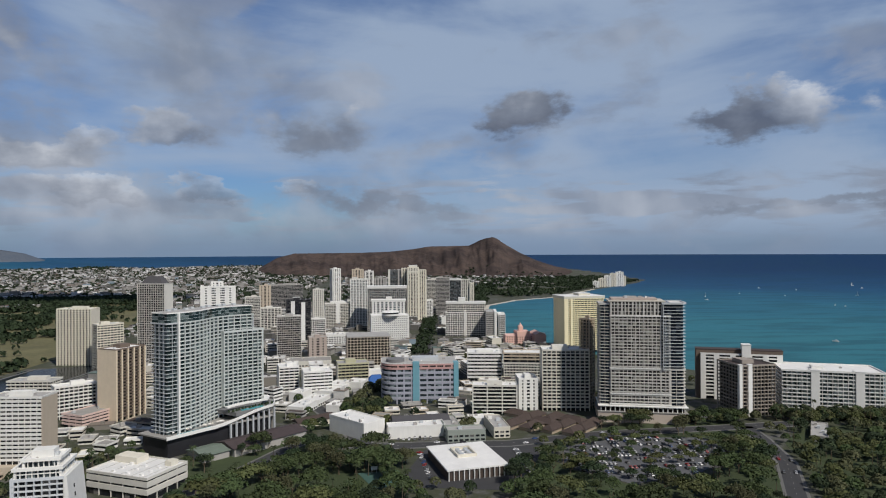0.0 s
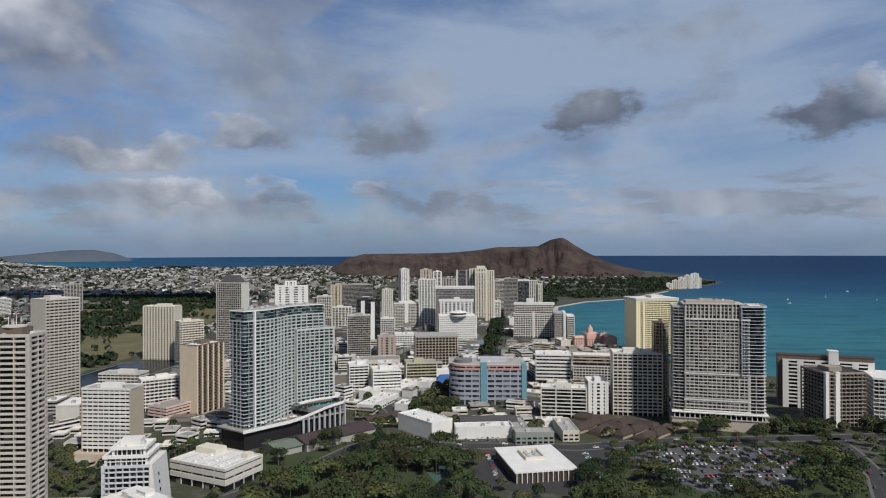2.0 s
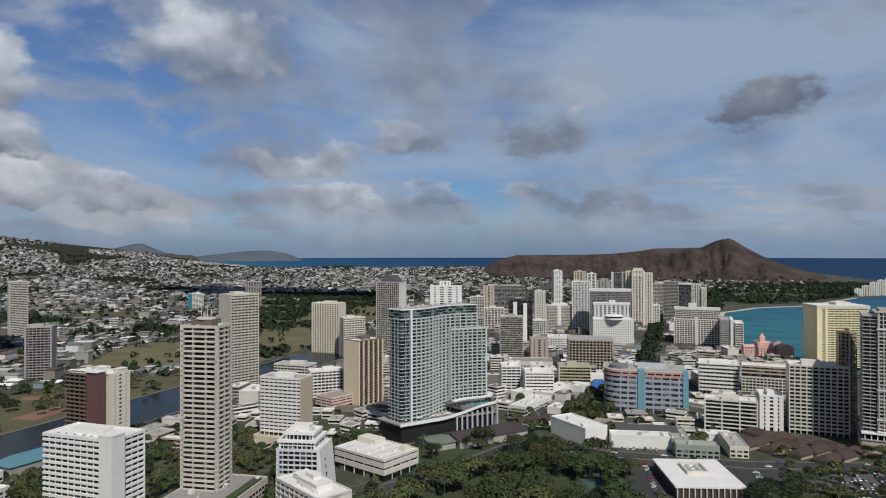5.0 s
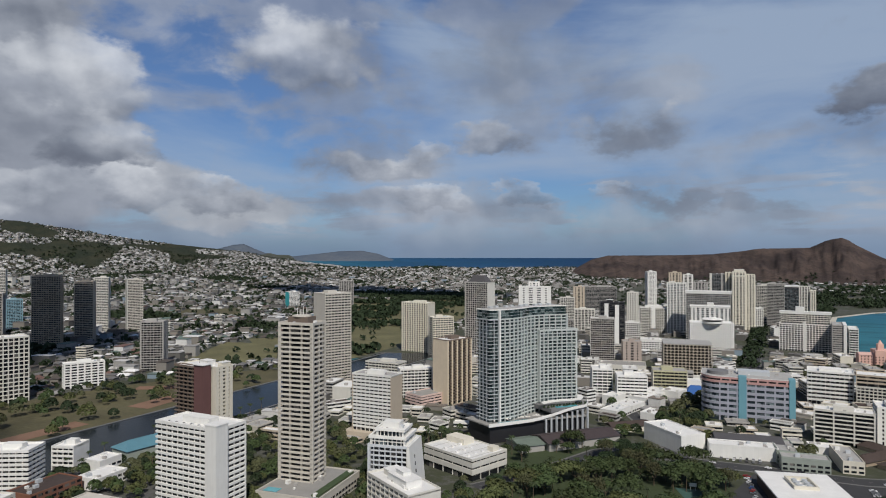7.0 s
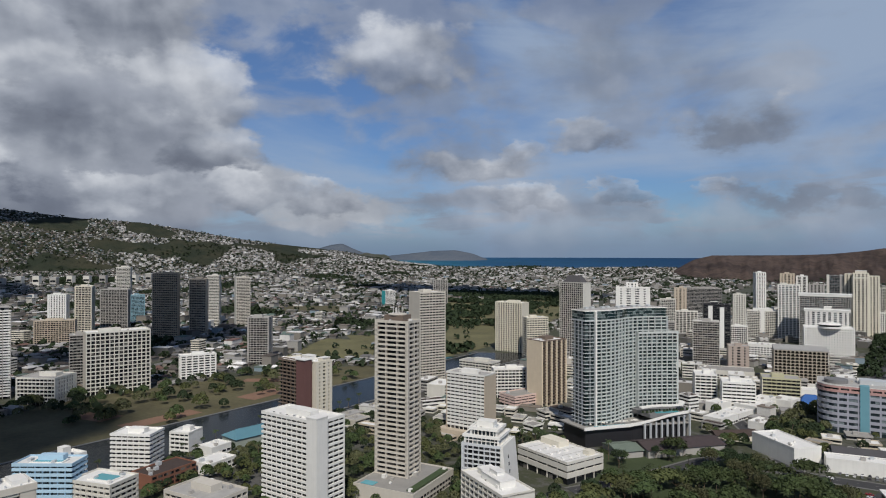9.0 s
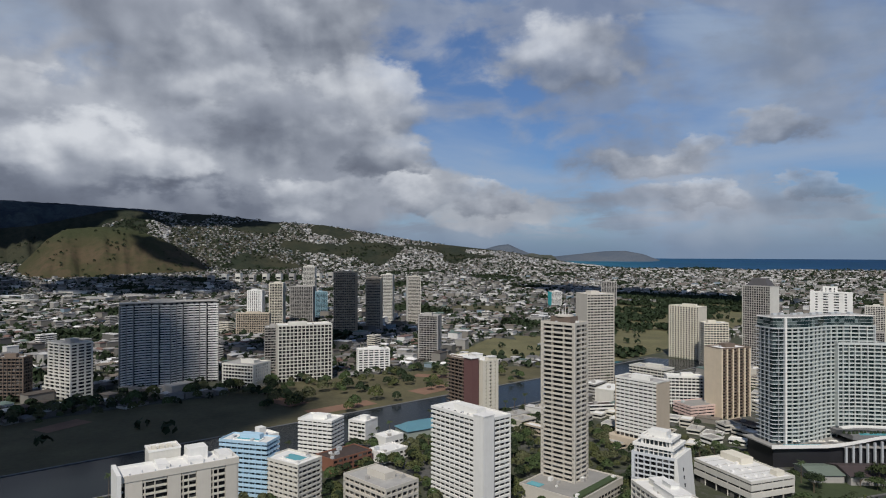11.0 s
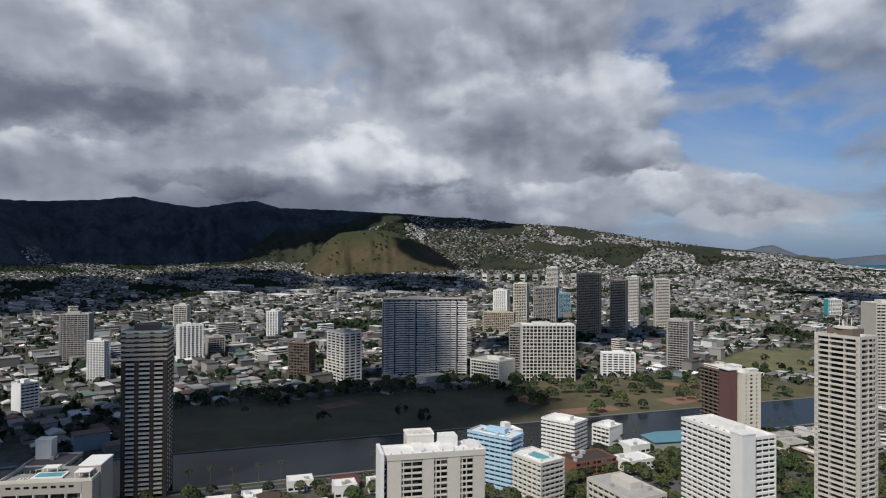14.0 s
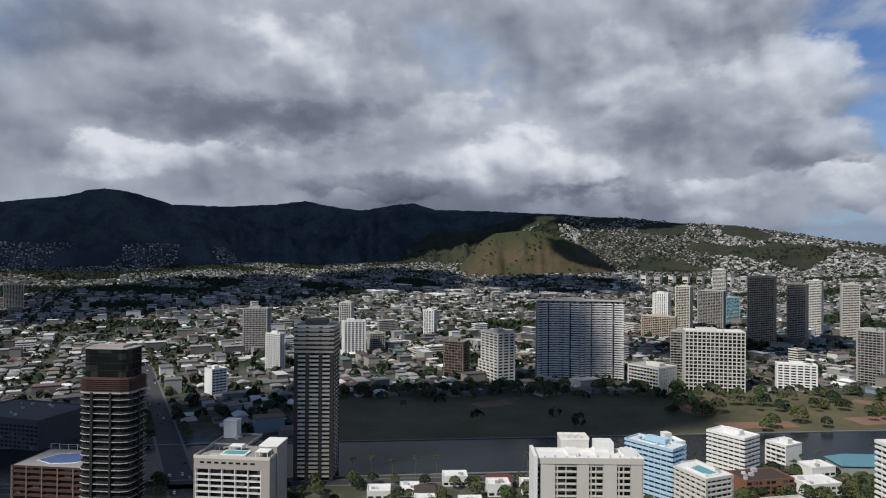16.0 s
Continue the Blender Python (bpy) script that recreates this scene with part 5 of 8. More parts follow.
def bowed_slab():
    """The broad apartment slab across the canal: a double bow of banded bays parted by gaps and dark strips for recess
    shade.
    """
    root = thing("grey_apartment_slab", "broad apartment slab with pale balcony bands, dark recess strips and a double bow", "building", -761, 185, 0, 81)
    front = [(102 * i / 16, 6.5 * abs(math.sin(2 * math.pi * i / 16)) ** 0.9) for i in range(17)]
    poly = front + [(102, 24), (51, 30), (0, 24)]
    part("glazed_core", Geo().prism(offset(poly, [1.9] * len(poly)), 0, 90), GL, root)
    part("back_wall", Geo().prism([(101.6, 8), (102, 24), (51, 30), (0, 24), (0.4, 8), (51, 14)][::1], 0, 90.2), CONCRETE, root)
    for i in range(16):
        (xa, ya), (xb, yb) = front[i], front[i + 1]
        ln, ang = math.hypot(xb - xa, yb - ya), math.atan2(yb - ya, xb - xa)
        nx, ny = -(yb - ya) / ln, (xb - xa) / ln
        narrow = i % 4 == 2
        lo, hi = (0.32, 0.98) if narrow else (0.03, 0.97) if i % 2 else (0.0, 0.84)
        bands = Geo()
        cx, cy = xa + (xb - xa) * (lo + hi) / 2 + nx * 1.1, ya + (yb - ya) * (lo + hi) / 2 + ny * 1.1
        for k in range(1, 33):
            bands.turned(cx, cy, ang, ln * (hi - lo), 2.2, k * 2.8 - 0.3, k * 2.8 + (1.05 if i % 2 else 0.85))
        part("balcony_band", bands, WHITE, root)["kind"] = "stuff"
        if not i % 2:
            # solid dark grey strip, its colour standing in for the recess shade
            part("recess_wall", Geo().turned(xa + nx * 0.9, ya + ny * 0.9, ang, 1.5, 1.6, 0, 90.5), DCONC, root, "dark strip standing in for a shaded recess between bays")
        part("bay_pier", Geo().turned(xb - (xb - xa) * 0.02 + nx * 0.7, yb + ny * 0.7, ang, 0.45, 1.6, 0, 90.5), CONCRETE, root)
    part("top_storey", Geo().prism(offset(poly, [1.2] * len(poly)), 90, 93.2), DCONC, root)
    for i in range(1, 16):
        part("top_opening", Geo().turned(front[i][0], front[i][1] + 1.2, 0.0, 3.2, 1.0, 90.8, 92.6), GL, root)
    part("roof_lip", Geo().prism(offset(poly, [-0.4] * len(poly)), 93.2, 94.0), CONCRETE, root)
    rooftop(root, random.Random(4), 6, 96, 10, 22, 94, CONCRETE, 10, (0.3, 0.4, 3))


def panel_slab():
    """The pale slab beside the canal road: plain panels between recessed balcony bays, lift houses behind."""
    root = thing("pale_panel_slab", "pale slab block of plain panels and dark recessed balconies", "building", -303, 73, 0, 84)
    claim(-303, 73, 84, -1, 52, 0, 27)
    h, floors, d = 52.0, 18, 16.0
    part("core", Geo().box(0.4, 50.6, 1.8, d, -0.3, h), GL, root)
    for x0, x1 in ((2.6, 9.6), (20, 25.6), (32.4, 38.8), (45.4, 50.8)):
        part("plain_panel", Geo().box(x0, x1, 0.15, 2.4, -0.3, h - 0.4), PINKISH, root)
    part("end_wing", Geo().box(-0.8, 1.0, -1.6, d + 0.3, -0.3, h + 2.4), WHITE, root, "white end wall")
    part("end_wall", Geo().box(50.6, 51.4, 0.4, d, -0.3, h), PINKISH, root)
    part("back_wall", Geo().box(1.0, 50.6, d, d + 0.6, -0.3, h), PINKISH, root)
    for x0, x1 in ((1.4, 2.2), (9.6, 20), (25.6, 32.4), (38.8, 45.4)):
        rails, slabs = Geo(), Geo()
        for k in range(1, floors):
            z = k * h / floors
            slabs.box(x0, x1, 0.5, 2.0, z - 0.15, z + 0.12)
            rails.box(x0 + 0.3, x1 - 0.3, 0.45, 0.6, z + 0.12, z + 0.95)
        part("balcony_slab", slabs, PINKISH, root)["kind"] = "stuff"
        part("balcony_rail", rails, CREAM, root)["kind"] = "stuff"
        if x1 - x0 > 5:
            part("balcony_divider", Geo().box((x0 + x1) / 2 - 0.15, (x0 + x1) / 2 + 0.15, 0.4, 2.0, 0, h - 0.4), PINKISH, root)
            part("side_fin", Geo().box(x0 + 0.9, x0 + 1.3, 0.3, 2.0, 0, h - 0.4), PINKISH, root)
    part("cornice", Geo().box(1.0, 51.6, -0.1, 0.5, h - 1.6, h + 1.2), PINKISH, root)
    part("roof", Geo().box(1.0, 51.4, 0.5, d + 0.6, h - 0.3, h + 0.1), ROOFW, root)
    part("roof_rim", Geo().box(1.0, 51.6, d + 0.2, d + 0.7, h, h + 1.2).box(51.1, 51.6, 0.5, d + 0.2, h, h + 1.2), WHITE, root)
    for x0, x1 in ((17, 22), (30, 37), (44, 50)):
        part("roof_deck", Geo().box(x0, x1, 6, d, h + 0.1, h + 1.9), ROOFW, root)
    part("rear_tower", Geo().box(15, 29, 17, 27, -0.3, h + 5), OFFWHITE, root)
    part("rear_rim", Geo().box(14.8, 29.2, 16.8, 17.2, h + 5, h + 6).box(14.8, 29.2, 26.8, 27.2, h + 5, h + 6).box(14.8, 15.2, 17.2, 26.8, h + 5, h + 6).box(28.8, 29.2, 17.2, 26.8, h + 5, h + 6), WHITE, root)
    for k in range(3):
        part("plant", Geo().box(17 + k * 3.4, 19 + k * 3.4, 20, 23, h + 5, h + 6.4), CREAM, root)
    part("lift_house", Geo().box(31, 40, 11, 19, h, h + 5.5), WHITE, root, "plain white lift house")
    for k in range(9):
        part("roof_vent", Geo().cyl(5 + k * 5.2, 3.2 + (k % 2) * 2, 0.35, h + 0.1, h + 1.1, 8), SILVER, root)


def pool_deck_block():
    """The block with a walled rooftop pool deck, white balconies under a warm grey top band."""
    wall = surface("warm_grey_wall", (0.36, 0.325, 0.285), var=0.08)
    root = thing("roof_pool_block", "warm grey block with white balconies and a rooftop pool deck", "building", -343, -57, 0, 169)
    claim(-343, -57, 169, 0, 24, 0, 41)
    part("core", Geo().box(2.2, 24, 0.6, 40.4, -0.3, 37), GL, root)
    part("side_wall", Geo().box(0.2, 24.4, -0.2, 0.6, -0.3, 42), wall, root)
    part("stair_block", Geo().box(9, 24.6, -0.8, 9, -0.3, 46.5), wall, root, "plain warm grey stair block")
    part("stair_cap", Geo().box(8.7, 24.9, -1.1, 9.3, 46.5, 47.1), ROOFW, root)
    part("side_wall", Geo().box(0.2, 24.4, 40.4, 41.0, -0.3, 42), wall, root)
    part("plain_panel", Geo().box(0.1, 2.4, 0, 4.6, -0.3, 42), wall, root)
    part("top_band", Geo().box(0.0, 2.4, 4.6, 40.6, 36.6, 42), wall, root)
    part("deck", Geo().box(0.4, 24, 0.6, 40.4, 41.6, 42.1), PAVING, root)
    part("deck_wall", Geo().box(-0.1, 0.4, -0.1, 41, 42, 43.6).box(0.4, 24.4, 40.6, 41, 42, 43.6).box(0.4, 9, -0.1, 0.3, 42, 43.6), CREAM, root)
    # near-black boxes on the wall stand in for shaded slots
    for k in range(8):
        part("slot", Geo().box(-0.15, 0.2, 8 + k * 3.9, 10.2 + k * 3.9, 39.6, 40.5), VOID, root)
    for k in range(1, 12):
        z = k * 36.6 / 12
        part("balcony_slab", Geo().box(0.3, 2.4, 4.6, 40.4, z - 0.2, z + 0.1), WHITE, root)
        part("balcony_rail", Geo().box(0.3, 0.45, 14 if k % 2 else 5.4, 39.6, z + 0.1, z + 0.85), OFFWHITE, root)
    for k in range(6):
        part("balcony_fin", Geo().box(0.15, 2.4, 4.6 + k * 7.0, 5.0 + k * 7.0, 0, 36.6), WHITE, root)
    part("pergola", Geo().box(3, 9, 2, 9, 45.2, 45.5).box(12, 17, 20, 27, 45.0, 45.3), WHITE, root)
    for x, y in ((3.2, 2.2), (8.6, 2.2), (3.2, 8.6), (8.6, 8.6), (12.2, 20.2), (16.6, 20.2), (12.2, 26.6), (16.6, 26.6)):
        part("pergola_post", Geo().box(x, x + 0.3, y, y + 0.3, 42.1, 45.0), WHITE, root)
    for k in range(8):
        part("deck_chair", Geo().box(3 + k % 2 * 2.4, 4.8 + k % 2 * 2.4, 29 + (k // 2) * 1.6, 29.7 + (k // 2) * 1.6, 42.1, 42.6), WHITE, root)
    for k in range(4):
        part("planter", Geo().box(14, 15.2, 29 + k * 2.6, 30.6 + k * 2.6, 42.1, 43.4), LEAFD, root)


def glass_crown_tower():
    root = thing("dark_glass_tower", "dark glass tower with thin balcony slabs and black glass crown", "building", -333, -123, 0, 170)
    w, d, r = 16.0, 28.0, 5.0
    poly = [(r - r * math.cos(radians(a)), d - r + r * math.sin(radians(a))) for a in (90, 45, 0)]
    poly += [(r - r * math.cos(radians(a)), r - r * math.sin(radians(a))) for a in (0, 45, 90)] + [(w, 0), (w, d)]
    n = len(poly)
    dark = glazing("black_green_glass", (0.008, 0.010, 0.010), (0.03, 0.033, 0.032), share=0.3, rough=0.08)
    shell(root, poly, 0, 80, 23, CONCRETE, "b" * n, split=99, glass=dark, bh=0.3, deep=1.3, roof=ROOFG, parapet=0.3)
    rail = Geo().prism(offset(poly, [0.35] * n), 0, 0.8).mesh("balcony_rail", BLACK)
    for k in range(1, 23):
        part("balcony_rail", rail, None, root).location.z = k * 80 / 23 + 0.05
    for x0, x1, y0, y1 in ((-0.3, 1.2, 19, 20.4), (-0.3, 1.2, 9.5, 10.5), (8, 9, -0.35, 0.4)):
        part("dark_fin", Geo().box(x0, x1, y0, y1, 0, 80), BLACK, root)
    louvre = surface("louvre_red_brown", (0.085, 0.042, 0.034), var=0.14)
    part("crown_band", Geo().prism(offset(poly, [0.5] * n), 80, 87), louvre, root, "louvred red brown band")
    slat = Geo().prism(offset(poly, [-0.15] * n), 0, 0.28).mesh("louvre", louvre)
    for k in range(7):
        part("louvre", slat, None, root).location.z = 80.3 + k * 0.98
    part("crown", Geo().prism(offset(poly, [2.0] * n), 87, 101), dark, root, "black glass crown")
    for z in (90.4, 94.0, 97.6):
        part("crown_rail", Geo().prism(offset(poly, [1.9] * n), z, z + 0.2), BLACK, root)
    part("crown_roof", Geo().prism(offset(poly, [1.8] * n), 101, 101.5), CONCRETE, root)
    part("roof_screen", Geo().box(4, w - 4, 6, d - 6, 101.5, 102.8), DUSK, root)
    rooftop(root, random.Random(5), 4, w - 4, 4, d - 4, 101.5, ROOFW, 6, None)


def pool_terrace_block():
    root = thing("red_brown_block", "red brown balcony block with a blue rooftop pool deck", "building", -352, -150, 0, 78)
    brick = surface("dark_red_brown", (0.065, 0.031, 0.022), var=0.16)
    shell(root, [(-44, 0), (0, 0), (0, 30), (-44, 30)], 0, 37, 12, brick, "gbbg", pier=BROWN, ps=9, pw=0.7, bh=1.2, roof=PAVING, parapet=0.3)
    blue = surface("deep_blue_pool", (0.045, 0.10, 0.27), rough=0.2)
    part("pool", Geo().prism([(-36, 10), (-26, 6), (-16, 8), (-8, 14), (-10, 22), (-20, 24), (-32, 20)], 37.02, 37.3), blue, root, "blue free-form pool")
    part("pool_rim", Geo().prism([(-37, 9.6), (-26, 5), (-15, 7), (-7, 13.6), (-9, 23), (-20, 25), (-33, 21)], 37.0, 37.15), WHITE, root)
    for k in range(9):
        part("fence_post", Geo().box(-44 + k * 5.4, -43.7 + k * 5.4, 29.2, 29.5, 37, 40), SILVER, root)
    part("fence_rail", Geo().box(-44, 0, 29.25, 29.45, 39.8, 40), SILVER, root)
    part("lift_house", Geo().box(-6, -1, 22, 29, 37, 41), TAN, root)


def stepped_block():
    root = thing("stepped_block", "pale grey block with stepped terraces on one side", "building", -737, 133, 0, 112)
    for k, (x0, y1, z0, z1) in enumerate(((0, 50, 0, 11), (0, 44, 11, 22), (0, 38, 22, 57))):
        shell(root, [(x0, 0), (24, 0), (24, y1), (x0, y1)], z0, z1, max(2, round((z1 - z0) / 3.3)), OFFWHITE, "gggg", glass=GL, ps=9, pw=1.4, bh=1.3, near=False, roof=ROOFG)
    rooftop(root, random.Random(6), 4, 20, 6, 30, 57, CONCRETE, 3, (0.5, 0.4, 4))


def terraced_white_hotel():
    root = thing("terraced_white_hotel", "white hotel with sloping end wall and stepped glass penthouse", "hotel", -227, 339.5, 0, 12.5)
    w, d = 26.0, 26.0
    frame_paint = surface("cool_white_frame", (0.56, 0.58, 0.60), var=0.06)
    shell(root, rect(w, d), 0, 30, 10, frame_paint, "gsgg", pier=frame_paint, solid=OFFWHITE, ps=3.7, pw=0.3, bh=0.5, deep=1.9, glass=GL, roof=ROOFW)
    part("sloping_wall", Geo().prism([(w, -0.4), (w + 4.2, -0.4), (w + 4.2, d), (w, d)], -0.3, 31, [(w, -0.4), (w + 1.2, -0.4), (w + 1.2, d), (w, d)]), WHITE, root, "sloping white end wall")
    for k in range(5):
        part("slot_window", Geo().box(w + 1.2, w + 4.1 - k * 0.45, 8, 9, 4 + k * 4.5, 6 + k * 4.5), GL, root)
    shell(root, [(1, 2), (w - 2, 2), (w - 2, d - 3), (1, d - 3)], 30.02, 35, 2, WHITE, "gggg", glass=GLB, ps=3, pw=0.3, bh=0.4, lip=0.8, roof=ROOFW)
    shell(root, [(4, 5), (w - 4, 5), (w - 4, d - 6), (4, d - 6)], 35.02, 39, 1, WHITE, "gggg", glass=GLB, ps=2.6, pw=0.3, lip=0.8, roof=ROOFW)
    part("lift_house", Geo().box(7, w - 8, 9, d - 9, 39, 43), WHITE, root)
    rooftop(root, random.Random(2), 5, w - 5, 6, d - 7, 39, WHITE, 6, None)


def flat_market():
    root = thing("cream_flat_roof_hall", "low off-white hall with wide flat roof and plant", "building", -177, 387, 0, 70)
    w, d = 34.0, 48.0
    shell(root, rect(w, d), 0, 14, 3, OFFWHITE, "bsbb", glass=GL, bh=3.2, deep=1.0, roof=ROOFW, parapet=0.9, split=9)
    part("penthouse", Geo().box(20, 30, 28, 46, 14, 18), CREAM, root)
    part("plant", Geo().box(24, 30, 4, 9, 14, 17), CREAM, root)
    for k in range(9):
        part("roof_unit", Geo().box(4 + (k % 3) * 7, 6 + (k % 3) * 7, 8 + (k // 3) * 11, 10 + (k // 3) * 11, 14, 15.2), ROOFW, root)
    for k in range(5):
        part("roof_joint", Geo().box(0.5, w - 0.5, 9 * k + 5, 9 * k + 5.3, 14.0, 14.12), CONCRETE, root)


def white_hall():
    root = thing("white_flat_hall", "low hall with a bright white flat roof and roof plant", "building", 2, 420, 0, 16)
    w, d = 43.0, 54.0
    part("wall", Geo().box(1, w - 1, 1, d - 1, -0.3, 6.6), DBROWN, root)
    part("roof", Geo().box(0, w, 0, d, 6.6, 7.6), ROOFW, root, "bright white flat roof")
    part("plant_screen", Geo().box(14, 28, 22, 23, 7.6, 9.6).box(14, 15, 23, 40, 7.6, 9.6).box(27, 28, 23, 40, 7.6, 9.6).box(14, 28, 40, 41, 7.6, 9.6), CREAM, root)
    for k in range(6):
        part("roof_unit", Geo().cyl(18 + (k % 2) * 6, 26 + (k // 2) * 5, 1.7, 7.6, 9.4), SILVER, root)
    for k in range(12):
        part("pillar", Geo().box(1 + k * 3.5, 1.5 + k * 3.5, -0.2, 0.9, -0.3, 6.6), WHITE, root)


def pink_palace():
    root = thing("pink_beach_hotel", "salmon pink stucco hotel with towers and tiled roofs", "hotel", 97, 1016, 0, 8)
    part("wing", Geo().box(0, 66, 0, 16, -0.3, 15), PINK, root)
    part("wing", Geo().box(44, 60, -14, 20, -0.3, 18), PINK, root)
    part("centre", Geo().box(18, 38, -4, 20, -0.3, 22), PINK, root)
    part("bell_tower", Geo().box(22, 29, 2, 9, 22, 30).cyl(25.5, 5.5, 3, 30, 35, 8, 0.3), PINK, root)
    part("roof", Geo().gable(52, 3, radians(90), 34, 16, 18, 4), ROSE, root)
    part("roof", Geo().gable(33, 8, 0, 64, 16, 15, 3), ROSE, root)
    me = Geo().box(-0.6, 0.6, -0.15, 0.15, 0, 1.7).mesh("window", GL)
    for i in range(16):
        for j in range(4):
            part("window", me, GL, root).location = (3 + i * 3.9, -0.05 if not 4 <= i <= 9 else -4.05, 2 + j * 3.4)


panel_slab(), pool_deck_block(), curved_hotel(), crowned_tower(), blue_round_block(), bowed_slab(), glass_crown_tower(), pool_terrace_block()
stepped_block(), terraced_white_hotel(), flat_market(), white_hall(), pink_palace()

claim(-202, 474, 61, -6, 100, -27, 27), claim(136, 568, -9, -3, 75, -5, 33), claim(-52, 632, 4, -10, 67, -1, 41), claim(-761, 185, 81, 0, 102, 0, 30)
claim(-333, -123, 170, 0, 26, 0, 28), claim(-352, -150, 78, -44, 0, 0, 30), claim(-737, 133, 112, 0, 24, 0, 50), claim(-200, 355, 79, -1, 21, -9, 43)
claim(-177, 387, 70, 0, 34, 0, 48), claim(2, 420, 16, 0, 43, 0, 54), claim(97, 1016, 8, 0, 66, -14, 22)

# ---- podiums, halls and small buildings of their own ----
def gabled(name, label, x, y, ang, w, d, h, rise, wall, roof, hip=0.0):
    root = thing(name, label, "building", x, y, 0, ang)
    claim(x, y, ang, -w / 2, w / 2, -d / 2, d / 2)
    part("wall", Geo().box(-w / 2, w / 2, -d / 2, d / 2, -0.3, h), wall, root)
    part("roof", Geo().gable(0, 0, 0, w, d, h, rise, 1.0, hip), roof, root)
    part("ridge_cap", Geo().box(-w / 2 + hip - 0.5, w / 2 - hip + 0.5, -0.25, 0.25, h + rise - 0.1, h + rise + 0.12), roof, root)
    return root


def extras():
    root = hall("planted_podium", "beige car park podium with planted roof and pool", -232, 297, 98, 52, 42, 9, PINKISH, PAVING, 2)
    part("pool", Geo().box(3, 9, 30, 39, 9.2, 9.45), POOL, root, "turquoise pool")
    part("planting", Geo().box(4, 48, 2, 7, 9.15, 10.2), surface("planted_roof", (0.05, 0.075, 0.03), var=0.4, size=2), root, "planted green roof")
    stacked("rose_striped_podium", "pink and white striped parking podium", -305, 548, 69, [(0, 36, 0, 24, 0, 11, 4, surface("pale_pink_paint", (0.62, 0.47, 0.42), var=0.07), "bbbb", dict(bh=1.5, deep=1.0, split=8, roof=PAVING))], units=3)
    hall("white_theatre", "white hall with a sloping roof and plain side", -63, 511, 47, 22, 44, 13, WHITE, ROOFW, 0)
    hall("long_white_hall", "long white shop building with plain front", -44, 515, 11, 46, 14, 9, WHITE, ROOFW, 0)
    gabled("dark_roof_hall", "dark metal roof behind the white shop building", -20, 545, 11, 46, 22, 9, 3, CONCRETE, ROOFD)
    hall("pale_green_offices", "pale green two-storey office building with flat roof", 3, 505, 8, 30, 13, 9, GREYGREEN, ROOFG, 2)
    hall("pale_green_wing", "pale green office wing beside the yard", 0, 520, 8, 13, 30, 9, GREYGREEN, ROOFG, 2)
    hall("cream_offices", "cream two-storey building with flat roof", 40, 517, 8, 13, 40, 8, CREAM, ROOFG, 2)
    hall("white_shed", "low white flat roof shed", 22, 556, 8, 24, 14, 5, WHITE, ROOFW, 0)
    for k, (x, y, a, w, d) in enumerate(((58, 552, 50, 18, 10), (68, 566, 50, 20, 10), (80, 578, 50, 18, 10), (74, 546, 50, 18, 10), (86, 558, 140, 18, 10), (96, 572, 50, 20, 10), (90, 538, 50, 16, 9), (102, 550, 50, 18, 10), (112, 562, 140, 18, 10), (106, 530, 50, 16, 9), (118, 542, 50, 18, 10), (126, 554, 50, 14, 9), (66, 586, 140, 16, 9))):
        gabled("brown_roof_house", "low house with a steep dark brown shingle roof", x, y, a, w + 4, d + 2, 3.0, 3.4, TAN, ROOFB, 5.5)
    gabled("brown_market_roof", "wide dark brown market roof beside the podium", -141, 505, 49, 64, 26, 6, 3.2, CONCRETE, surface("dark_plum_roof", (0.060, 0.045, 0.045), var=0.25, size=5))
    gabled("green_market_roof", "grey green market roof beside the trees", -172, 474, 49, 20, 24, 5, 2.5, CONCRETE, surface("grey_green_roof", (0.13, 0.16, 0.13), var=0.2))
    gabled("brown_roof_pavilion", "low pavilion with a dark brown roof", -112, 560, 40, 34, 12, 5, 3, CREAM, ROOFB)
    for k, (x, y, a, w, d, h) in enumerate(((-128, 590, 75, 30, 16, 7), (-120, 622, 75, 26, 18, 6), (-112, 652, 75, 28, 20, 8), (-104, 684, 75, 28, 22, 7), (-96, 600, 75, 20, 14, 6), (-88, 690, 75, 22, 18, 9), (-140, 640, 75, 22, 14, 9))):
        hall("white_shop", "white low shop building with cluttered flat roof", x, y, a, w, d, h, WHITE, ROOFW, 1)
    gabled("blue_tent", "bright blue domed tent roof", -75, 722, 14, 20, 18, 4, 8, WHITE, surface("blue_tent_cloth", (0.03, 0.10, 0.30), var=0.1), 6)
    hall("white_exhibition_wall", "plain white windowless annex", -92, 738, 14, 48, 16, 12, WHITE, ROOFW, 0)
    gabled("teal_roof_apartments", "three-storey building with a teal metal roof", -414, 326, 83, 38, 20, 10, 5, GREYGREEN, TEAL, 6)
    hall("brown_low_block", "dark red brown three-storey apartment block", -384, 226, 96, 34, 20, 9, BRICK, ROOFB, 3)
    hall("white_low_block", "white two-storey block with stained flat roof", -380, 264, 96, 24, 17, 7, WHITE, ROOFW, 2)
    hall("white_canal_block", "white low block beside the canal road", -405, 284, 96, 18, 14, 9, WHITE, ROOFW, 2)
    tower("grey_beige_block", "grey beige apartment block with gravel roof and balconies", -262, 184, 96, 22, 34, 33, 10, PINKISH, "gbgb", bh=1.2, roof=ROOFG)
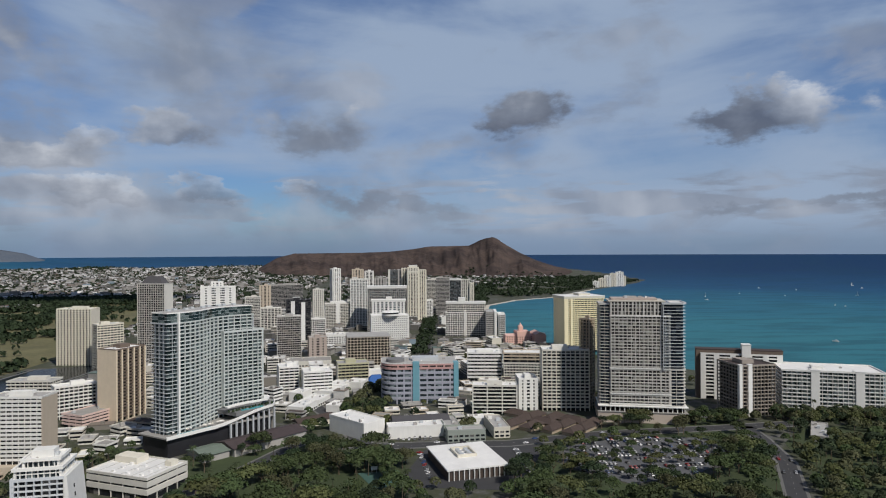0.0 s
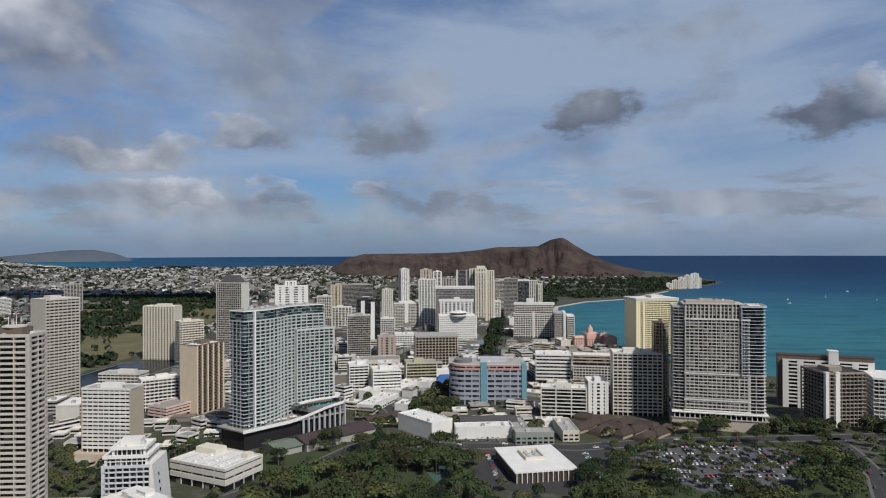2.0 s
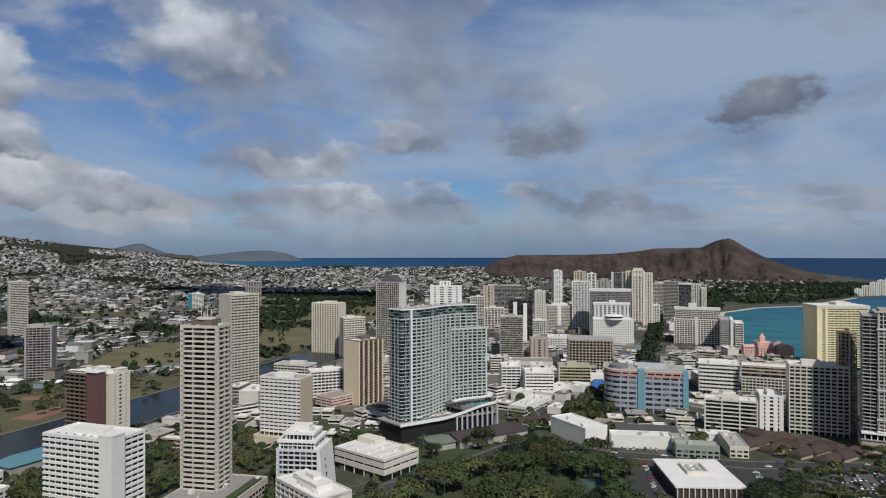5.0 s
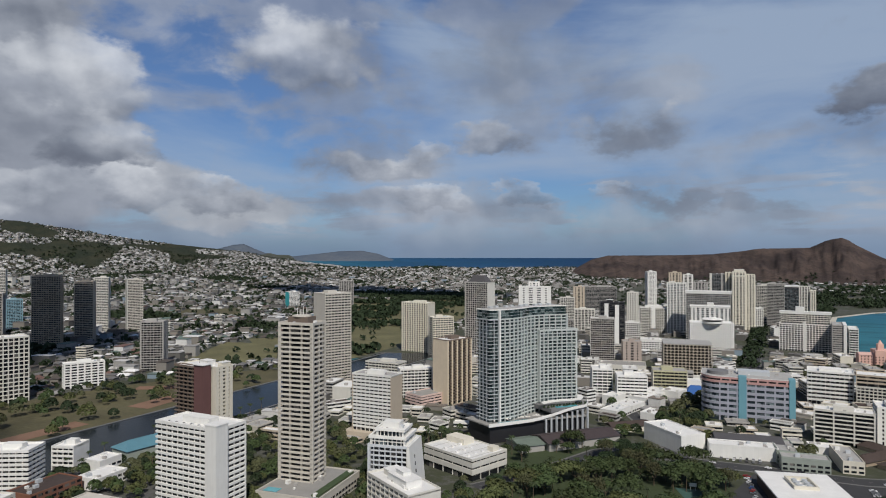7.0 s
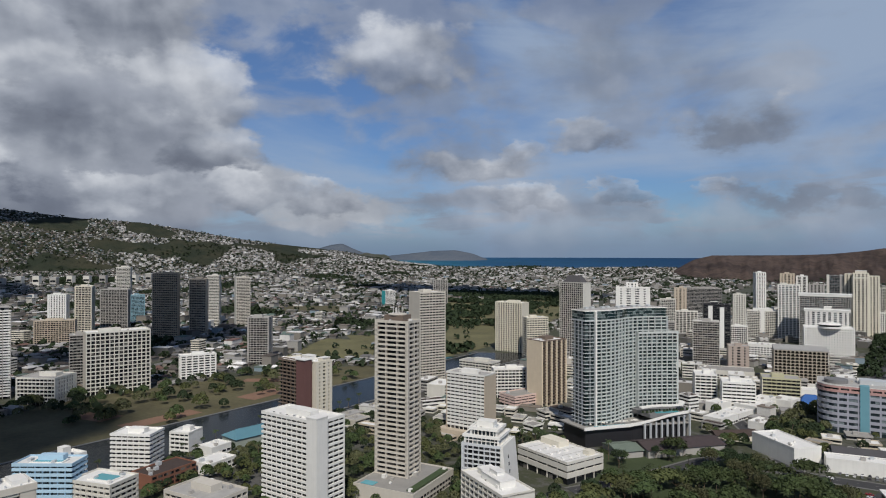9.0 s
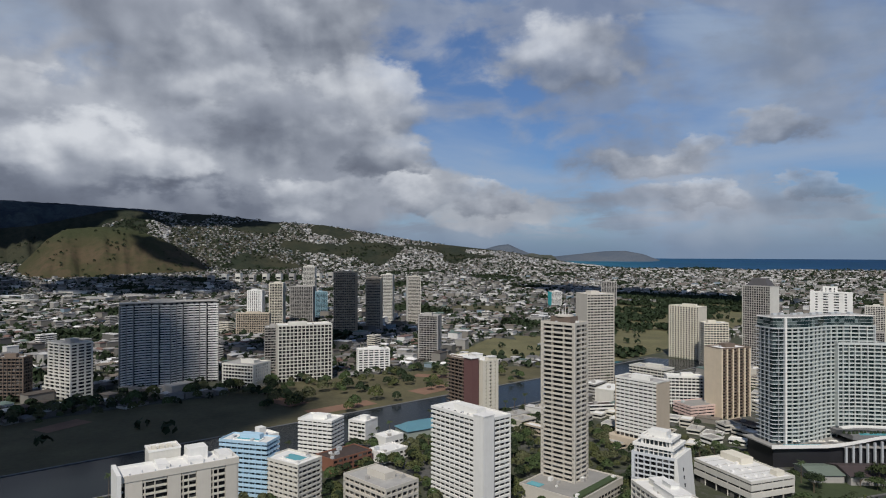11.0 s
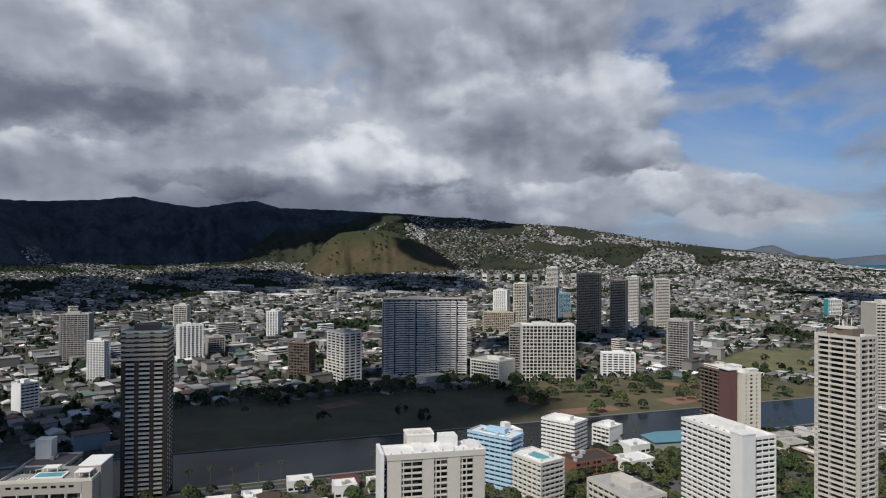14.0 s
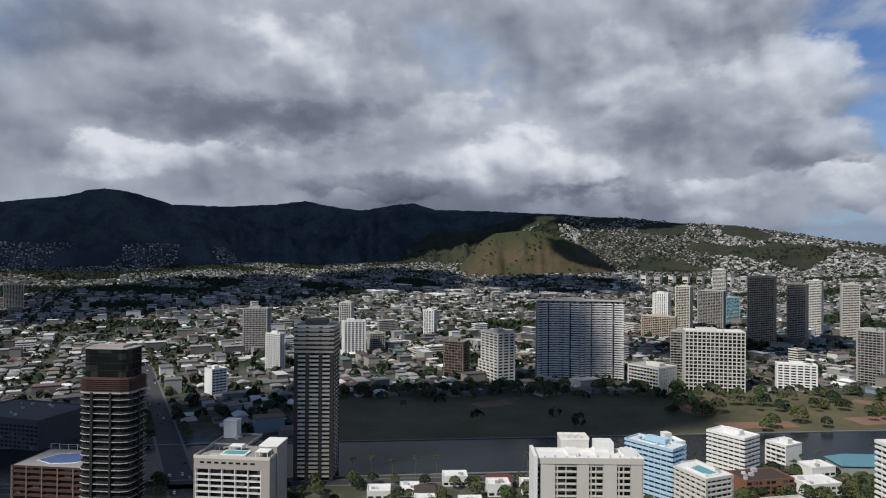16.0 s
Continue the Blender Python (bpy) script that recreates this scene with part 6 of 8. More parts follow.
    stacked("white_annex", "off-white block with crowded roof plant and deep balconies", -215, 321, -28, [(0, 46, 0, 21, 0, 20, 6, OFFWHITE, "gsgs", dict(ps=5, pw=0.6, bh=0.9, deep=1.8, solid=OFFWHITE, roof=ROOFW)), (16, 36, 5, 15, 20, 24, 1, WHITE, "", {}), (6, 13, 8, 17, 20, 23, 1, OFFWHITE, "", {}), (20, 28, 8, 13, 24.5, 26.5, 1, WHITE, "", {})], units=12)
    tower("white_canal_tower", "white gridded block behind the pale blue one", -406, 181, 100, 18, 13, 27, 9, WHITE, "gggg", ps=3.2, pw=0.8, bh=1.2, roof=ROOFW, lift=(0.3, 0.5, 6))
    stacked("grey_rear_block", "shaded grey block with a dark roof and a white lift tower", -384, -76, 169, [(0, 22, 0, 22, 0, 38, 12, CONCRETE, "bbbb", dict(roof=ROOFD)), (14, 21, 13, 21, 38, 48, 1, WHITE, "", {})])
    # fin and end tower on the blocks beside the canal
    r = thing("maroon_stair_tower", "maroon plain stair tower between balcony bays", "building", -393, 362, 0, 87)
    part("wall", Geo().box(-1.2, 6, -0.8, 10, -0.3, 63), MAROON, r)
    part("roof", Geo().box(-2.2, 6.2, -1.4, 10.2, 63, 63.6), ROOFW, r)
    r = thing("white_lift_tower", "plain white lift tower on the slab block", "building", -265, 253, 0, 91)
    part("wall", Geo().box(-2.6, 6, -2.2, 6, -0.3, 58), WHITE, r)
    part("roof", Geo().box(-2.8, 6.2, -2.4, 6.2, 58, 58.6), ROOFW, r)
    # crown of the tall balcony tower
    r = thing("roof_plant_house", "dark roof plant with a pale disc roof and aerials", "roof plant", -252, 317, 106, 98)
    part("plant", Geo().box(4, 14, 6, 20, 0, 4.0), BROWN, r)
    part("disc", Geo().cyl(9, 13, 6, 4.0, 4.7, 20), PINKISH, r)
    for k in range(5):
        part("aerial", Geo().cyl(5 + k * 2, 12 + (k % 2) * 3, 0.15, 5.0, 8.5 + k % 3, 6), WHITE, r)
    # white stair walls and fins on the beach hotels, stripe on the black tower
    for label, x, y, a, box, mat in (("plain white stair wall on the beach apartments", 312, 599, -16, (24, 31, -0.6, 8, 38.5), WHITE), ("plain white stair wall on the beach apartments", 312, 599, -16, (60, 67, -0.6, 8, 38.5), WHITE),
                                     ("white corner fin on the brown beach hotel", 264, 579, 10, (-0.8, 2.2, -0.8, 2.2, 46), WHITE), ("white corner fin on the brown beach hotel", 264, 579, 10, (8, 12, -0.7, 2, 46), WHITE),
                                     ("tall white lift tower of the beach hotel", 258, 652, -16, (38, 46, -2, 8, 55), WHITE), ("brown roofed block beside the lift tower", 258, 652, -16, (-4, 75.5, 3, 16, 49), BROWN),
                                     ("white stair wall of the grey tower", -226, 882, 19, (29, 32.6, -0.7, 5, 60), WHITE)):
        r = thing("stair_wall", label, "wall", x, y, 0, a)
        x0, x1, y0, y1, h = box
        part("wall", Geo().box(x0, x1, y0, y1, -0.3, h), mat, r)
        part("cap", Geo().box(x0 - 0.3, x1 + 0.3, y0 - 0.3, y1 + 0.3, h, h + 0.5), ROOFB if mat is BROWN else ROOFW, r)
    # pale crown of the dark tower
    r = thing("tower_crown", "pale upper storeys and plant of the dark brown tower", "roof plant", -431, -31, 0, 174)
    for k in range(6):
        part("crown_band", Geo().box(-0.3, 22.3, -0.3, 26.3, 84 + k * 2.9, 85.4 + k * 2.9), BEIGE, r)
    part("plant", Geo().box(5, 17, 6, 20, 101.6, 105), BROWN, r)
    # round restaurant on the white office block
    r = thing("round_restaurant", "round white rooftop restaurant with a dark window ring", "restaurant", -85, 1045, 45.5, 9)
    part("drum", Geo().cyl(0, 0, 14, 0, 2.5, 28), WHITE, r)
    part("window_ring", Geo().cyl(0, 0, 13.2, 2.5, 5.2, 28), GL, r)
    part("roof", Geo().cyl(0, 0, 15.5, 5.2, 6.6, 28, 13), WHITE, r)
    part("cap", Geo().cyl(0, 0, 6, 6.6, 8.6, 20, 5), WHITE, r)
    # pools on roofs
    for x, y, a, z, box in ((-342, 178, 107, 26, (6, 14, 6, 20)), (-366, 170, 125, 35, (4, 9, 8, 24)), (-343, -57, 169, 42.2, (6, 12, 16, 28))):
        r = thing("rooftop_pool", "turquoise rooftop pool with a pale rim", "pool", x, y, z, a)
        x0, x1, y0, y1 = box
        part("rim", Geo().box(x0 - 1, x1 + 1, y0 - 1, y1 + 1, 0, 0.7), WHITE, r)
        part("water", Geo().box(x0, x1, y0, y1, 0.7, 0.75), POOL, r)
    # hotels on the far point
    for k, (x, y, w, h) in enumerate(((612, 2560, 30, 34), (640, 2580, 26, 44), (668, 2600, 24, 52), (694, 2610, 30, 58), (720, 2640, 22, 40), (586, 2540, 24, 24))):
        tower("point_apartment", "pale beachfront apartment tower on the far point", x, y, -12 + k, w, 18, h, max(6, int(h / 3.1)), WHITE if k % 2 else CREAM, "wbwb", ps=7, bh=1.6, roof=ROOFW, group="apartments on the far point")
    # arched dark office block
    x, y, ang, w, d, h = -119, 804, 11, 54, 44, 43
    r = thing("arched_grid_block", "cream block with a dense grid of arched dark openings", "building", x, y, 0, ang)
    claim(x, y, ang, 0, w, 0, d)
    # unglazed near-black core: the shade behind the arches is its colour
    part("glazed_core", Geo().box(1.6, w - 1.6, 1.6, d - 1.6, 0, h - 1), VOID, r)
    part("roof", Geo().box(-0.3, w + 0.3, -0.3, d + 0.3, h - 1, h), ROOFG, r)
    part("base", Geo().box(-3, w + 14, -3, d, -0.3, 7), WHITE, r)
    nb, nf = 13, 10
    cellw, cellh = w / nb, (h - 8) / nf
    arch = Geo()
    k, m = 0, 8
    outer = [(0, 0), (cellw, 0), (cellw, cellh), (0, cellh)]
    arc = [(cellw * (0.5 + 0.42 * math.cos(math.pi * i / m)), cellh * (0.44 + 0.42 * math.sin(math.pi * i / m))) for i in range(m + 1)]
    hole = [(cellw * 0.92, cellh * 0.08)] + arc + [(cellw * 0.08, cellh * 0.08)]
    ringo = [(cellw, 0)] + [(cellw, cellh * i / 4) for i in range(1, 4)] + [(cellw, cellh), (cellw * 0.5, cellh), (0, cellh)] + [(0, cellh * i / 4) for i in range(3, 0, -1)] + [(0, 0)]
    n = len(hole)
    for yy in (0.0, 0.9):
        arch.v += [(a, yy, b) for a, b in hole] + [(a, yy, b) for a, b in ringo]
    for i in range(n - 1):
        arch.f += [(i, i + 1, n + i + 1, n + i), (2 * n + i + 1, 2 * n + i, i, i + 1)]
    arch.f += [(n - 1, 0, n, 2 * n - 1)]
    stone = surface("arch_stone", (0.40, 0.35, 0.28), var=0.08)
    mesh = arch.mesh("arch_frame", stone)
    for i in range(nb):
        for j in range(nf):
            part("arch_frame", mesh, None, r).location = (i * cellw, 0, 7 + j * cellh)
    side = arch.mesh("arch_frame_side", stone)
    for i in range(10):
        for j in range(nf):
            ob = part("arch_frame", side, None, r)
            ob.matrix_basis = pose(0, (i + 1) * d / 10, 7 + j * cellh, 0, 0, -90) @ Matrix.Diagonal((d / 10 / cellw, 1, 1, 1))
    hall("shaded_glass_hall", "broad dark glass fronted hall with a grey flat roof", -540, -330, 70, 80, 52, 22, ROOFD, ROOFD, 6)
    # flat sheds and green hoarding beside the park road
    hall("long_grey_shed", "long low grey roofed shed behind the shore trees", 296, 500, 60, 46, 12, 4, CONCRETE, ROOFG, 0)
    r = thing("white_board", "plain white sign board on two posts", "sign", -47, 437, 0, 10)
    part("board", Geo().box(-2.2, 2.2, -0.1, 0.1, 2.6, 4.8), WHITE, r)
    for x in (-1.6, 1.4):
        part("post", Geo().box(x, x + 0.2, 0.1, 0.3, -0.2, 4.6), SILVER, r)
    # vents on the white slab block
    r = thing("roof_vent_row", "row of round white roof vents", "vent", -265, 253, 55, 91)
    for k in range(6):
        part("vent", Geo().cyl(2.2, 10 + k * 5.6, 1.1, 0, 0.9, 14), WHITE, r)
        part("vent_cap", Geo().cyl(2.2, 10 + k * 5.6, 0.6, 0.9, 1.2, 12), DCONC, r)
    # low houses between the canal road and the towers
    red = surface("dark_red_roof", (0.11, 0.035, 0.03), var=0.25, size=4)
    gabled("red_roof_house", "low house with a dark red pitched roof", -395, 104, 88, 18, 14, 5, 3.0, CREAM, red, 2)
    gabled("red_roof_house", "low house with a dark red pitched roof", -414, 76, 88, 16, 12, 5, 3.0, CREAM, red, 2)
    gabled("brown_roof_cottage", "small house with a worn brown pitched roof", -402, 28, 88, 13, 10, 4, 2.6, BEIGE, ROOFB, 2)
    for x, y, a, w, d, h in ((-396, -8, 88, 14, 12, 5), (-400, 12, 88, 12, 14, 4), (-416, 40, 88, 16, 11, 6), (-380, 20, 88, 12, 10, 5), (-396, 66, 88, 14, 12, 7), (-378, 46, 88, 14, 10, 4), (-398, 88, 88, 13, 12, 6), (-376, -14, 88, 12, 10, 4)):
        hall("canal_road_house", "small white flat-roofed house beside the canal road", x, y, a, w, d, h, WHITE, ROOFW, 1)
    # boats on the bay
    rng = random.Random(12)
    for k in range(15):
        az, rr = rng.uniform(-34, -14), rng.uniform(1200, 3000)
        x, y = polar(az, rr)
        if from_coast(x, y) > -60:
            continue
        b = thing("sailing_boat" if k % 3 == 0 else "motor_boat", "small white boat on the blue bay", "boat", x, y, far_rise(rr) - 0.4, rng.uniform(0, 360), "boats on the bay")
        part("hull", Geo().prism([(-4, -1.4), (3, -1.4), (5.5, 0), (3, 1.4), (-4, 1.4)], -0.4, 1.2, [(-4.2, -1.7), (3.2, -1.7), (6.3, 0), (3.2, 1.7), (-4.2, 1.7)]), WHITE, b)
        if k % 3 == 0:
            part("mast", Geo().cyl(0.5, 0, 0.12, 1.2, 15, 6), SILVER, b)
            part("sail", Geo().prism([(-3.6, -0.05), (0.3, -0.05), (0.3, 0.05), (-3.6, 0.05)], 2.2, 14, [(0.1, -0.05), (0.3, -0.05), (0.3, 0.05), (0.1, 0.05)]), ROOFW, b)
        else:
            part("cabin", Geo().box(-2.4, 1.2, -1.1, 1.1, 1.2, 3.2), WHITE, b)


extras()

# ---- parks, fields, roads ----
PARKS = {
    "park_west": [(-155, 368), (-186, 456), (-162, 484), (-124, 529), (-100, 500), (-82, 487), (-45, 500), (-28, 468), (-20, 369), (-134, 310)],
    "park_centre": [(44, 423), (73, 482), (84, 446), (112, 420), (122, 408), (172, 428), (196, 446), (150, 332), (120, 300), (33, 300)],
    "park_east": [(129, 542), (159, 562), (254, 572), (242, 493), (208, 390), (177, 332), (128, 332), (205, 470), (206, 516), (141, 519)],
    "park_shore": [(262, 500), (300, 545), (334, 548), (390, 583), (440, 570), (420, 480), (246, 300), (205, 300), (228, 392), (252, 450)],
    "street_trees": [(-116, 533), (-84, 657), (-54, 726), (-44, 640), (-73, 574)],
    "avenue_trees": [(-46, 925), (-42, 1389), (-14, 1500), (-16, 932)],
    "far_park": [(108, 2228), (174, 3047), (463, 3214), (779, 3247), (867, 2885), (620, 2585), (376, 2152), (205, 2036)],
    "golf_course": [(-535, 738), (-1192, 1662), (-1093, 1795), (-882, 1903), (-637, 1400), (-540, 911)],
    "tree_belt": [(-1253, 1772), (-845, 1866), (-959, 2117), (-1392, 1968)],
    "canal_park": [(-523, -60), (-680, -40), (-670, 255), (-690, 328), (-660, 480), (-600, 620), (-523, 700)],
    "school_field": [(-729, 636), (-827, 809), (-723, 824), (-615, 693), (-636, 643)],
    "far_field": [(-1266, 1079), (-1404, 1215), (-1269, 1323), (-1123, 1152)],
    "ball_field": [(-819, 854), (-776, 893), (-710, 817), (-751, 796)],
    "car_park": [(84, 462), (92, 495), (141, 517), (206, 516), (212, 480), (171, 434), (120, 414), (108, 428), (88, 446)],
    "hall_yard": [(-32, 412), (-14, 488), (70, 500), (72, 476), (42, 405)],
    "tennis": [(-58, 437), (-31, 443), (-23, 414), (-44, 408)],
}
LAWNS = {"park_west": LAWN, "park_centre": LAWN, "park_east": LAWN, "park_shore": LAWN, "street_trees": LAWN, "golf_course": FIELD, "tree_belt": LAWN, "canal_park": DRYLAWN,
         "school_field": FIELD, "far_field": DRYLAWN, "ball_field": FIELD}
WORDS = {"park_west": "shaded park lawn under dense trees", "golf_course": "golf course of mown and dry grass", "canal_park": "dry grass park beside the canal"}
level = 0.02
for key, mat in LAWNS.items():
    level += 0.012
    structure(key, Geo().prism(PARKS[key] if sum((x1 - x0) * (y1 + y0) for (x0, y0), (x1, y1) in zip(PARKS[key], PARKS[key][1:] + PARKS[key][:1])) < 0 else PARKS[key][::-1], -0.3, level), mat, WORDS.get(key, "open grass ground"))


def ribbon(pts, width, z0, z1):
    """A flat strip along a line of points."""
    g = Geo()
    left, right = [], []
    for i, (x, y) in enumerate(pts):
        (x0, y0), (x1, y1) = pts[max(0, i - 1)], pts[min(len(pts) - 1, i + 1)]
        k = math.hypot(x1 - x0, y1 - y0)
        nx, ny = -(y1 - y0) / k * width / 2, (x1 - x0) / k * width / 2
        left.append((x + nx, y + ny))
        right.append((x - nx, y - ny))
    for i in range(len(pts) - 1):
        g.prism([right[i], right[i + 1], left[i + 1], left[i]], z0, z1)
    return g


def road(pts, width, label="grey asphalt street", z=0.19):
    structure("road", ribbon(pts, width, -0.2, z), ASPHALT, label)
    structure("pavement", ribbon(pts, width + 4, -0.2, z - 0.02), KERB, "grey concrete pavement")
    n = Geo()
    for (x0, y0), (x1, y1) in zip(pts, pts[1:]):
        k = math.hypot(x1 - x0, y1 - y0)
        m = min(80, int(k / 9))
        for i in range(m):
            u = (i + 0.5) / m
            n.turned(x0 + (x1 - x0) * u, y0 + (y1 - y0) * u, math.atan2(y1 - y0, x1 - x0), 2.2, 0.13, z, z + 0.012)
    tagged(part("lane_mark", n, CONCRETE), "white dashed lane marks on the asphalt", "lane mark", kind="stuff")


ROADS = [([(-62, 496), (-20, 500), (50, 503), (130, 528), (239, 545), (300, 556)], 13), ([(254, 548), (250, 510), (240, 455), (213, 392), (190, 320)], 11),
         ([(-410, -118), (-560, -178), (-702, -236), (-1154, -418), (-1878, -703)], 17), ([(-428, -500), (-428, 820)], 8), ([(-27, 757), (-27, 1509)], 14), ([(-60, 500), (-130, 640), (-190, 760), (-330, 900)], 11),
         ([(-62, 496), (-106, 512), (-121, 488), (-144, 428), (-172, 380)], 9), ([(-27, 745), (120, 735), (260, 690)], 10), ([(-428, 700), (-200, 700), (-27, 740)], 10), ([(-400, -118), (-240, -60)], 18)]
for pts, width in ROADS:
    road(pts, width)
    for (x0, y0), (x1, y1) in zip(pts, pts[1:]):
        claim(x0, y0, math.degrees(math.atan2(y1 - y0, x1 - x0)), 0, math.hypot(x1 - x0, y1 - y0), -width / 2 - 2, width / 2 + 2)
structure("car_park", Geo().prism(PARKS["car_park"][::-1], -0.2, 0.15), surface("car_park_asphalt", (0.095, 0.097, 0.102), var=0.25, size=20), "open asphalt car park with tree islands")
structure("hall_yard", Geo().prism(PARKS["hall_yard"][::-1], -0.2, 0.13), ASPHALT, "asphalt yard round the white hall")
structure("tennis_court", Geo().prism(PARKS["tennis"][::-1], -0.2, 0.17), surface("court_green", (0.05, 0.10, 0.085), var=0.12), "green tennis court")
for k, (cx, cy, a, lx, ly) in enumerate(((-600, 300, 0.2, 40, 24), (-545, 330, 0.0, 20, 70), (-610, 500, 0.6, 50, 18), (-555, 470, 0.1, 26, 90), (-640, 110, 0.4, 22, 40))):
    structure("earth_patch", Geo().turned(cx, cy, a, lx, ly, -0.2, 0.23 + 0.01 * k), EARTH, "bare red earth beside the canal")
structure("shore_lawn", Geo().prism([(190, 2385), (480, 2425), (470, 2520), (200, 2490)], -0.3, 0.4), FIELD, "open mown lawn of the shore park")
structure("beach", ribbon([(105, 1093), (98, 1301), (102, 1574), (120, 1750), (216, 1926), (345, 2034), (570, 2446)], 11, -0.6, 0.5), SAND, "pale curved sand beach")


# ---- low buildings between the towers ----
def free(x, y, margin, keep=()):
    if built_on(x, y, margin):
        return False
    for key, poly in PARKS.items():
        if key not in keep and inside(poly, x, y):
            return False
    return from_coast(x, y) > 25 and not CANAL_FAR - 14 < x < CANAL_NEAR + 14


low_rng = random.Random(21)
LOWWALL = (WHITE, OFFWHITE, CREAM, BEIGE, CONCRETE, PINKISH, WHITE, OFFWHITE)
LOWROOF = (ROOFW, ROOFW, ROOFG, PAVING, ROOFG, ROOFB, ROOFW)
LOWWORD = {"white_paint": "white", "offwhite_paint": "off-white", "cream_paint": "cream", "beige_paint": "beige", "grey_concrete": "grey concrete", "pinkish_beige_paint": "pinkish beige"}


def lowrise(x, y, ang, w, d, floors, wall, roof, faces):
    h = floors * 3.2 + 0.4
    root = thing("low_building", "%s low building of %s storeys with a flat roof" % (LOWWORD.get(wall.name, "pale"), {1: "one", 2: "two", 3: "three", 4: "four", 5: "five", 6: "six", 7: "seven"}[floors]), "building", x, y, 0, ang, "low buildings")
    claim(x, y, ang, 0, w, 0, d)
    part("glazed_core", Geo().box(0.5, w - 0.5, 0.5, d - 0.5, -0.3, h - 0.3), GL, root)
    g = Geo()
    for k in range(floors):
        g.box(0, w, 0, d, k * 3.2 + (-0.3 if k == 0 else -0.6), k * 3.2 + 1.0)
    tagged(part("floor_band", g, wall, root), kind="stuff")
    part("roof", Geo().box(0.1, w - 0.1, 0.1, d - 0.1, h - 0.9, h), roof, root)
    if faces != "b":
        part("end_wall", Geo().box(-0.06, 0.7, -0.06, d + 0.06, -0.3, h - 0.2), wall, root)
    part("parapet", Geo().box(-0.3, w + 0.3, -0.3, 0.1, h - 0.6, h + 0.7).box(-0.3, w + 0.3, d - 0.1, d + 0.3, h - 0.6, h + 0.7).box(-0.3, 0.1, 0.1, d - 0.1, h - 0.6, h + 0.7).box(w - 0.1, w + 0.3, 0.1, d - 0.1, h - 0.6, h + 0.7), wall, root)
    if w * d > 150:
        part("roof_unit", Geo().box(w * 0.3, w * 0.3 + 3.5, d * 0.4, d * 0.4 + 3, h, h + 2.2), CONCRETE, root)


made = 0
for r_in, r_out, tries in ((520, 1000, 1500), (1000, 1700, 900), (330, 620, 900)):
    for _ in range(tries):
        az, r = low_rng.uniform(-10, 48) if r_in > 400 else low_rng.uniform(32, 118), math.sqrt(low_rng.uniform(r_in ** 2, r_out ** 2))
        x, y = polar(az, r)
        if x < CANAL_NEAR + 22 or made >= 270:
            continue
        w, d = low_rng.uniform(12, 32), low_rng.uniform(10, 20)
        fl = low_rng.choice((1, 2, 2, 3, 3, 4, 5)) if r > 620 else low_rng.choice((1, 1, 2, 2))
        if r < 620:
            w, d = w * 0.68, d * 0.72
        ang = low_rng.choice((10, 14, 60, 100, 104, -15)) if az < 40 else low_rng.choice((0, 90, 5, 95))
        c, s = math.cos(radians(ang)), math.sin(radians(ang))
        corners = [(x + c * a - s * b, y + s * a + c * b) for a in (0, w / 2, w) for b in (0, d / 2, d)]
        if all(free(px, py, 2.0) for px, py in corners):
            lowrise(x, y, ang, w, d, fl, low_rng.choice(LOWWALL), low_rng.choice(LOWROOF), low_rng.choice("bs"))
            made += 1


# mid-rise blocks and long roofs across the canal
for _ in range(900):
    if made >= 330:
        break
    az, r = low_rng.uniform(46, 119), math.sqrt(low_rng.uniform(820 ** 2, 2300 ** 2))
    x, y = polar(az, r)
    if x > CANAL_FAR - 30:
        continue
    w, d = low_rng.uniform(16, 34), low_rng.uniform(12, 17)
    if all(free(x + a, y + b, 6) for a in (-w, 0, w) for b in (-w, 0, w)):
        lowrise(x, y, low_rng.choice((21.7, 111.7)), w, d, low_rng.choice((3, 4, 5, 6, 7)), low_rng.choice((WHITE, WHITE, OFFWHITE, CREAM, CONCRETE)), low_rng.choice((ROOFW, ROOFG)), "b")
        made += 1
for k in range(22):
    az, r = (low_rng.uniform(70, 92), low_rng.uniform(2250, 2750)) if k < 12 else (60 + (k - 12) * 1.1, 2950)
    x, y = polar(az, r)
    w, d, h = (low_rng.uniform(50, 110), low_rng.uniform(30, 50), low_rng.uniform(8, 14)) if k < 12 else (26, 18, low_rng.uniform(26, 36))
    root = thing("campus_hall" if k < 12 else "dormitory_block", "long pale flat-roofed hall below the hills" if k < 12 else "grey white dormitory block at the foot of the hill", "building", x, y, land_height(x, y), 21.7 + low_rng.choice((0, 12)))
    part("wall", Geo().box(0, w, 0, d, -4, h), OFFWHITE if k % 3 else CONCRETE, root)
    part("roof", Geo().box(-0.6, w + 0.6, -0.6, d + 0.6, h, h + 1), ROOFG if k % 2 else ROOFW, root)
    part("window_band", Geo().box(2, w - 2, -0.3, d + 0.3, h * 0.35, h * 0.6), GL, root)
    claim(x, y, 25, 0, w, 0, d)


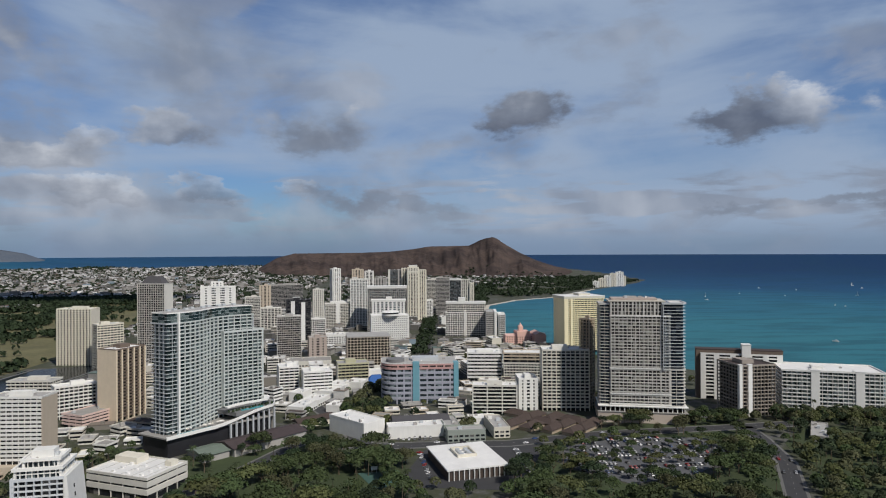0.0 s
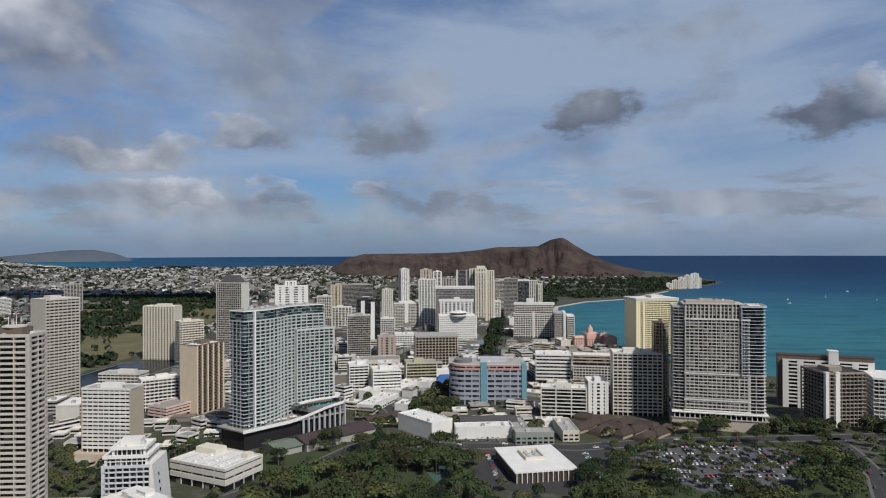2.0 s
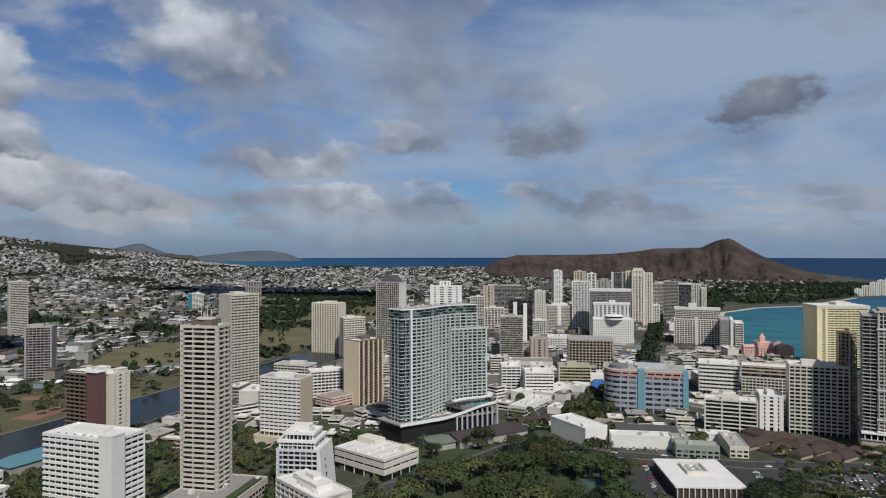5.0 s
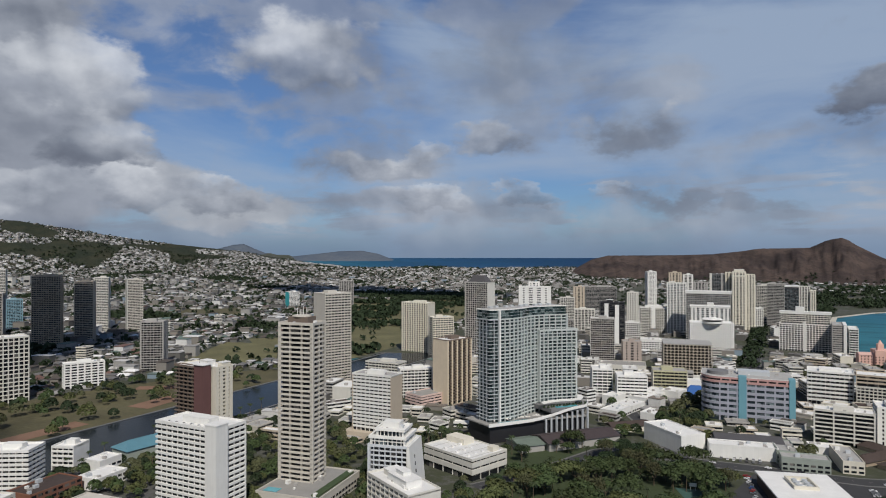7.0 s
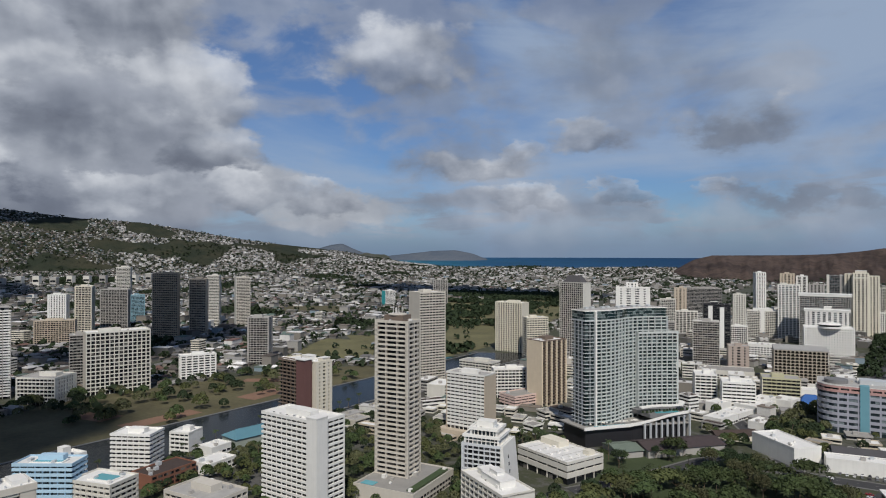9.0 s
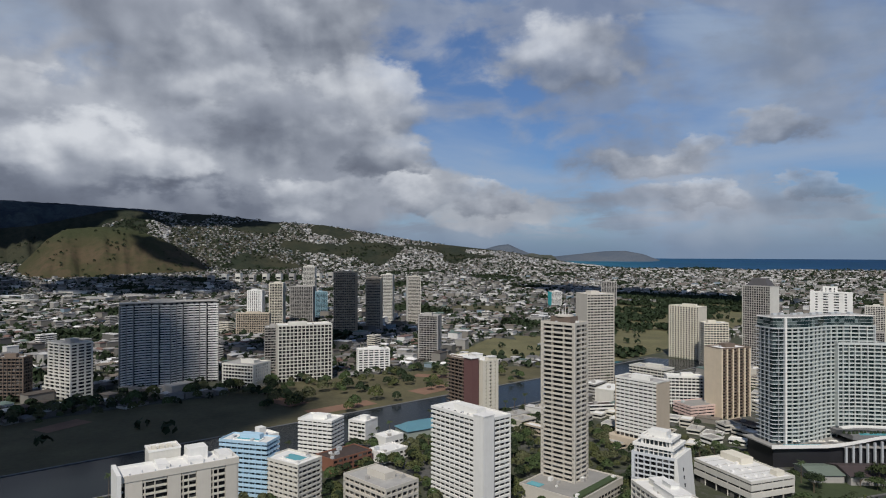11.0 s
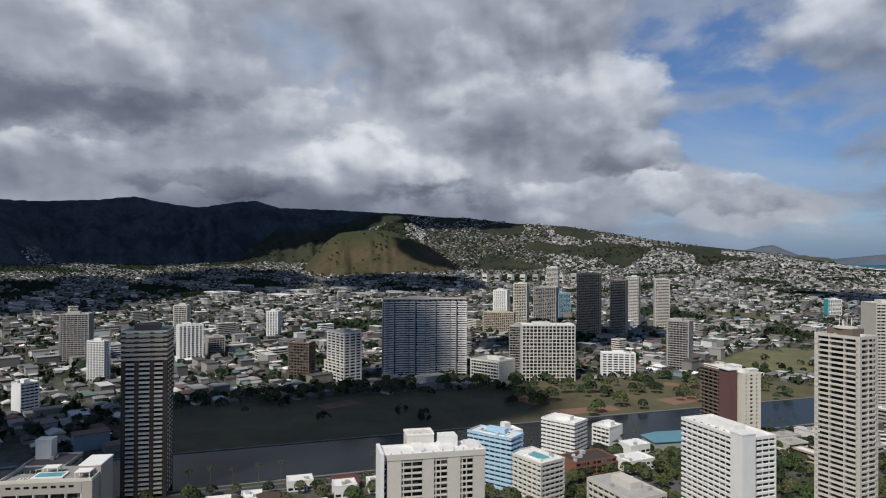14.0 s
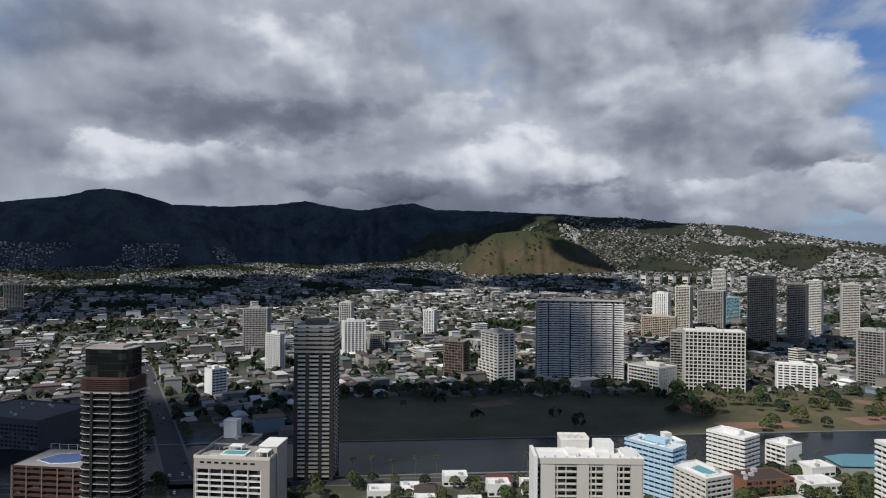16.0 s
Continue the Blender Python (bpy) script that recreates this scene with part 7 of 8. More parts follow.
# ---- houses across the plain and on the slopes ----
def island_material(name, stops, rough=0.8):
    m = bpy.data.materials.new(name)
    m.use_nodes = True
    n = Nodes(m.node_tree)
    isl = n.add("ShaderNodeNewGeometry").outputs["Random Per Island"]
    rnd = n.add("ShaderNodeObjectInfo").outputs["Random"]
    f = n.math("FRACT", n.math("ADD", isl, n.math("MULTIPLY", rnd, 7.3)))
    ramp = n.add("ShaderNodeValToRGB", Fac=f)
    ramp.color_ramp.interpolation = "CONSTANT"
    while len(ramp.color_ramp.elements) < len(stops):
        ramp.color_ramp.elements.new(0.5)
    for e, (p, c) in zip(ramp.color_ramp.elements, stops):
        e.position, e.color = p, (*c, 1)
    co = n.add("ShaderNodeTexCoord").outputs["Object"]
    k = n.noise(co, 0.7, 4.0, 0.65)
    col = n.mix(n.math("MULTIPLY", n.step(k, 0.5, 0.75), 0.35), ramp.outputs[0], (0.10, 0.095, 0.085, 1))
    b = n.add("ShaderNodeBsdfPrincipled", Roughness=rough)
    n.tree.links.new(col, b.inputs["Base Color"])
    n.add("ShaderNodeOutputMaterial", Surface=b.outputs[0])
    return m


HOUSEROOF = island_material("house_roofs", [(0.0, (0.52, 0.51, 0.49)), (0.13, (0.29, 0.28, 0.265)), (0.36, (0.15, 0.145, 0.14)), (0.58, (0.075, 0.062, 0.052)), (0.77, (0.19, 0.16, 0.13)), (0.86, (0.15, 0.085, 0.068)), (0.90, (0.11, 0.155, 0.135)), (0.95, (0.74, 0.73, 0.71))])
HOUSEWALL = island_material("house_walls", [(0.0, (0.30, 0.29, 0.265)), (0.3, (0.20, 0.185, 0.16)), (0.6, (0.12, 0.115, 0.105)), (0.86, (0.58, 0.57, 0.54)), (0.95, (0.20, 0.26, 0.30))])


HILLWALL = island_material("hillside_walls", [(0.0, (0.56, 0.55, 0.53)), (0.4, (0.38, 0.36, 0.33)), (0.7, (0.22, 0.21, 0.19)), (0.9, (0.70, 0.69, 0.67))])
HILLROOF = island_material("hillside_roofs", [(0.0, (0.48, 0.47, 0.46)), (0.3, (0.27, 0.26, 0.24)), (0.6, (0.13, 0.12, 0.11)), (0.9, (0.66, 0.65, 0.63))])


def surface_height(x, y):
    az, r = az_r(x, y)
    z, on = land_height(x, y), ""
    for name, a0, a1, r0, r1, f in HILLS:
        if a0 <= az <= a1 and r0 < r < r1:
            h = f(az, r)
            if h > z:
                z, on = h, name
    return z, on


house_rng = random.Random(33)
GRID = radians(21.7)
near_houses, far_walls, far_roofs, hill_walls, hill_roofs, tree_spots = [], Geo(), Geo(), Geo(), Geo(), []
NOHOUSE = {"crater_mountain", "bare_hill", "mountain_range", "green_spur", "distant_headland"}
cg, sg = math.cos(GRID), math.sin(GRID)
cell_a, cell_b = 16.2, 14.6
for i in range(-314, 39):
    for j in range(-124, 339):
        a, b = i * cell_a + house_rng.uniform(-3, 3), j * cell_b + house_rng.uniform(-2.5, 2.5)
        x, y = cg * a - sg * b, sg * a + cg * b
        az, r = az_r(x, y)
        if r > 4600 or not -12 < az < 124 or r < 520:
            continue
        if x > CANAL_FAR - 20 and r < 1750:
            continue
        if r > 3000 and house_rng.random() < 0.25:
            continue
        if j % 5 == 0 and r < 2600:
            if house_rng.random() < 0.3:
                tree_spots.append((x, y, 0.0, house_rng.uniform(4, 7)))
            continue
        if i % 9 == 0 and r < 2600:
            continue
        patch = noise.noise(Vector((x * 0.0035, y * 0.0035, 4.0)))
        if not free(x, y, 8):
            continue
        z, on = surface_height(x, y)
        if on == "long_rise" and (patch < -0.06 or house_rng.random() < 0.2):
            continue
        if on in NOHOUSE or (on and patch < -0.12) or (on == "valley_shoulder" and z > 190) or (not on and az > 95 and r > 2400 and patch < -0.1):
            tree_spots.append((x, y, z, house_rng.uniform(4, 9)))
            continue
        if patch < -0.36 or house_rng.random() < 0.09:
            tree_spots.append((x, y, z, house_rng.uniform(5, 9)))
            continue
        big = house_rng.random()
        k = 0.86 if r < 1900 else 0.76
        w, d, h = k * house_rng.uniform(11, 18), k * house_rng.uniform(9, 14), k * house_rng.choice((3.0, 3.2, 5.8, 6.0))
        flat = house_rng.random() < 0.35
        if big < 0.10 and r < 3200:
            w, d, h, flat = house_rng.uniform(16, 30), house_rng.uniform(12, 15), house_rng.choice((7, 9, 12, 15)), True
        ang = GRID + house_rng.choice((0, math.pi / 2)) + house_rng.uniform(-0.06, 0.06)
        if house_rng.random() < 0.72:
            tree_spots.append((x + house_rng.uniform(-11, 11), y + house_rng.uniform(-11, 11), z, house_rng.uniform(2.5, 5.5)))
        if x < CANAL_FAR and r < 1010 and len(near_houses) < 140 and not on:
            near_houses.append((x, y, z, ang, w, d, h, flat))
            continue
        far_walls.turned(x, y, ang, w, d, z - 3, z + h)
        if flat:
            far_roofs.turned(x, y, ang, w + 1, d + 1, z + h, z + h + 0.5)
        else:
            far_roofs.gable(x, y, ang, w, d, z + h, house_rng.uniform(1.6, 2.8), 0.8, house_rng.choice((0, 3.0)))
for _ in range(4200):
    az, r = house_rng.uniform(-9, 46), math.sqrt(house_rng.uniform(600 ** 2, 1750 ** 2))
    x, y = polar(az, r)
    w, d, h = house_rng.uniform(11, 24), house_rng.uniform(9, 16), house_rng.choice((4, 4, 6, 7, 10))
    ang = house_rng.choice((10, 14, 60, 100, 104, -15))
    if x < CANAL_NEAR + 25 or not free(x, y, d * 0.55) or not free(x + w * 0.45, y, 2) or not free(x - w * 0.45, y, 2):
        continue
    claim(x, y, ang, -w / 2, w / 2, -d / 2, d / 2)
    far_walls.turned(x, y, radians(ang), w, d, -1, h)
    far_roofs.turned(x, y, radians(ang), w + 0.6, d + 0.6, h, h + 0.6)
    far_walls.turned(x + 1, y - 1, radians(ang), 3.2, 2.6, h + 0.6, h + 2.4)
# houses at the crater's foot and close-set houses up the ridges
for _ in range(420):
    az, r = house_rng.uniform(-10, 9), house_rng.uniform(2650, 3300)
    x, y = polar(az, r)
    if from_coast(x, y) < 60 or inside(PARKS["far_park"], x, y) and house_rng.random() < 0.75:
        continue
    z, on = surface_height(x, y)
    far_walls.turned(x, y, house_rng.uniform(0, 3), house_rng.uniform(10, 18), house_rng.uniform(8, 11), z - 3, z + house_rng.uniform(7, 11))
    far_roofs.gable(x, y, house_rng.uniform(0, 3), 14, 10, z + 10, 2, 0.8, 3.0)
for _ in range(1500):
    az, r = house_rng.uniform(7, 62), math.sqrt(house_rng.uniform(2200 ** 2, 4100 ** 2))
    x, y = polar(az, r)
    z, on = surface_height(x, y)
    if on or from_coast(x, y) < 60 or not free(x, y, 6):
        continue
    w = house_rng.uniform(10, 16) if house_rng.random() < 0.93 else house_rng.uniform(26, 44)
    hill_walls.turned(x, y, GRID, w, w * 0.6, z - 4, z + house_rng.uniform(6, 9))
    hill_roofs.gable(x, y, GRID, w, w * 0.6, z + 8, 2.0, 0.8, 2.5)
for name, count, a_lo, a_hi, keep in (("house_ridge", 2300, 59.5, 74.5, -0.5), ("long_rise", 2600, 36, 62, -0.05)):
    hname, a0, a1, r0, r1, f = next(q for q in HILLS if q[0] == name)
    for _ in range(count):
        az, r = house_rng.uniform(a_lo, a_hi), house_rng.uniform(r0 + 20, r0 + 0.62 * (r1 - r0))
        x, y = polar(az, r)
        z, on = surface_height(x, y)
        if on != name or noise.noise(Vector((x * 0.0035, y * 0.0035, 4.0))) < keep:
            continue
        ang, w = GRID + house_rng.choice((0.0, 0.5, 1.0, 1.57)), house_rng.uniform(11, 17)
        hill_walls.turned(x, y, ang, w, w * 0.7, z - 5, z + 5.5)
        hill_roofs.gable(x, y, ang, w, w * 0.7, z + 5.5, 2.2, 0.8, 2.5)
town = tagged(new("town_houses"), "thousands of small pale houses with light and dark roofs", "houses", kind="stuff")
part("house_walls", far_walls, HOUSEWALL, town)["kind"] = "stuff"
part("house_roofs", far_roofs, HOUSEROOF, town)["kind"] = "stuff"
hill_town = tagged(new("hillside_houses"), "close-set white houses climbing the ridges", "houses", kind="stuff")
part("house_walls", hill_walls, HILLWALL, hill_town)["kind"] = "stuff"
part("house_roofs", hill_roofs, HILLROOF, hill_town)["kind"] = "stuff"
for x, y, z, ang, w, d, h, flat in near_houses:
    root = thing("house", "small %s house with a %s roof" % ("two-storey" if h > 5 else "one-storey", "flat pale" if flat else "pitched"), "house", x, y, z, math.degrees(ang), "houses across the canal")
    part("wall", Geo().box(-w / 2, w / 2, -d / 2, d / 2, -0.5, h), HOUSEWALL, root)
    part("roof", Geo().box(-w / 2 - 0.5, w / 2 + 0.5, -d / 2 - 0.5, d / 2 + 0.5, h, h + 0.5) if flat else Geo().gable(0, 0, 0, w, d, h, 2.3, 0.8, 2.5), HOUSEROOF, root)

# ---- trees ----
def leaf_quads(centres, sizes, rng, out=None):
    """Small leaf clumps as tilted four-sided blades; out: way that each one faces, roughly."""
    n = len(centres)
    d = rng.normal(size=(n, 3)) * 0.55
    d = d + (out if out is not None else rng.normal(size=(n, 3)))
    d /= np.linalg.norm(d, axis=1, keepdims=True) + 1e-9
    t = np.cross(d, rng.normal(size=(n, 3)))
    t /= np.linalg.norm(t, axis=1, keepdims=True) + 1e-9
    b = np.cross(d, t)
    s = np.asarray(sizes).reshape(-1, 1) * 0.5
    k = rng.uniform(0.6, 1.0, size=(n, 1))
    v = np.stack([centres - t * s - b * s * k, centres + t * s - b * s * 0.7 * k, centres + t * s * 0.8 + b * s * k, centres - t * s * 0.7 + b * s * k], 1).reshape(-1, 3)
    f = np.arange(4 * n).reshape(-1, 4)
    return v, f


def blade_mesh(name, v, f, material):
    me = bpy.data.meshes.new(name)
    me.from_pydata(v.tolist(), [], f.tolist())
    me.materials.append(material)
    return me


def crown_mesh(seed, spread, height, base, blobs, per, leaf, material):
    rng = np.random.default_rng(seed)
    cs, ss, outs = [], [], []
    for k in range(blobs):
        a, q = rng.uniform(0, 2 * math.pi), math.sqrt(rng.uniform(0, 1)) * 0.72
        c = np.array([math.cos(a) * q * spread, math.sin(a) * q * spread, base + height * (0.35 + 0.5 * (1 - q * q) * rng.uniform(0.6, 1.1))])
        rad = np.array([spread * 0.42, spread * 0.42, height * 0.34]) * rng.uniform(0.75, 1.2)
        d = rng.normal(size=(per, 3))
        d /= np.linalg.norm(d, axis=1, keepdims=True)
        d[:, 2] = np.where(d[:, 2] < -0.35, -d[:, 2] * 0.6, d[:, 2])
        cs.append(c + d * rad * rng.uniform(0.75, 1.08, size=(per, 1)))
        ss.append(rng.uniform(0.6, 1.35, size=per) * leaf)
        outs.append(d + np.array([0, 0, 0.35]))
    v, f = leaf_quads(np.concatenate(cs), np.concatenate(ss), rng, np.concatenate(outs))
    return blade_mesh("crown", v, f, material)


def trunk_mesh(seed, height, r, spread):
    rng = random.Random(seed)
    g = Geo().cyl(0, 0, r, -0.5, height * 0.6, 7, r * 0.7)
    for k in range(5):
        a, q = k * 1.26 + rng.uniform(-0.3, 0.3), spread * rng.uniform(0.35, 0.6)
        n = 4
        for i in range(n):
            u0, u1 = i / n, (i + 1) / n
            p = [(math.cos(a) * q * u, math.sin(a) * q * u) for u in (u0, u1)]
            w0, w1 = r * 0.55 * (1 - 0.7 * u0), r * 0.55 * (1 - 0.7 * u1)
            g.prism([(p[0][0] - w0, p[0][1] - w0), (p[0][0] + w0, p[0][1] - w0), (p[0][0] + w0, p[0][1] + w0), (p[0][0] - w0, p[0][1] + w0)], height * (0.5 + 0.45 * u0), height * (0.5 + 0.45 * u1),
                    [(p[1][0] - w1, p[1][1] - w1), (p[1][0] + w1, p[1][1] - w1), (p[1][0] + w1, p[1][1] + w1), (p[1][0] - w1, p[1][1] + w1)])
    return g.mesh("trunk", BARK)


KINDS = []
for k, (spread, height, base, mat) in enumerate(((8.5, 8, 4.0, LEAF), (6.0, 8, 3.5, LEAF), (7.0, 7, 4.0, LEAFD), (10.0, 7, 4.5, LEAFY), (4.5, 8, 3, LEAFD), (5.5, 10, 3.5, LEAFO), (10.5, 7.5, 4.5, LEAF))):
    KINDS.append((crown_mesh(100 + k, spread, height, base, 14, 64, spread * 0.125, mat), trunk_mesh(k, base + height * 0.5, 0.32, spread)))


def palm_mesh(seed, h):
    rng = np.random.default_rng(seed)
    v, f = [], []
    for k in range(15):
        a, droop, ln = k * 2.4 + rng.uniform(-0.2, 0.2), rng.uniform(0.1, 1.1), rng.uniform(2.6, 3.4)
        px = [np.array([math.cos(a) * ln * u, math.sin(a) * ln * u, h + 0.9 * math.sin(min(1, u * 1.6) * 1.6) * (1 - droop) - droop * 2.0 * u * u]) for u in (0, 0.35, 0.7, 1.0)]
        side = np.array([-math.sin(a), math.cos(a), 0])
        for i in range(3):
            w0, w1 = (0.15, 0.55, 0.45, 0.08)[i], (0.15, 0.55, 0.45, 0.08)[i + 1]
            n = len(v)
            drop = np.array([0, 0, -0.28])
            v += [px[i], px[i] + side * w0 + drop * (w0 > 0.2), px[i + 1] + side * w1 + drop * (w1 > 0.2), px[i + 1], px[i] - side * w0 + drop * (w0 > 0.2), px[i + 1] - side * w1 + drop * (w1 > 0.2)]
            f += [(n, n + 1, n + 2, n + 3), (n, n + 3, n + 5, n + 4)]
    me = bpy.data.meshes.new("fronds")
    me.from_pydata([tuple(p) for p in v], [], f)
    me.materials.append(PALMLEAF)
    return me


PALMS = []
for k, h in enumerate((9.0, 11.5, 14.0)):
    PALMS.append((palm_mesh(k, h), Geo().cyl(0, 0, 0.24, -0.5, h * 0.5, 7, 0.18).cyl(0.0, 0, 0.18, h * 0.5, h, 7, 0.13).mesh("trunk", BARK)))


more_trees = []
tally = {"tree": 0, "palm": 0}


def tree(x, y, z, k, size, turn, label, group):
    tally["tree"] += 1
    if tally["tree"] > 300:
        more_trees.append((x, y, z + 2.0, (5.6 if k != 3 else 8.0) * size))
        return
    root = thing("tree", label, "tree", x, y, z, turn, group)
    root.scale = (size, size, size * 1.0)
    part("crown", KINDS[k][0], None, root)
    part("trunk", KINDS[k][1], None, root)


def palm(x, y, z, k, turn, group="palms"):
    tally["palm"] += 1
    if tally["palm"] > 200:
        return
    root = thing("palm_tree", "slender palm tree with a drooping green crown", "palm tree", x, y, z, turn, group)
    part("crown", PALMS[k][0], None, root)
    part("trunk", PALMS[k][1], None, root)


def scatter(rng, poly, gap, tries):
    xs, ys = zip(*poly)
    out = []
    for _ in range(tries):
        x, y = rng.uniform(min(xs), max(xs)), rng.uniform(min(ys), max(ys))
        if inside(poly, x, y) and all((x - a) ** 2 + (y - b) ** 2 > gap * gap for a, b in out):
            out.append((x, y))
    return out


tree_rng = random.Random(77)
TREELABEL = ("broad park tree with a dense dark green crown", "round green street tree", "dark green shade tree", "wide umbrella shaped park tree", "narrow dark green tree", "tall olive green tree with an uneven crown", "wide dark green rain tree")
# islands of the car park
for x, y in scatter(tree_rng, PARKS["car_park"], 9.5, 700):
    if tree_rng.random() < 0.75:
        k = tree_rng.choice((0, 1, 2, 3))
        tree(x, y, 0.1, k, tree_rng.uniform(0.4, 0.62), tree_rng.uniform(0, 360), TREELABEL[k], "car park trees")
for key, gap, tries in (("park_east", 7.4, 2600), ("park_west", 8.2, 3000), ("park_centre", 8.0, 1500), ("park_shore", 8.0, 3600), ("street_trees", 7.0, 900)):
    for x, y in scatter(tree_rng, PARKS[key], gap, tries):
        if built_on(x, y, 2.0) or noise.noise(Vector((x * 0.03, y * 0.03, 8))) < -0.2:
            continue
        if tree_rng.random() < 0.2:
            palm(x, y, 0, tree_rng.randrange(3), tree_rng.uniform(0, 360))
            continue
        k = tree_rng.randrange(7)
        tree(x, y, 0, k, tree_rng.uniform(0.6, 1.2), tree_rng.uniform(0, 360), TREELABEL[k], "park trees")
# thick planting at the feet of the beach hotels
for _ in range(210):
    x = tree_rng.uniform(196, 420)
    y = 548 + (x - 196) * 0.13 + tree_rng.uniform(-9, 14)
    if not built_on(x, y, 0.5):
        more_trees.append((x, y, tree_rng.uniform(1, 3), tree_rng.uniform(3.0, 5.6)))
# canal side park
for x, y in scatter(tree_rng, PARKS["canal_park"], 13.0, 1200):
    if (x < -585 or tree_rng.random() < 0.25) and not built_on(x, y, 3) and ((y > 280 and tree_rng.random() < 0.7) or x < -650 or tree_rng.random() < 0.06):
        k = tree_rng.choice((0, 2, 3))
        tree(x, y, 0.1, k, tree_rng.uniform(0.55, 1.1), tree_rng.uniform(0, 360), TREELABEL[k], "canal park trees")
for x, y, size in ((-620, 371, 8), (-577, 297, 8.5), (-588, 276, 6), (-657, 505, 7), (-582, 470, 7), (-598, 429, 6.5), (-641, 548, 7), (-612, 455, 6), (-630, 520, 6), (-650, 470, 7), (-560, 500, 5)):
    for q in range(3):
        more_trees.append((x + tree_rng.uniform(-5, 5), y + tree_rng.uniform(-6, 6), 1.0, size * tree_rng.uniform(0.6, 0.95)))
for k in range(64):
    x, y = -692 + tree_rng.uniform(-8, 9), -90 + k * 6.7 + tree_rng.uniform(-3, 3)
    if not built_on(x, y, 0.5) and tree_rng.random() < 0.8:
        more_trees.append((x, y, 2.0, tree_rng.uniform(4.5, 8.0)))
for x, y in scatter(tree_rng, PARKS["street_trees"], 8.0, 300):
    if not built_on(x, y, 1.0):
        more_trees.append((x, y, 3.0, tree_rng.uniform(4.5, 6.5)))
# palms along the canal and between the hotels
for y in range(-20, 640, 15):
    if tree_rng.random() < 0.6:
        palm(-436 + tree_rng.uniform(-1.5, 1.5), y + tree_rng.uniform(-4, 4), 0, tree_rng.randrange(3), tree_rng.uniform(0, 360), "canal palms")
for x0, y0, x1, y1, n in ((150, 556, 225, 560, 9), (262, 560, 330, 572, 12), (320, 580, 420, 600, 16), (-250, 420, -215, 470, 12), (-370, 300, -330, 380, 16), (-60, 690, 20, 700, 8)):
    for k in range(n):
        x, y = tree_rng.uniform(x0, x1), tree_rng.uniform(y0, y1)
        if not built_on(x, y, 1):
            palm(x, y, 0, tree_rng.randrange(3), tree_rng.uniform(0, 360), "hotel palms")
# gardens between the blocks beside the canal
for _ in range(1500):
    x, y = tree_rng.uniform(-434, -215), tree_rng.uniform(110, 470)
    if tally["tree"] > 1500 or not free(x, y, 2.2):
        continue
    k = tree_rng.choice((1, 4, 5, 2))
    if tree_rng.random() < 0.22:
        palm(x, y, 0, tree_rng.randrange(3), tree_rng.uniform(0, 360), "garden palms")
    elif tree_rng.random() < 0.6:
        tree(x, y, 0, k, tree_rng.uniform(0.45, 0.85), tree_rng.uniform(0, 360), TREELABEL[k], "garden trees")
# green between the buildings
gap_trees = 0
for _ in range(9000):
    az, r = tree_rng.uniform(-34, 118), tree_rng.choice((tree_rng.uniform(300, 560), tree_rng.uniform(500, 1000)))
    x, y = polar(az, r)
    if x < CANAL_NEAR + 12 or gap_trees > 900 or not free(x, y, 3.0):
        continue
    gap_trees += 1
    k = tree_rng.choice((1, 4, 5, 2))
    if tree_rng.random() < 0.25:
        palm(x, y, 0, tree_rng.randrange(3), tree_rng.uniform(0, 360), "town palms")
    else:
        tree(x, y, 0, k, tree_rng.uniform(0.5, 0.95), tree_rng.uniform(0, 360), TREELABEL[k], "town trees")

# along the wide street across the canal road
(x0, y0), (x1, y1) = ROADS[2][0][0], ROADS[2][0][3]
for k in range(170):
    u, q = tree_rng.random(), tree_rng.choice((-1, 1)) * tree_rng.uniform(11.5, 16)
    x, y = x0 + (x1 - x0) * u - 0.36 * q * -1, y0 + (y1 - y0) * u - 0.93 * q
    if not built_on(x, y, 0.5) and not CANAL_FAR - 8 < x < CANAL_NEAR + 8:
        tree(x, y, 0, 1, tree_rng.uniform(0.5, 0.95), 0, TREELABEL[1], "street trees")


def far_trees(name, spots, per, material, label, seed):
    """Distant tree crowns, joined."""
    rng = np.random.default_rng(seed)
    base = np.array([(x, y, z) for x, y, z, s in spots])
    size = np.array([s for x, y, z, s in spots])
    d = rng.normal(size=(len(base), per, 3))
    d /= np.linalg.norm(d, axis=2, keepdims=True)
    d[:, :, 2] = np.abs(d[:, :, 2])
    c = base[:, None, :] + d * size[:, None, None] * np.array([0.85, 0.85, 0.9]) + np.array([0, 0, 1.0]) * (size[:, None, None] * 0.5)
    v, f = leaf_quads(c.reshape(-1, 3), np.repeat(size * (0.9 if per < 40 else 0.29), per), rng, d.reshape(-1, 3))
    return tagged(new(name, blade_mesh(name, v, f, material)), label, "trees", kind="stuff")


for k, (mat, word) in enumerate(((LEAF, "green"), (LEAFD, "dark green"), (LEAFY, "yellow green"), (LEAFO, "olive"))):
    far_trees("garden_trees", more_trees[k::4], 170, mat, "%s trees between the town buildings" % word, 8 + k)
tree_spots = [q for q in tree_spots if surface_height(q[0], q[1])[1] not in ("bare_hill", "mountain_range", "valley_shoulder", "green_spur", "crater_mountain")]
far_trees("town_trees", tree_spots, 11, LEAFD, "dark green trees among the houses", 5)
woods = []
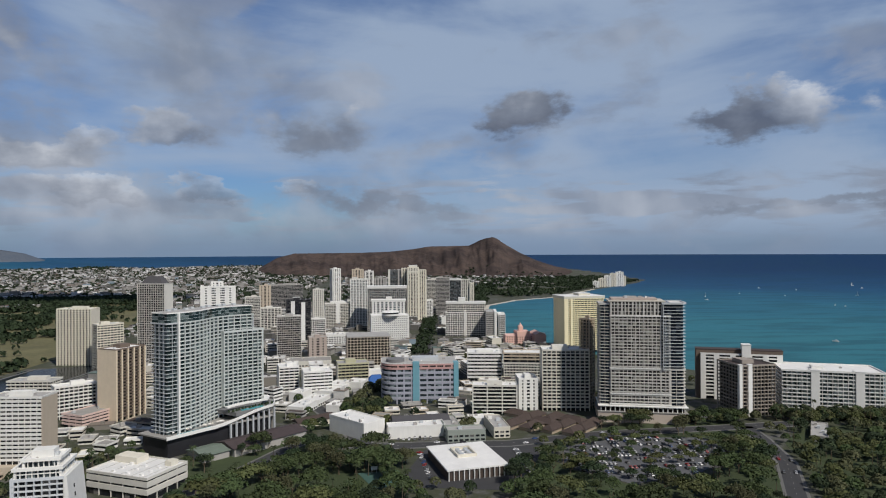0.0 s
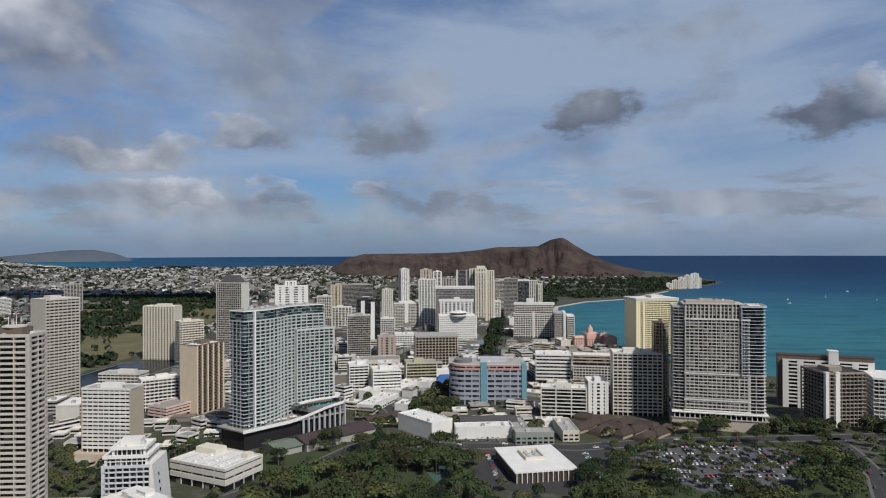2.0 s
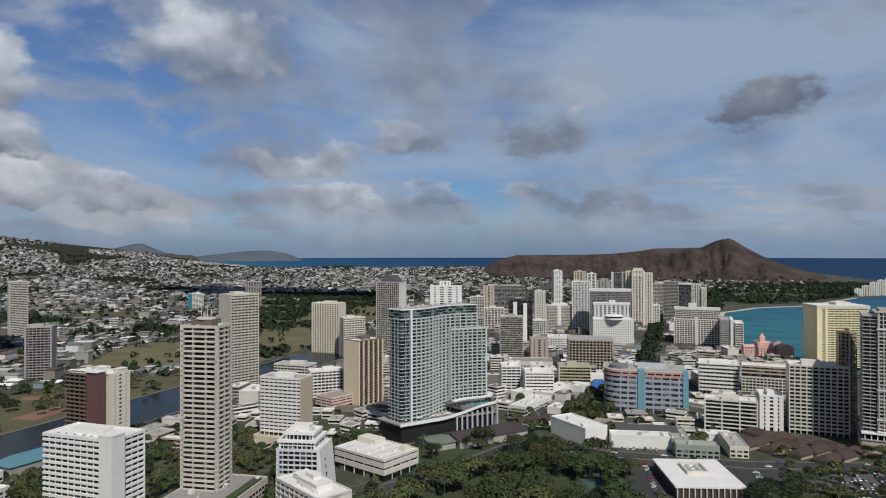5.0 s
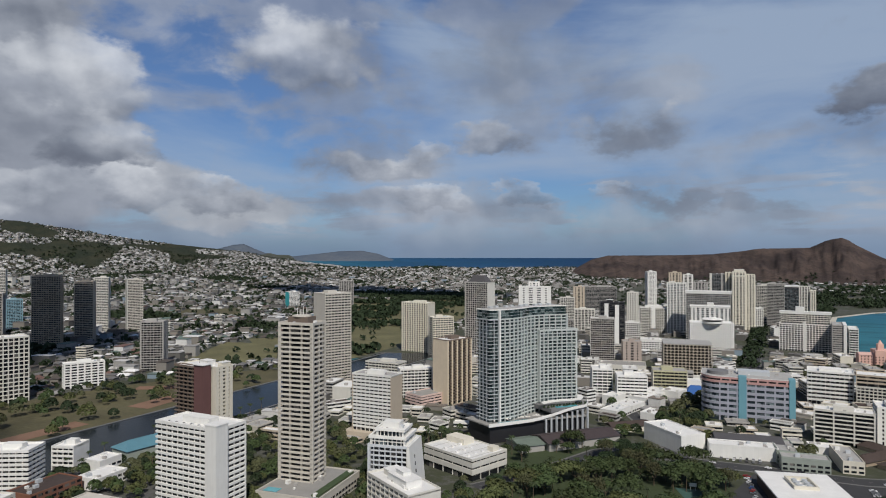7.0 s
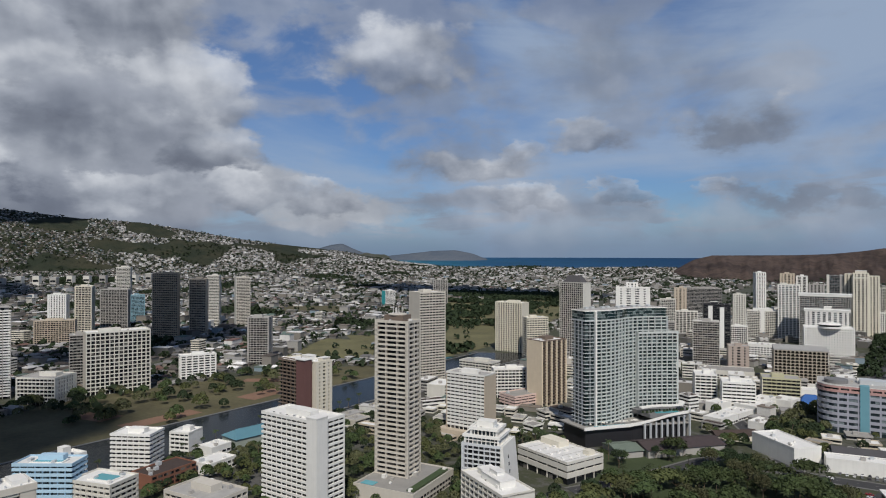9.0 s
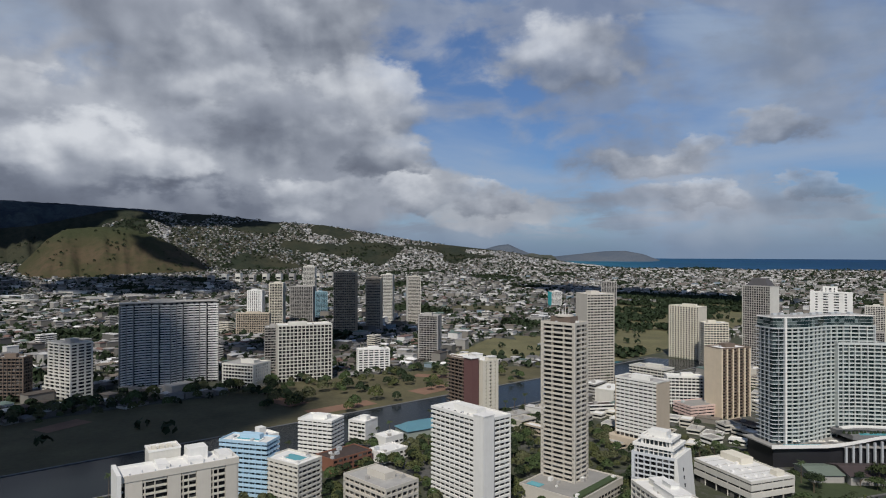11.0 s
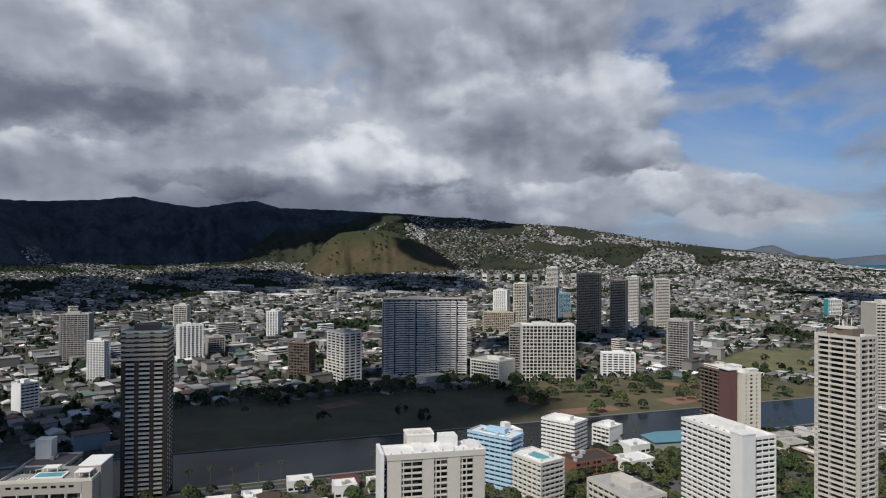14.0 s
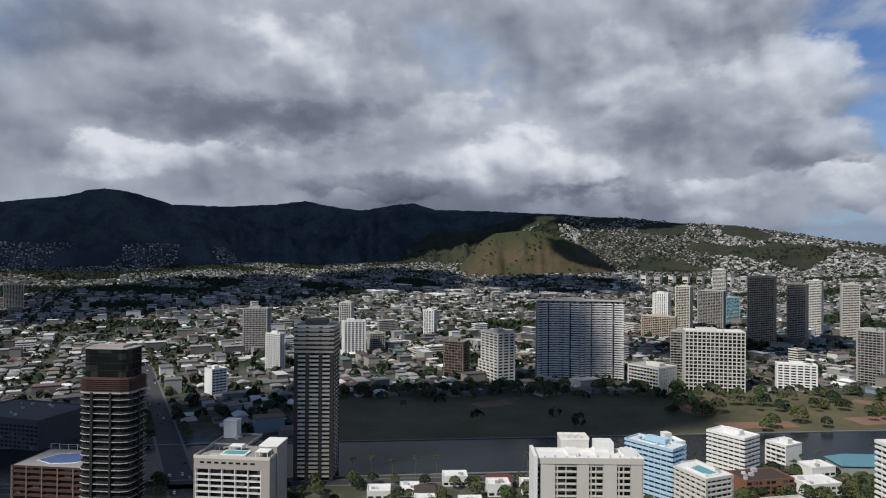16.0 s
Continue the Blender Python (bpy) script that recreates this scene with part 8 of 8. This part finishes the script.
for key, gap in (("far_park", 26.0), ("golf_course", 14.0), ("tree_belt", 15.0), ("avenue_trees", 12.0)):
    xs, ys = zip(*PARKS[key])
    n = int((max(xs) - min(xs)) * (max(ys) - min(ys)) / gap ** 2 * 1.5)
    for _ in range(n):
        x, y = tree_rng.uniform(min(xs), max(xs)), tree_rng.uniform(min(ys), max(ys))
        if not inside(PARKS[key], x, y) or (key == "golf_course" and noise.noise(Vector((x * 0.004 + y * 0.007, y * 0.013 - x * 0.005, 2))) < 0.10):
            continue
        if key == "far_park" and 2400 < y < 2560 and 200 < x < 470:
            continue
        woods.append((x, y, land_height(x, y), tree_rng.uniform(5, 9) if key != "avenue_trees" else tree_rng.uniform(3, 4.6)))
for _ in range(2600):
    az, r = tree_rng.uniform(-4, 17), tree_rng.uniform(1800, 3450)
    x, y = polar(az, r)
    if free(x, y, 4):
        woods.append((x, y, land_height(x, y), tree_rng.uniform(4, 8)))
for cx, cy, n, wide in ((-240, 832, 26, 16), (24, 890, 30, 20), (62, 905, 16, 14), (-300, 1010, 14, 14), (118, 985, 18, 22)):
    for _ in range(n):
        x, y = cx + tree_rng.gauss(0, wide * 0.6), cy + tree_rng.gauss(0, wide * 0.6)
        if not built_on(x, y, 1.0):
            woods.append((x, y, 0.0, tree_rng.uniform(3, 5.5)))
far_trees("far_woods", woods, 16, LEAFD, "dark green park woods below the crater and on the golf course", 6)
slopes = []
for name, n in (("bare_hill", 150), ("green_spur", 500), ("long_rise", 2200), ("house_ridge", 260), ("crater_mountain", 700)):
    hname, a0, a1, r0, r1, f = next(q for q in HILLS if q[0] == name)
    for _ in range(n):
        az, r = tree_rng.uniform(a0, a1), tree_rng.uniform(r0, (r0 + r1) / 2)
        x, y = polar(az, r)
        if name == "crater_mountain" and (r > r0 + 190 or az > 9):
            continue
        z, on = surface_height(x, y)
        if on == name and noise.noise(Vector((x * 0.006, y * 0.006, 1))) > -0.1:
            slopes.append((x, y, z, tree_rng.uniform(4, 9)))
far_trees("slope_scrub", slopes, 9, LEAFD, "dark scrub and trees on the slopes", 7)

# ---- parked and driving cars ----
CARPAINT = [surface("car_paint_%s" % n, c, rough=0.25, var=0.03, each=0.02, spec=0.6) for n, c in (("white", (0.72, 0.72, 0.72)), ("silver", (0.42, 0.43, 0.44)), ("black", (0.02, 0.02, 0.022)), ("grey", (0.14, 0.145, 0.15)), ("red", (0.30, 0.03, 0.03)), ("blue", (0.04, 0.08, 0.20)))]
CARWORD = ("white", "silver", "black", "dark grey", "red", "blue")
TYRE = surface("tyre_rubber", (0.02, 0.02, 0.02), rough=0.9)
CARS = []
for paint in CARPAINT:
    g = Geo()
    g.prism([(-2.2, -0.88), (2.2, -0.88), (2.2, 0.88), (-2.2, 0.88)], 0.3, 0.72, [(-2.25, -0.9), (2.2, -0.86), (2.2, 0.86), (-2.25, 0.9)])
    g.prism([(-2.25, -0.9), (2.2, -0.86), (2.2, 0.86), (-2.25, 0.9)], 0.72, 0.97, [(-2.1, -0.82), (1.9, -0.78), (1.9, 0.78), (-2.1, 0.82)])
    body = g.mesh("body", paint)
    cabin = Geo().prism([(-1.75, -0.76), (1.05, -0.76), (1.05, 0.76), (-1.75, 0.76)], 0.97, 1.38, [(-1.3, -0.62), (0.45, -0.62), (0.45, 0.62), (-1.3, 0.62)]).mesh("cabin_glass", BLACK)
    top = Geo().prism([(-1.3, -0.63), (0.45, -0.63), (0.45, 0.63), (-1.3, 0.63)], 1.38, 1.45, [(-1.2, -0.55), (0.35, -0.55), (0.35, 0.55), (-1.2, 0.55)]).mesh("roof", paint)
    CARS.append((body, cabin, top))
g = Geo()
ring = [(0.33 * math.cos(a * math.pi / 5), 0.33 * math.sin(a * math.pi / 5)) for a in range(10)]
for k, wy in enumerate((-0.8, 0.8)):
    o = 20 * k
    g.v += [(x, wy - 0.1, z) for x, z in ring] + [(x, wy + 0.1, z) for x, z in ring]
    g.f += [tuple(range(o, o + 10)), tuple(range(o + 19, o + 9, -1))] + [(o + i, o + 10 + i, o + 10 + (i + 1) % 10, o + (i + 1) % 10) for i in range(10)]
WHEEL = g.mesh("wheel_pair", TYRE)
car_rng = random.Random(9)


def car(x, y, z, ang):
    k = car_rng.choice((0, 0, 0, 0, 1, 1, 2, 2, 2, 3, 3, 3, 4, 5))
    root = thing("car", "%s car standing on the asphalt" % CARWORD[k], "car", x, y, z, ang, "cars")
    body, cabin, top = CARS[k]
    part("body", body, None, root), part("cabin_glass", cabin, None, root), part("roof", top, None, root)
    for wx in (-1.35, 1.35):
        part("wheel_pair", WHEEL, None, root).location = (wx, 0, 0.33)


lot = [(x, y) for x, y in PARKS["car_park"]]
for row in range(12):
    y0 = 424 + row * 8.2 + (row % 2) * 1.2
    for col in range(40):
        x, y = 88 + col * 3.1, y0 + (col * 3.1) * 0.12
        if inside(lot, x, y) and car_rng.random() < 0.56 and noise.noise(Vector((x * 0.06, y * 0.06, 2))) > -0.28:
            car(x, y, 0.15, 97 + car_rng.uniform(-3, 3))
for k in range(18):
    car(54 + k * 0.35 + car_rng.uniform(-0.2, 0.2), 486 - k * 3.3, 0.13, 5 + car_rng.uniform(-3, 3)) if car_rng.random() < 0.85 else None
for k in range(11):
    car(-18 + k * 0.9, 480 - k * 5.5, 0.13, car_rng.choice((70, 160)))
for k in range(18):
    car(-36 + (k % 7) * 4.2, 514 + (k // 7) * 6, 0.05, 95 + car_rng.uniform(-8, 8))
for pts, width in ROADS[:3]:
    for (x0, y0), (x1, y1) in zip(pts[:3], pts[1:4]):
        ln, a = math.hypot(x1 - x0, y1 - y0), math.degrees(math.atan2(y1 - y0, x1 - x0))
        for k in range(int(ln / 24)):
            u, q = car_rng.random(), car_rng.choice((-0.34, -0.12, 0.12, 0.34)) * width
            car(x0 + (x1 - x0) * u - math.sin(radians(a)) * q, y0 + (y1 - y0) * u + math.cos(radians(a)) * q, 0.2, a)
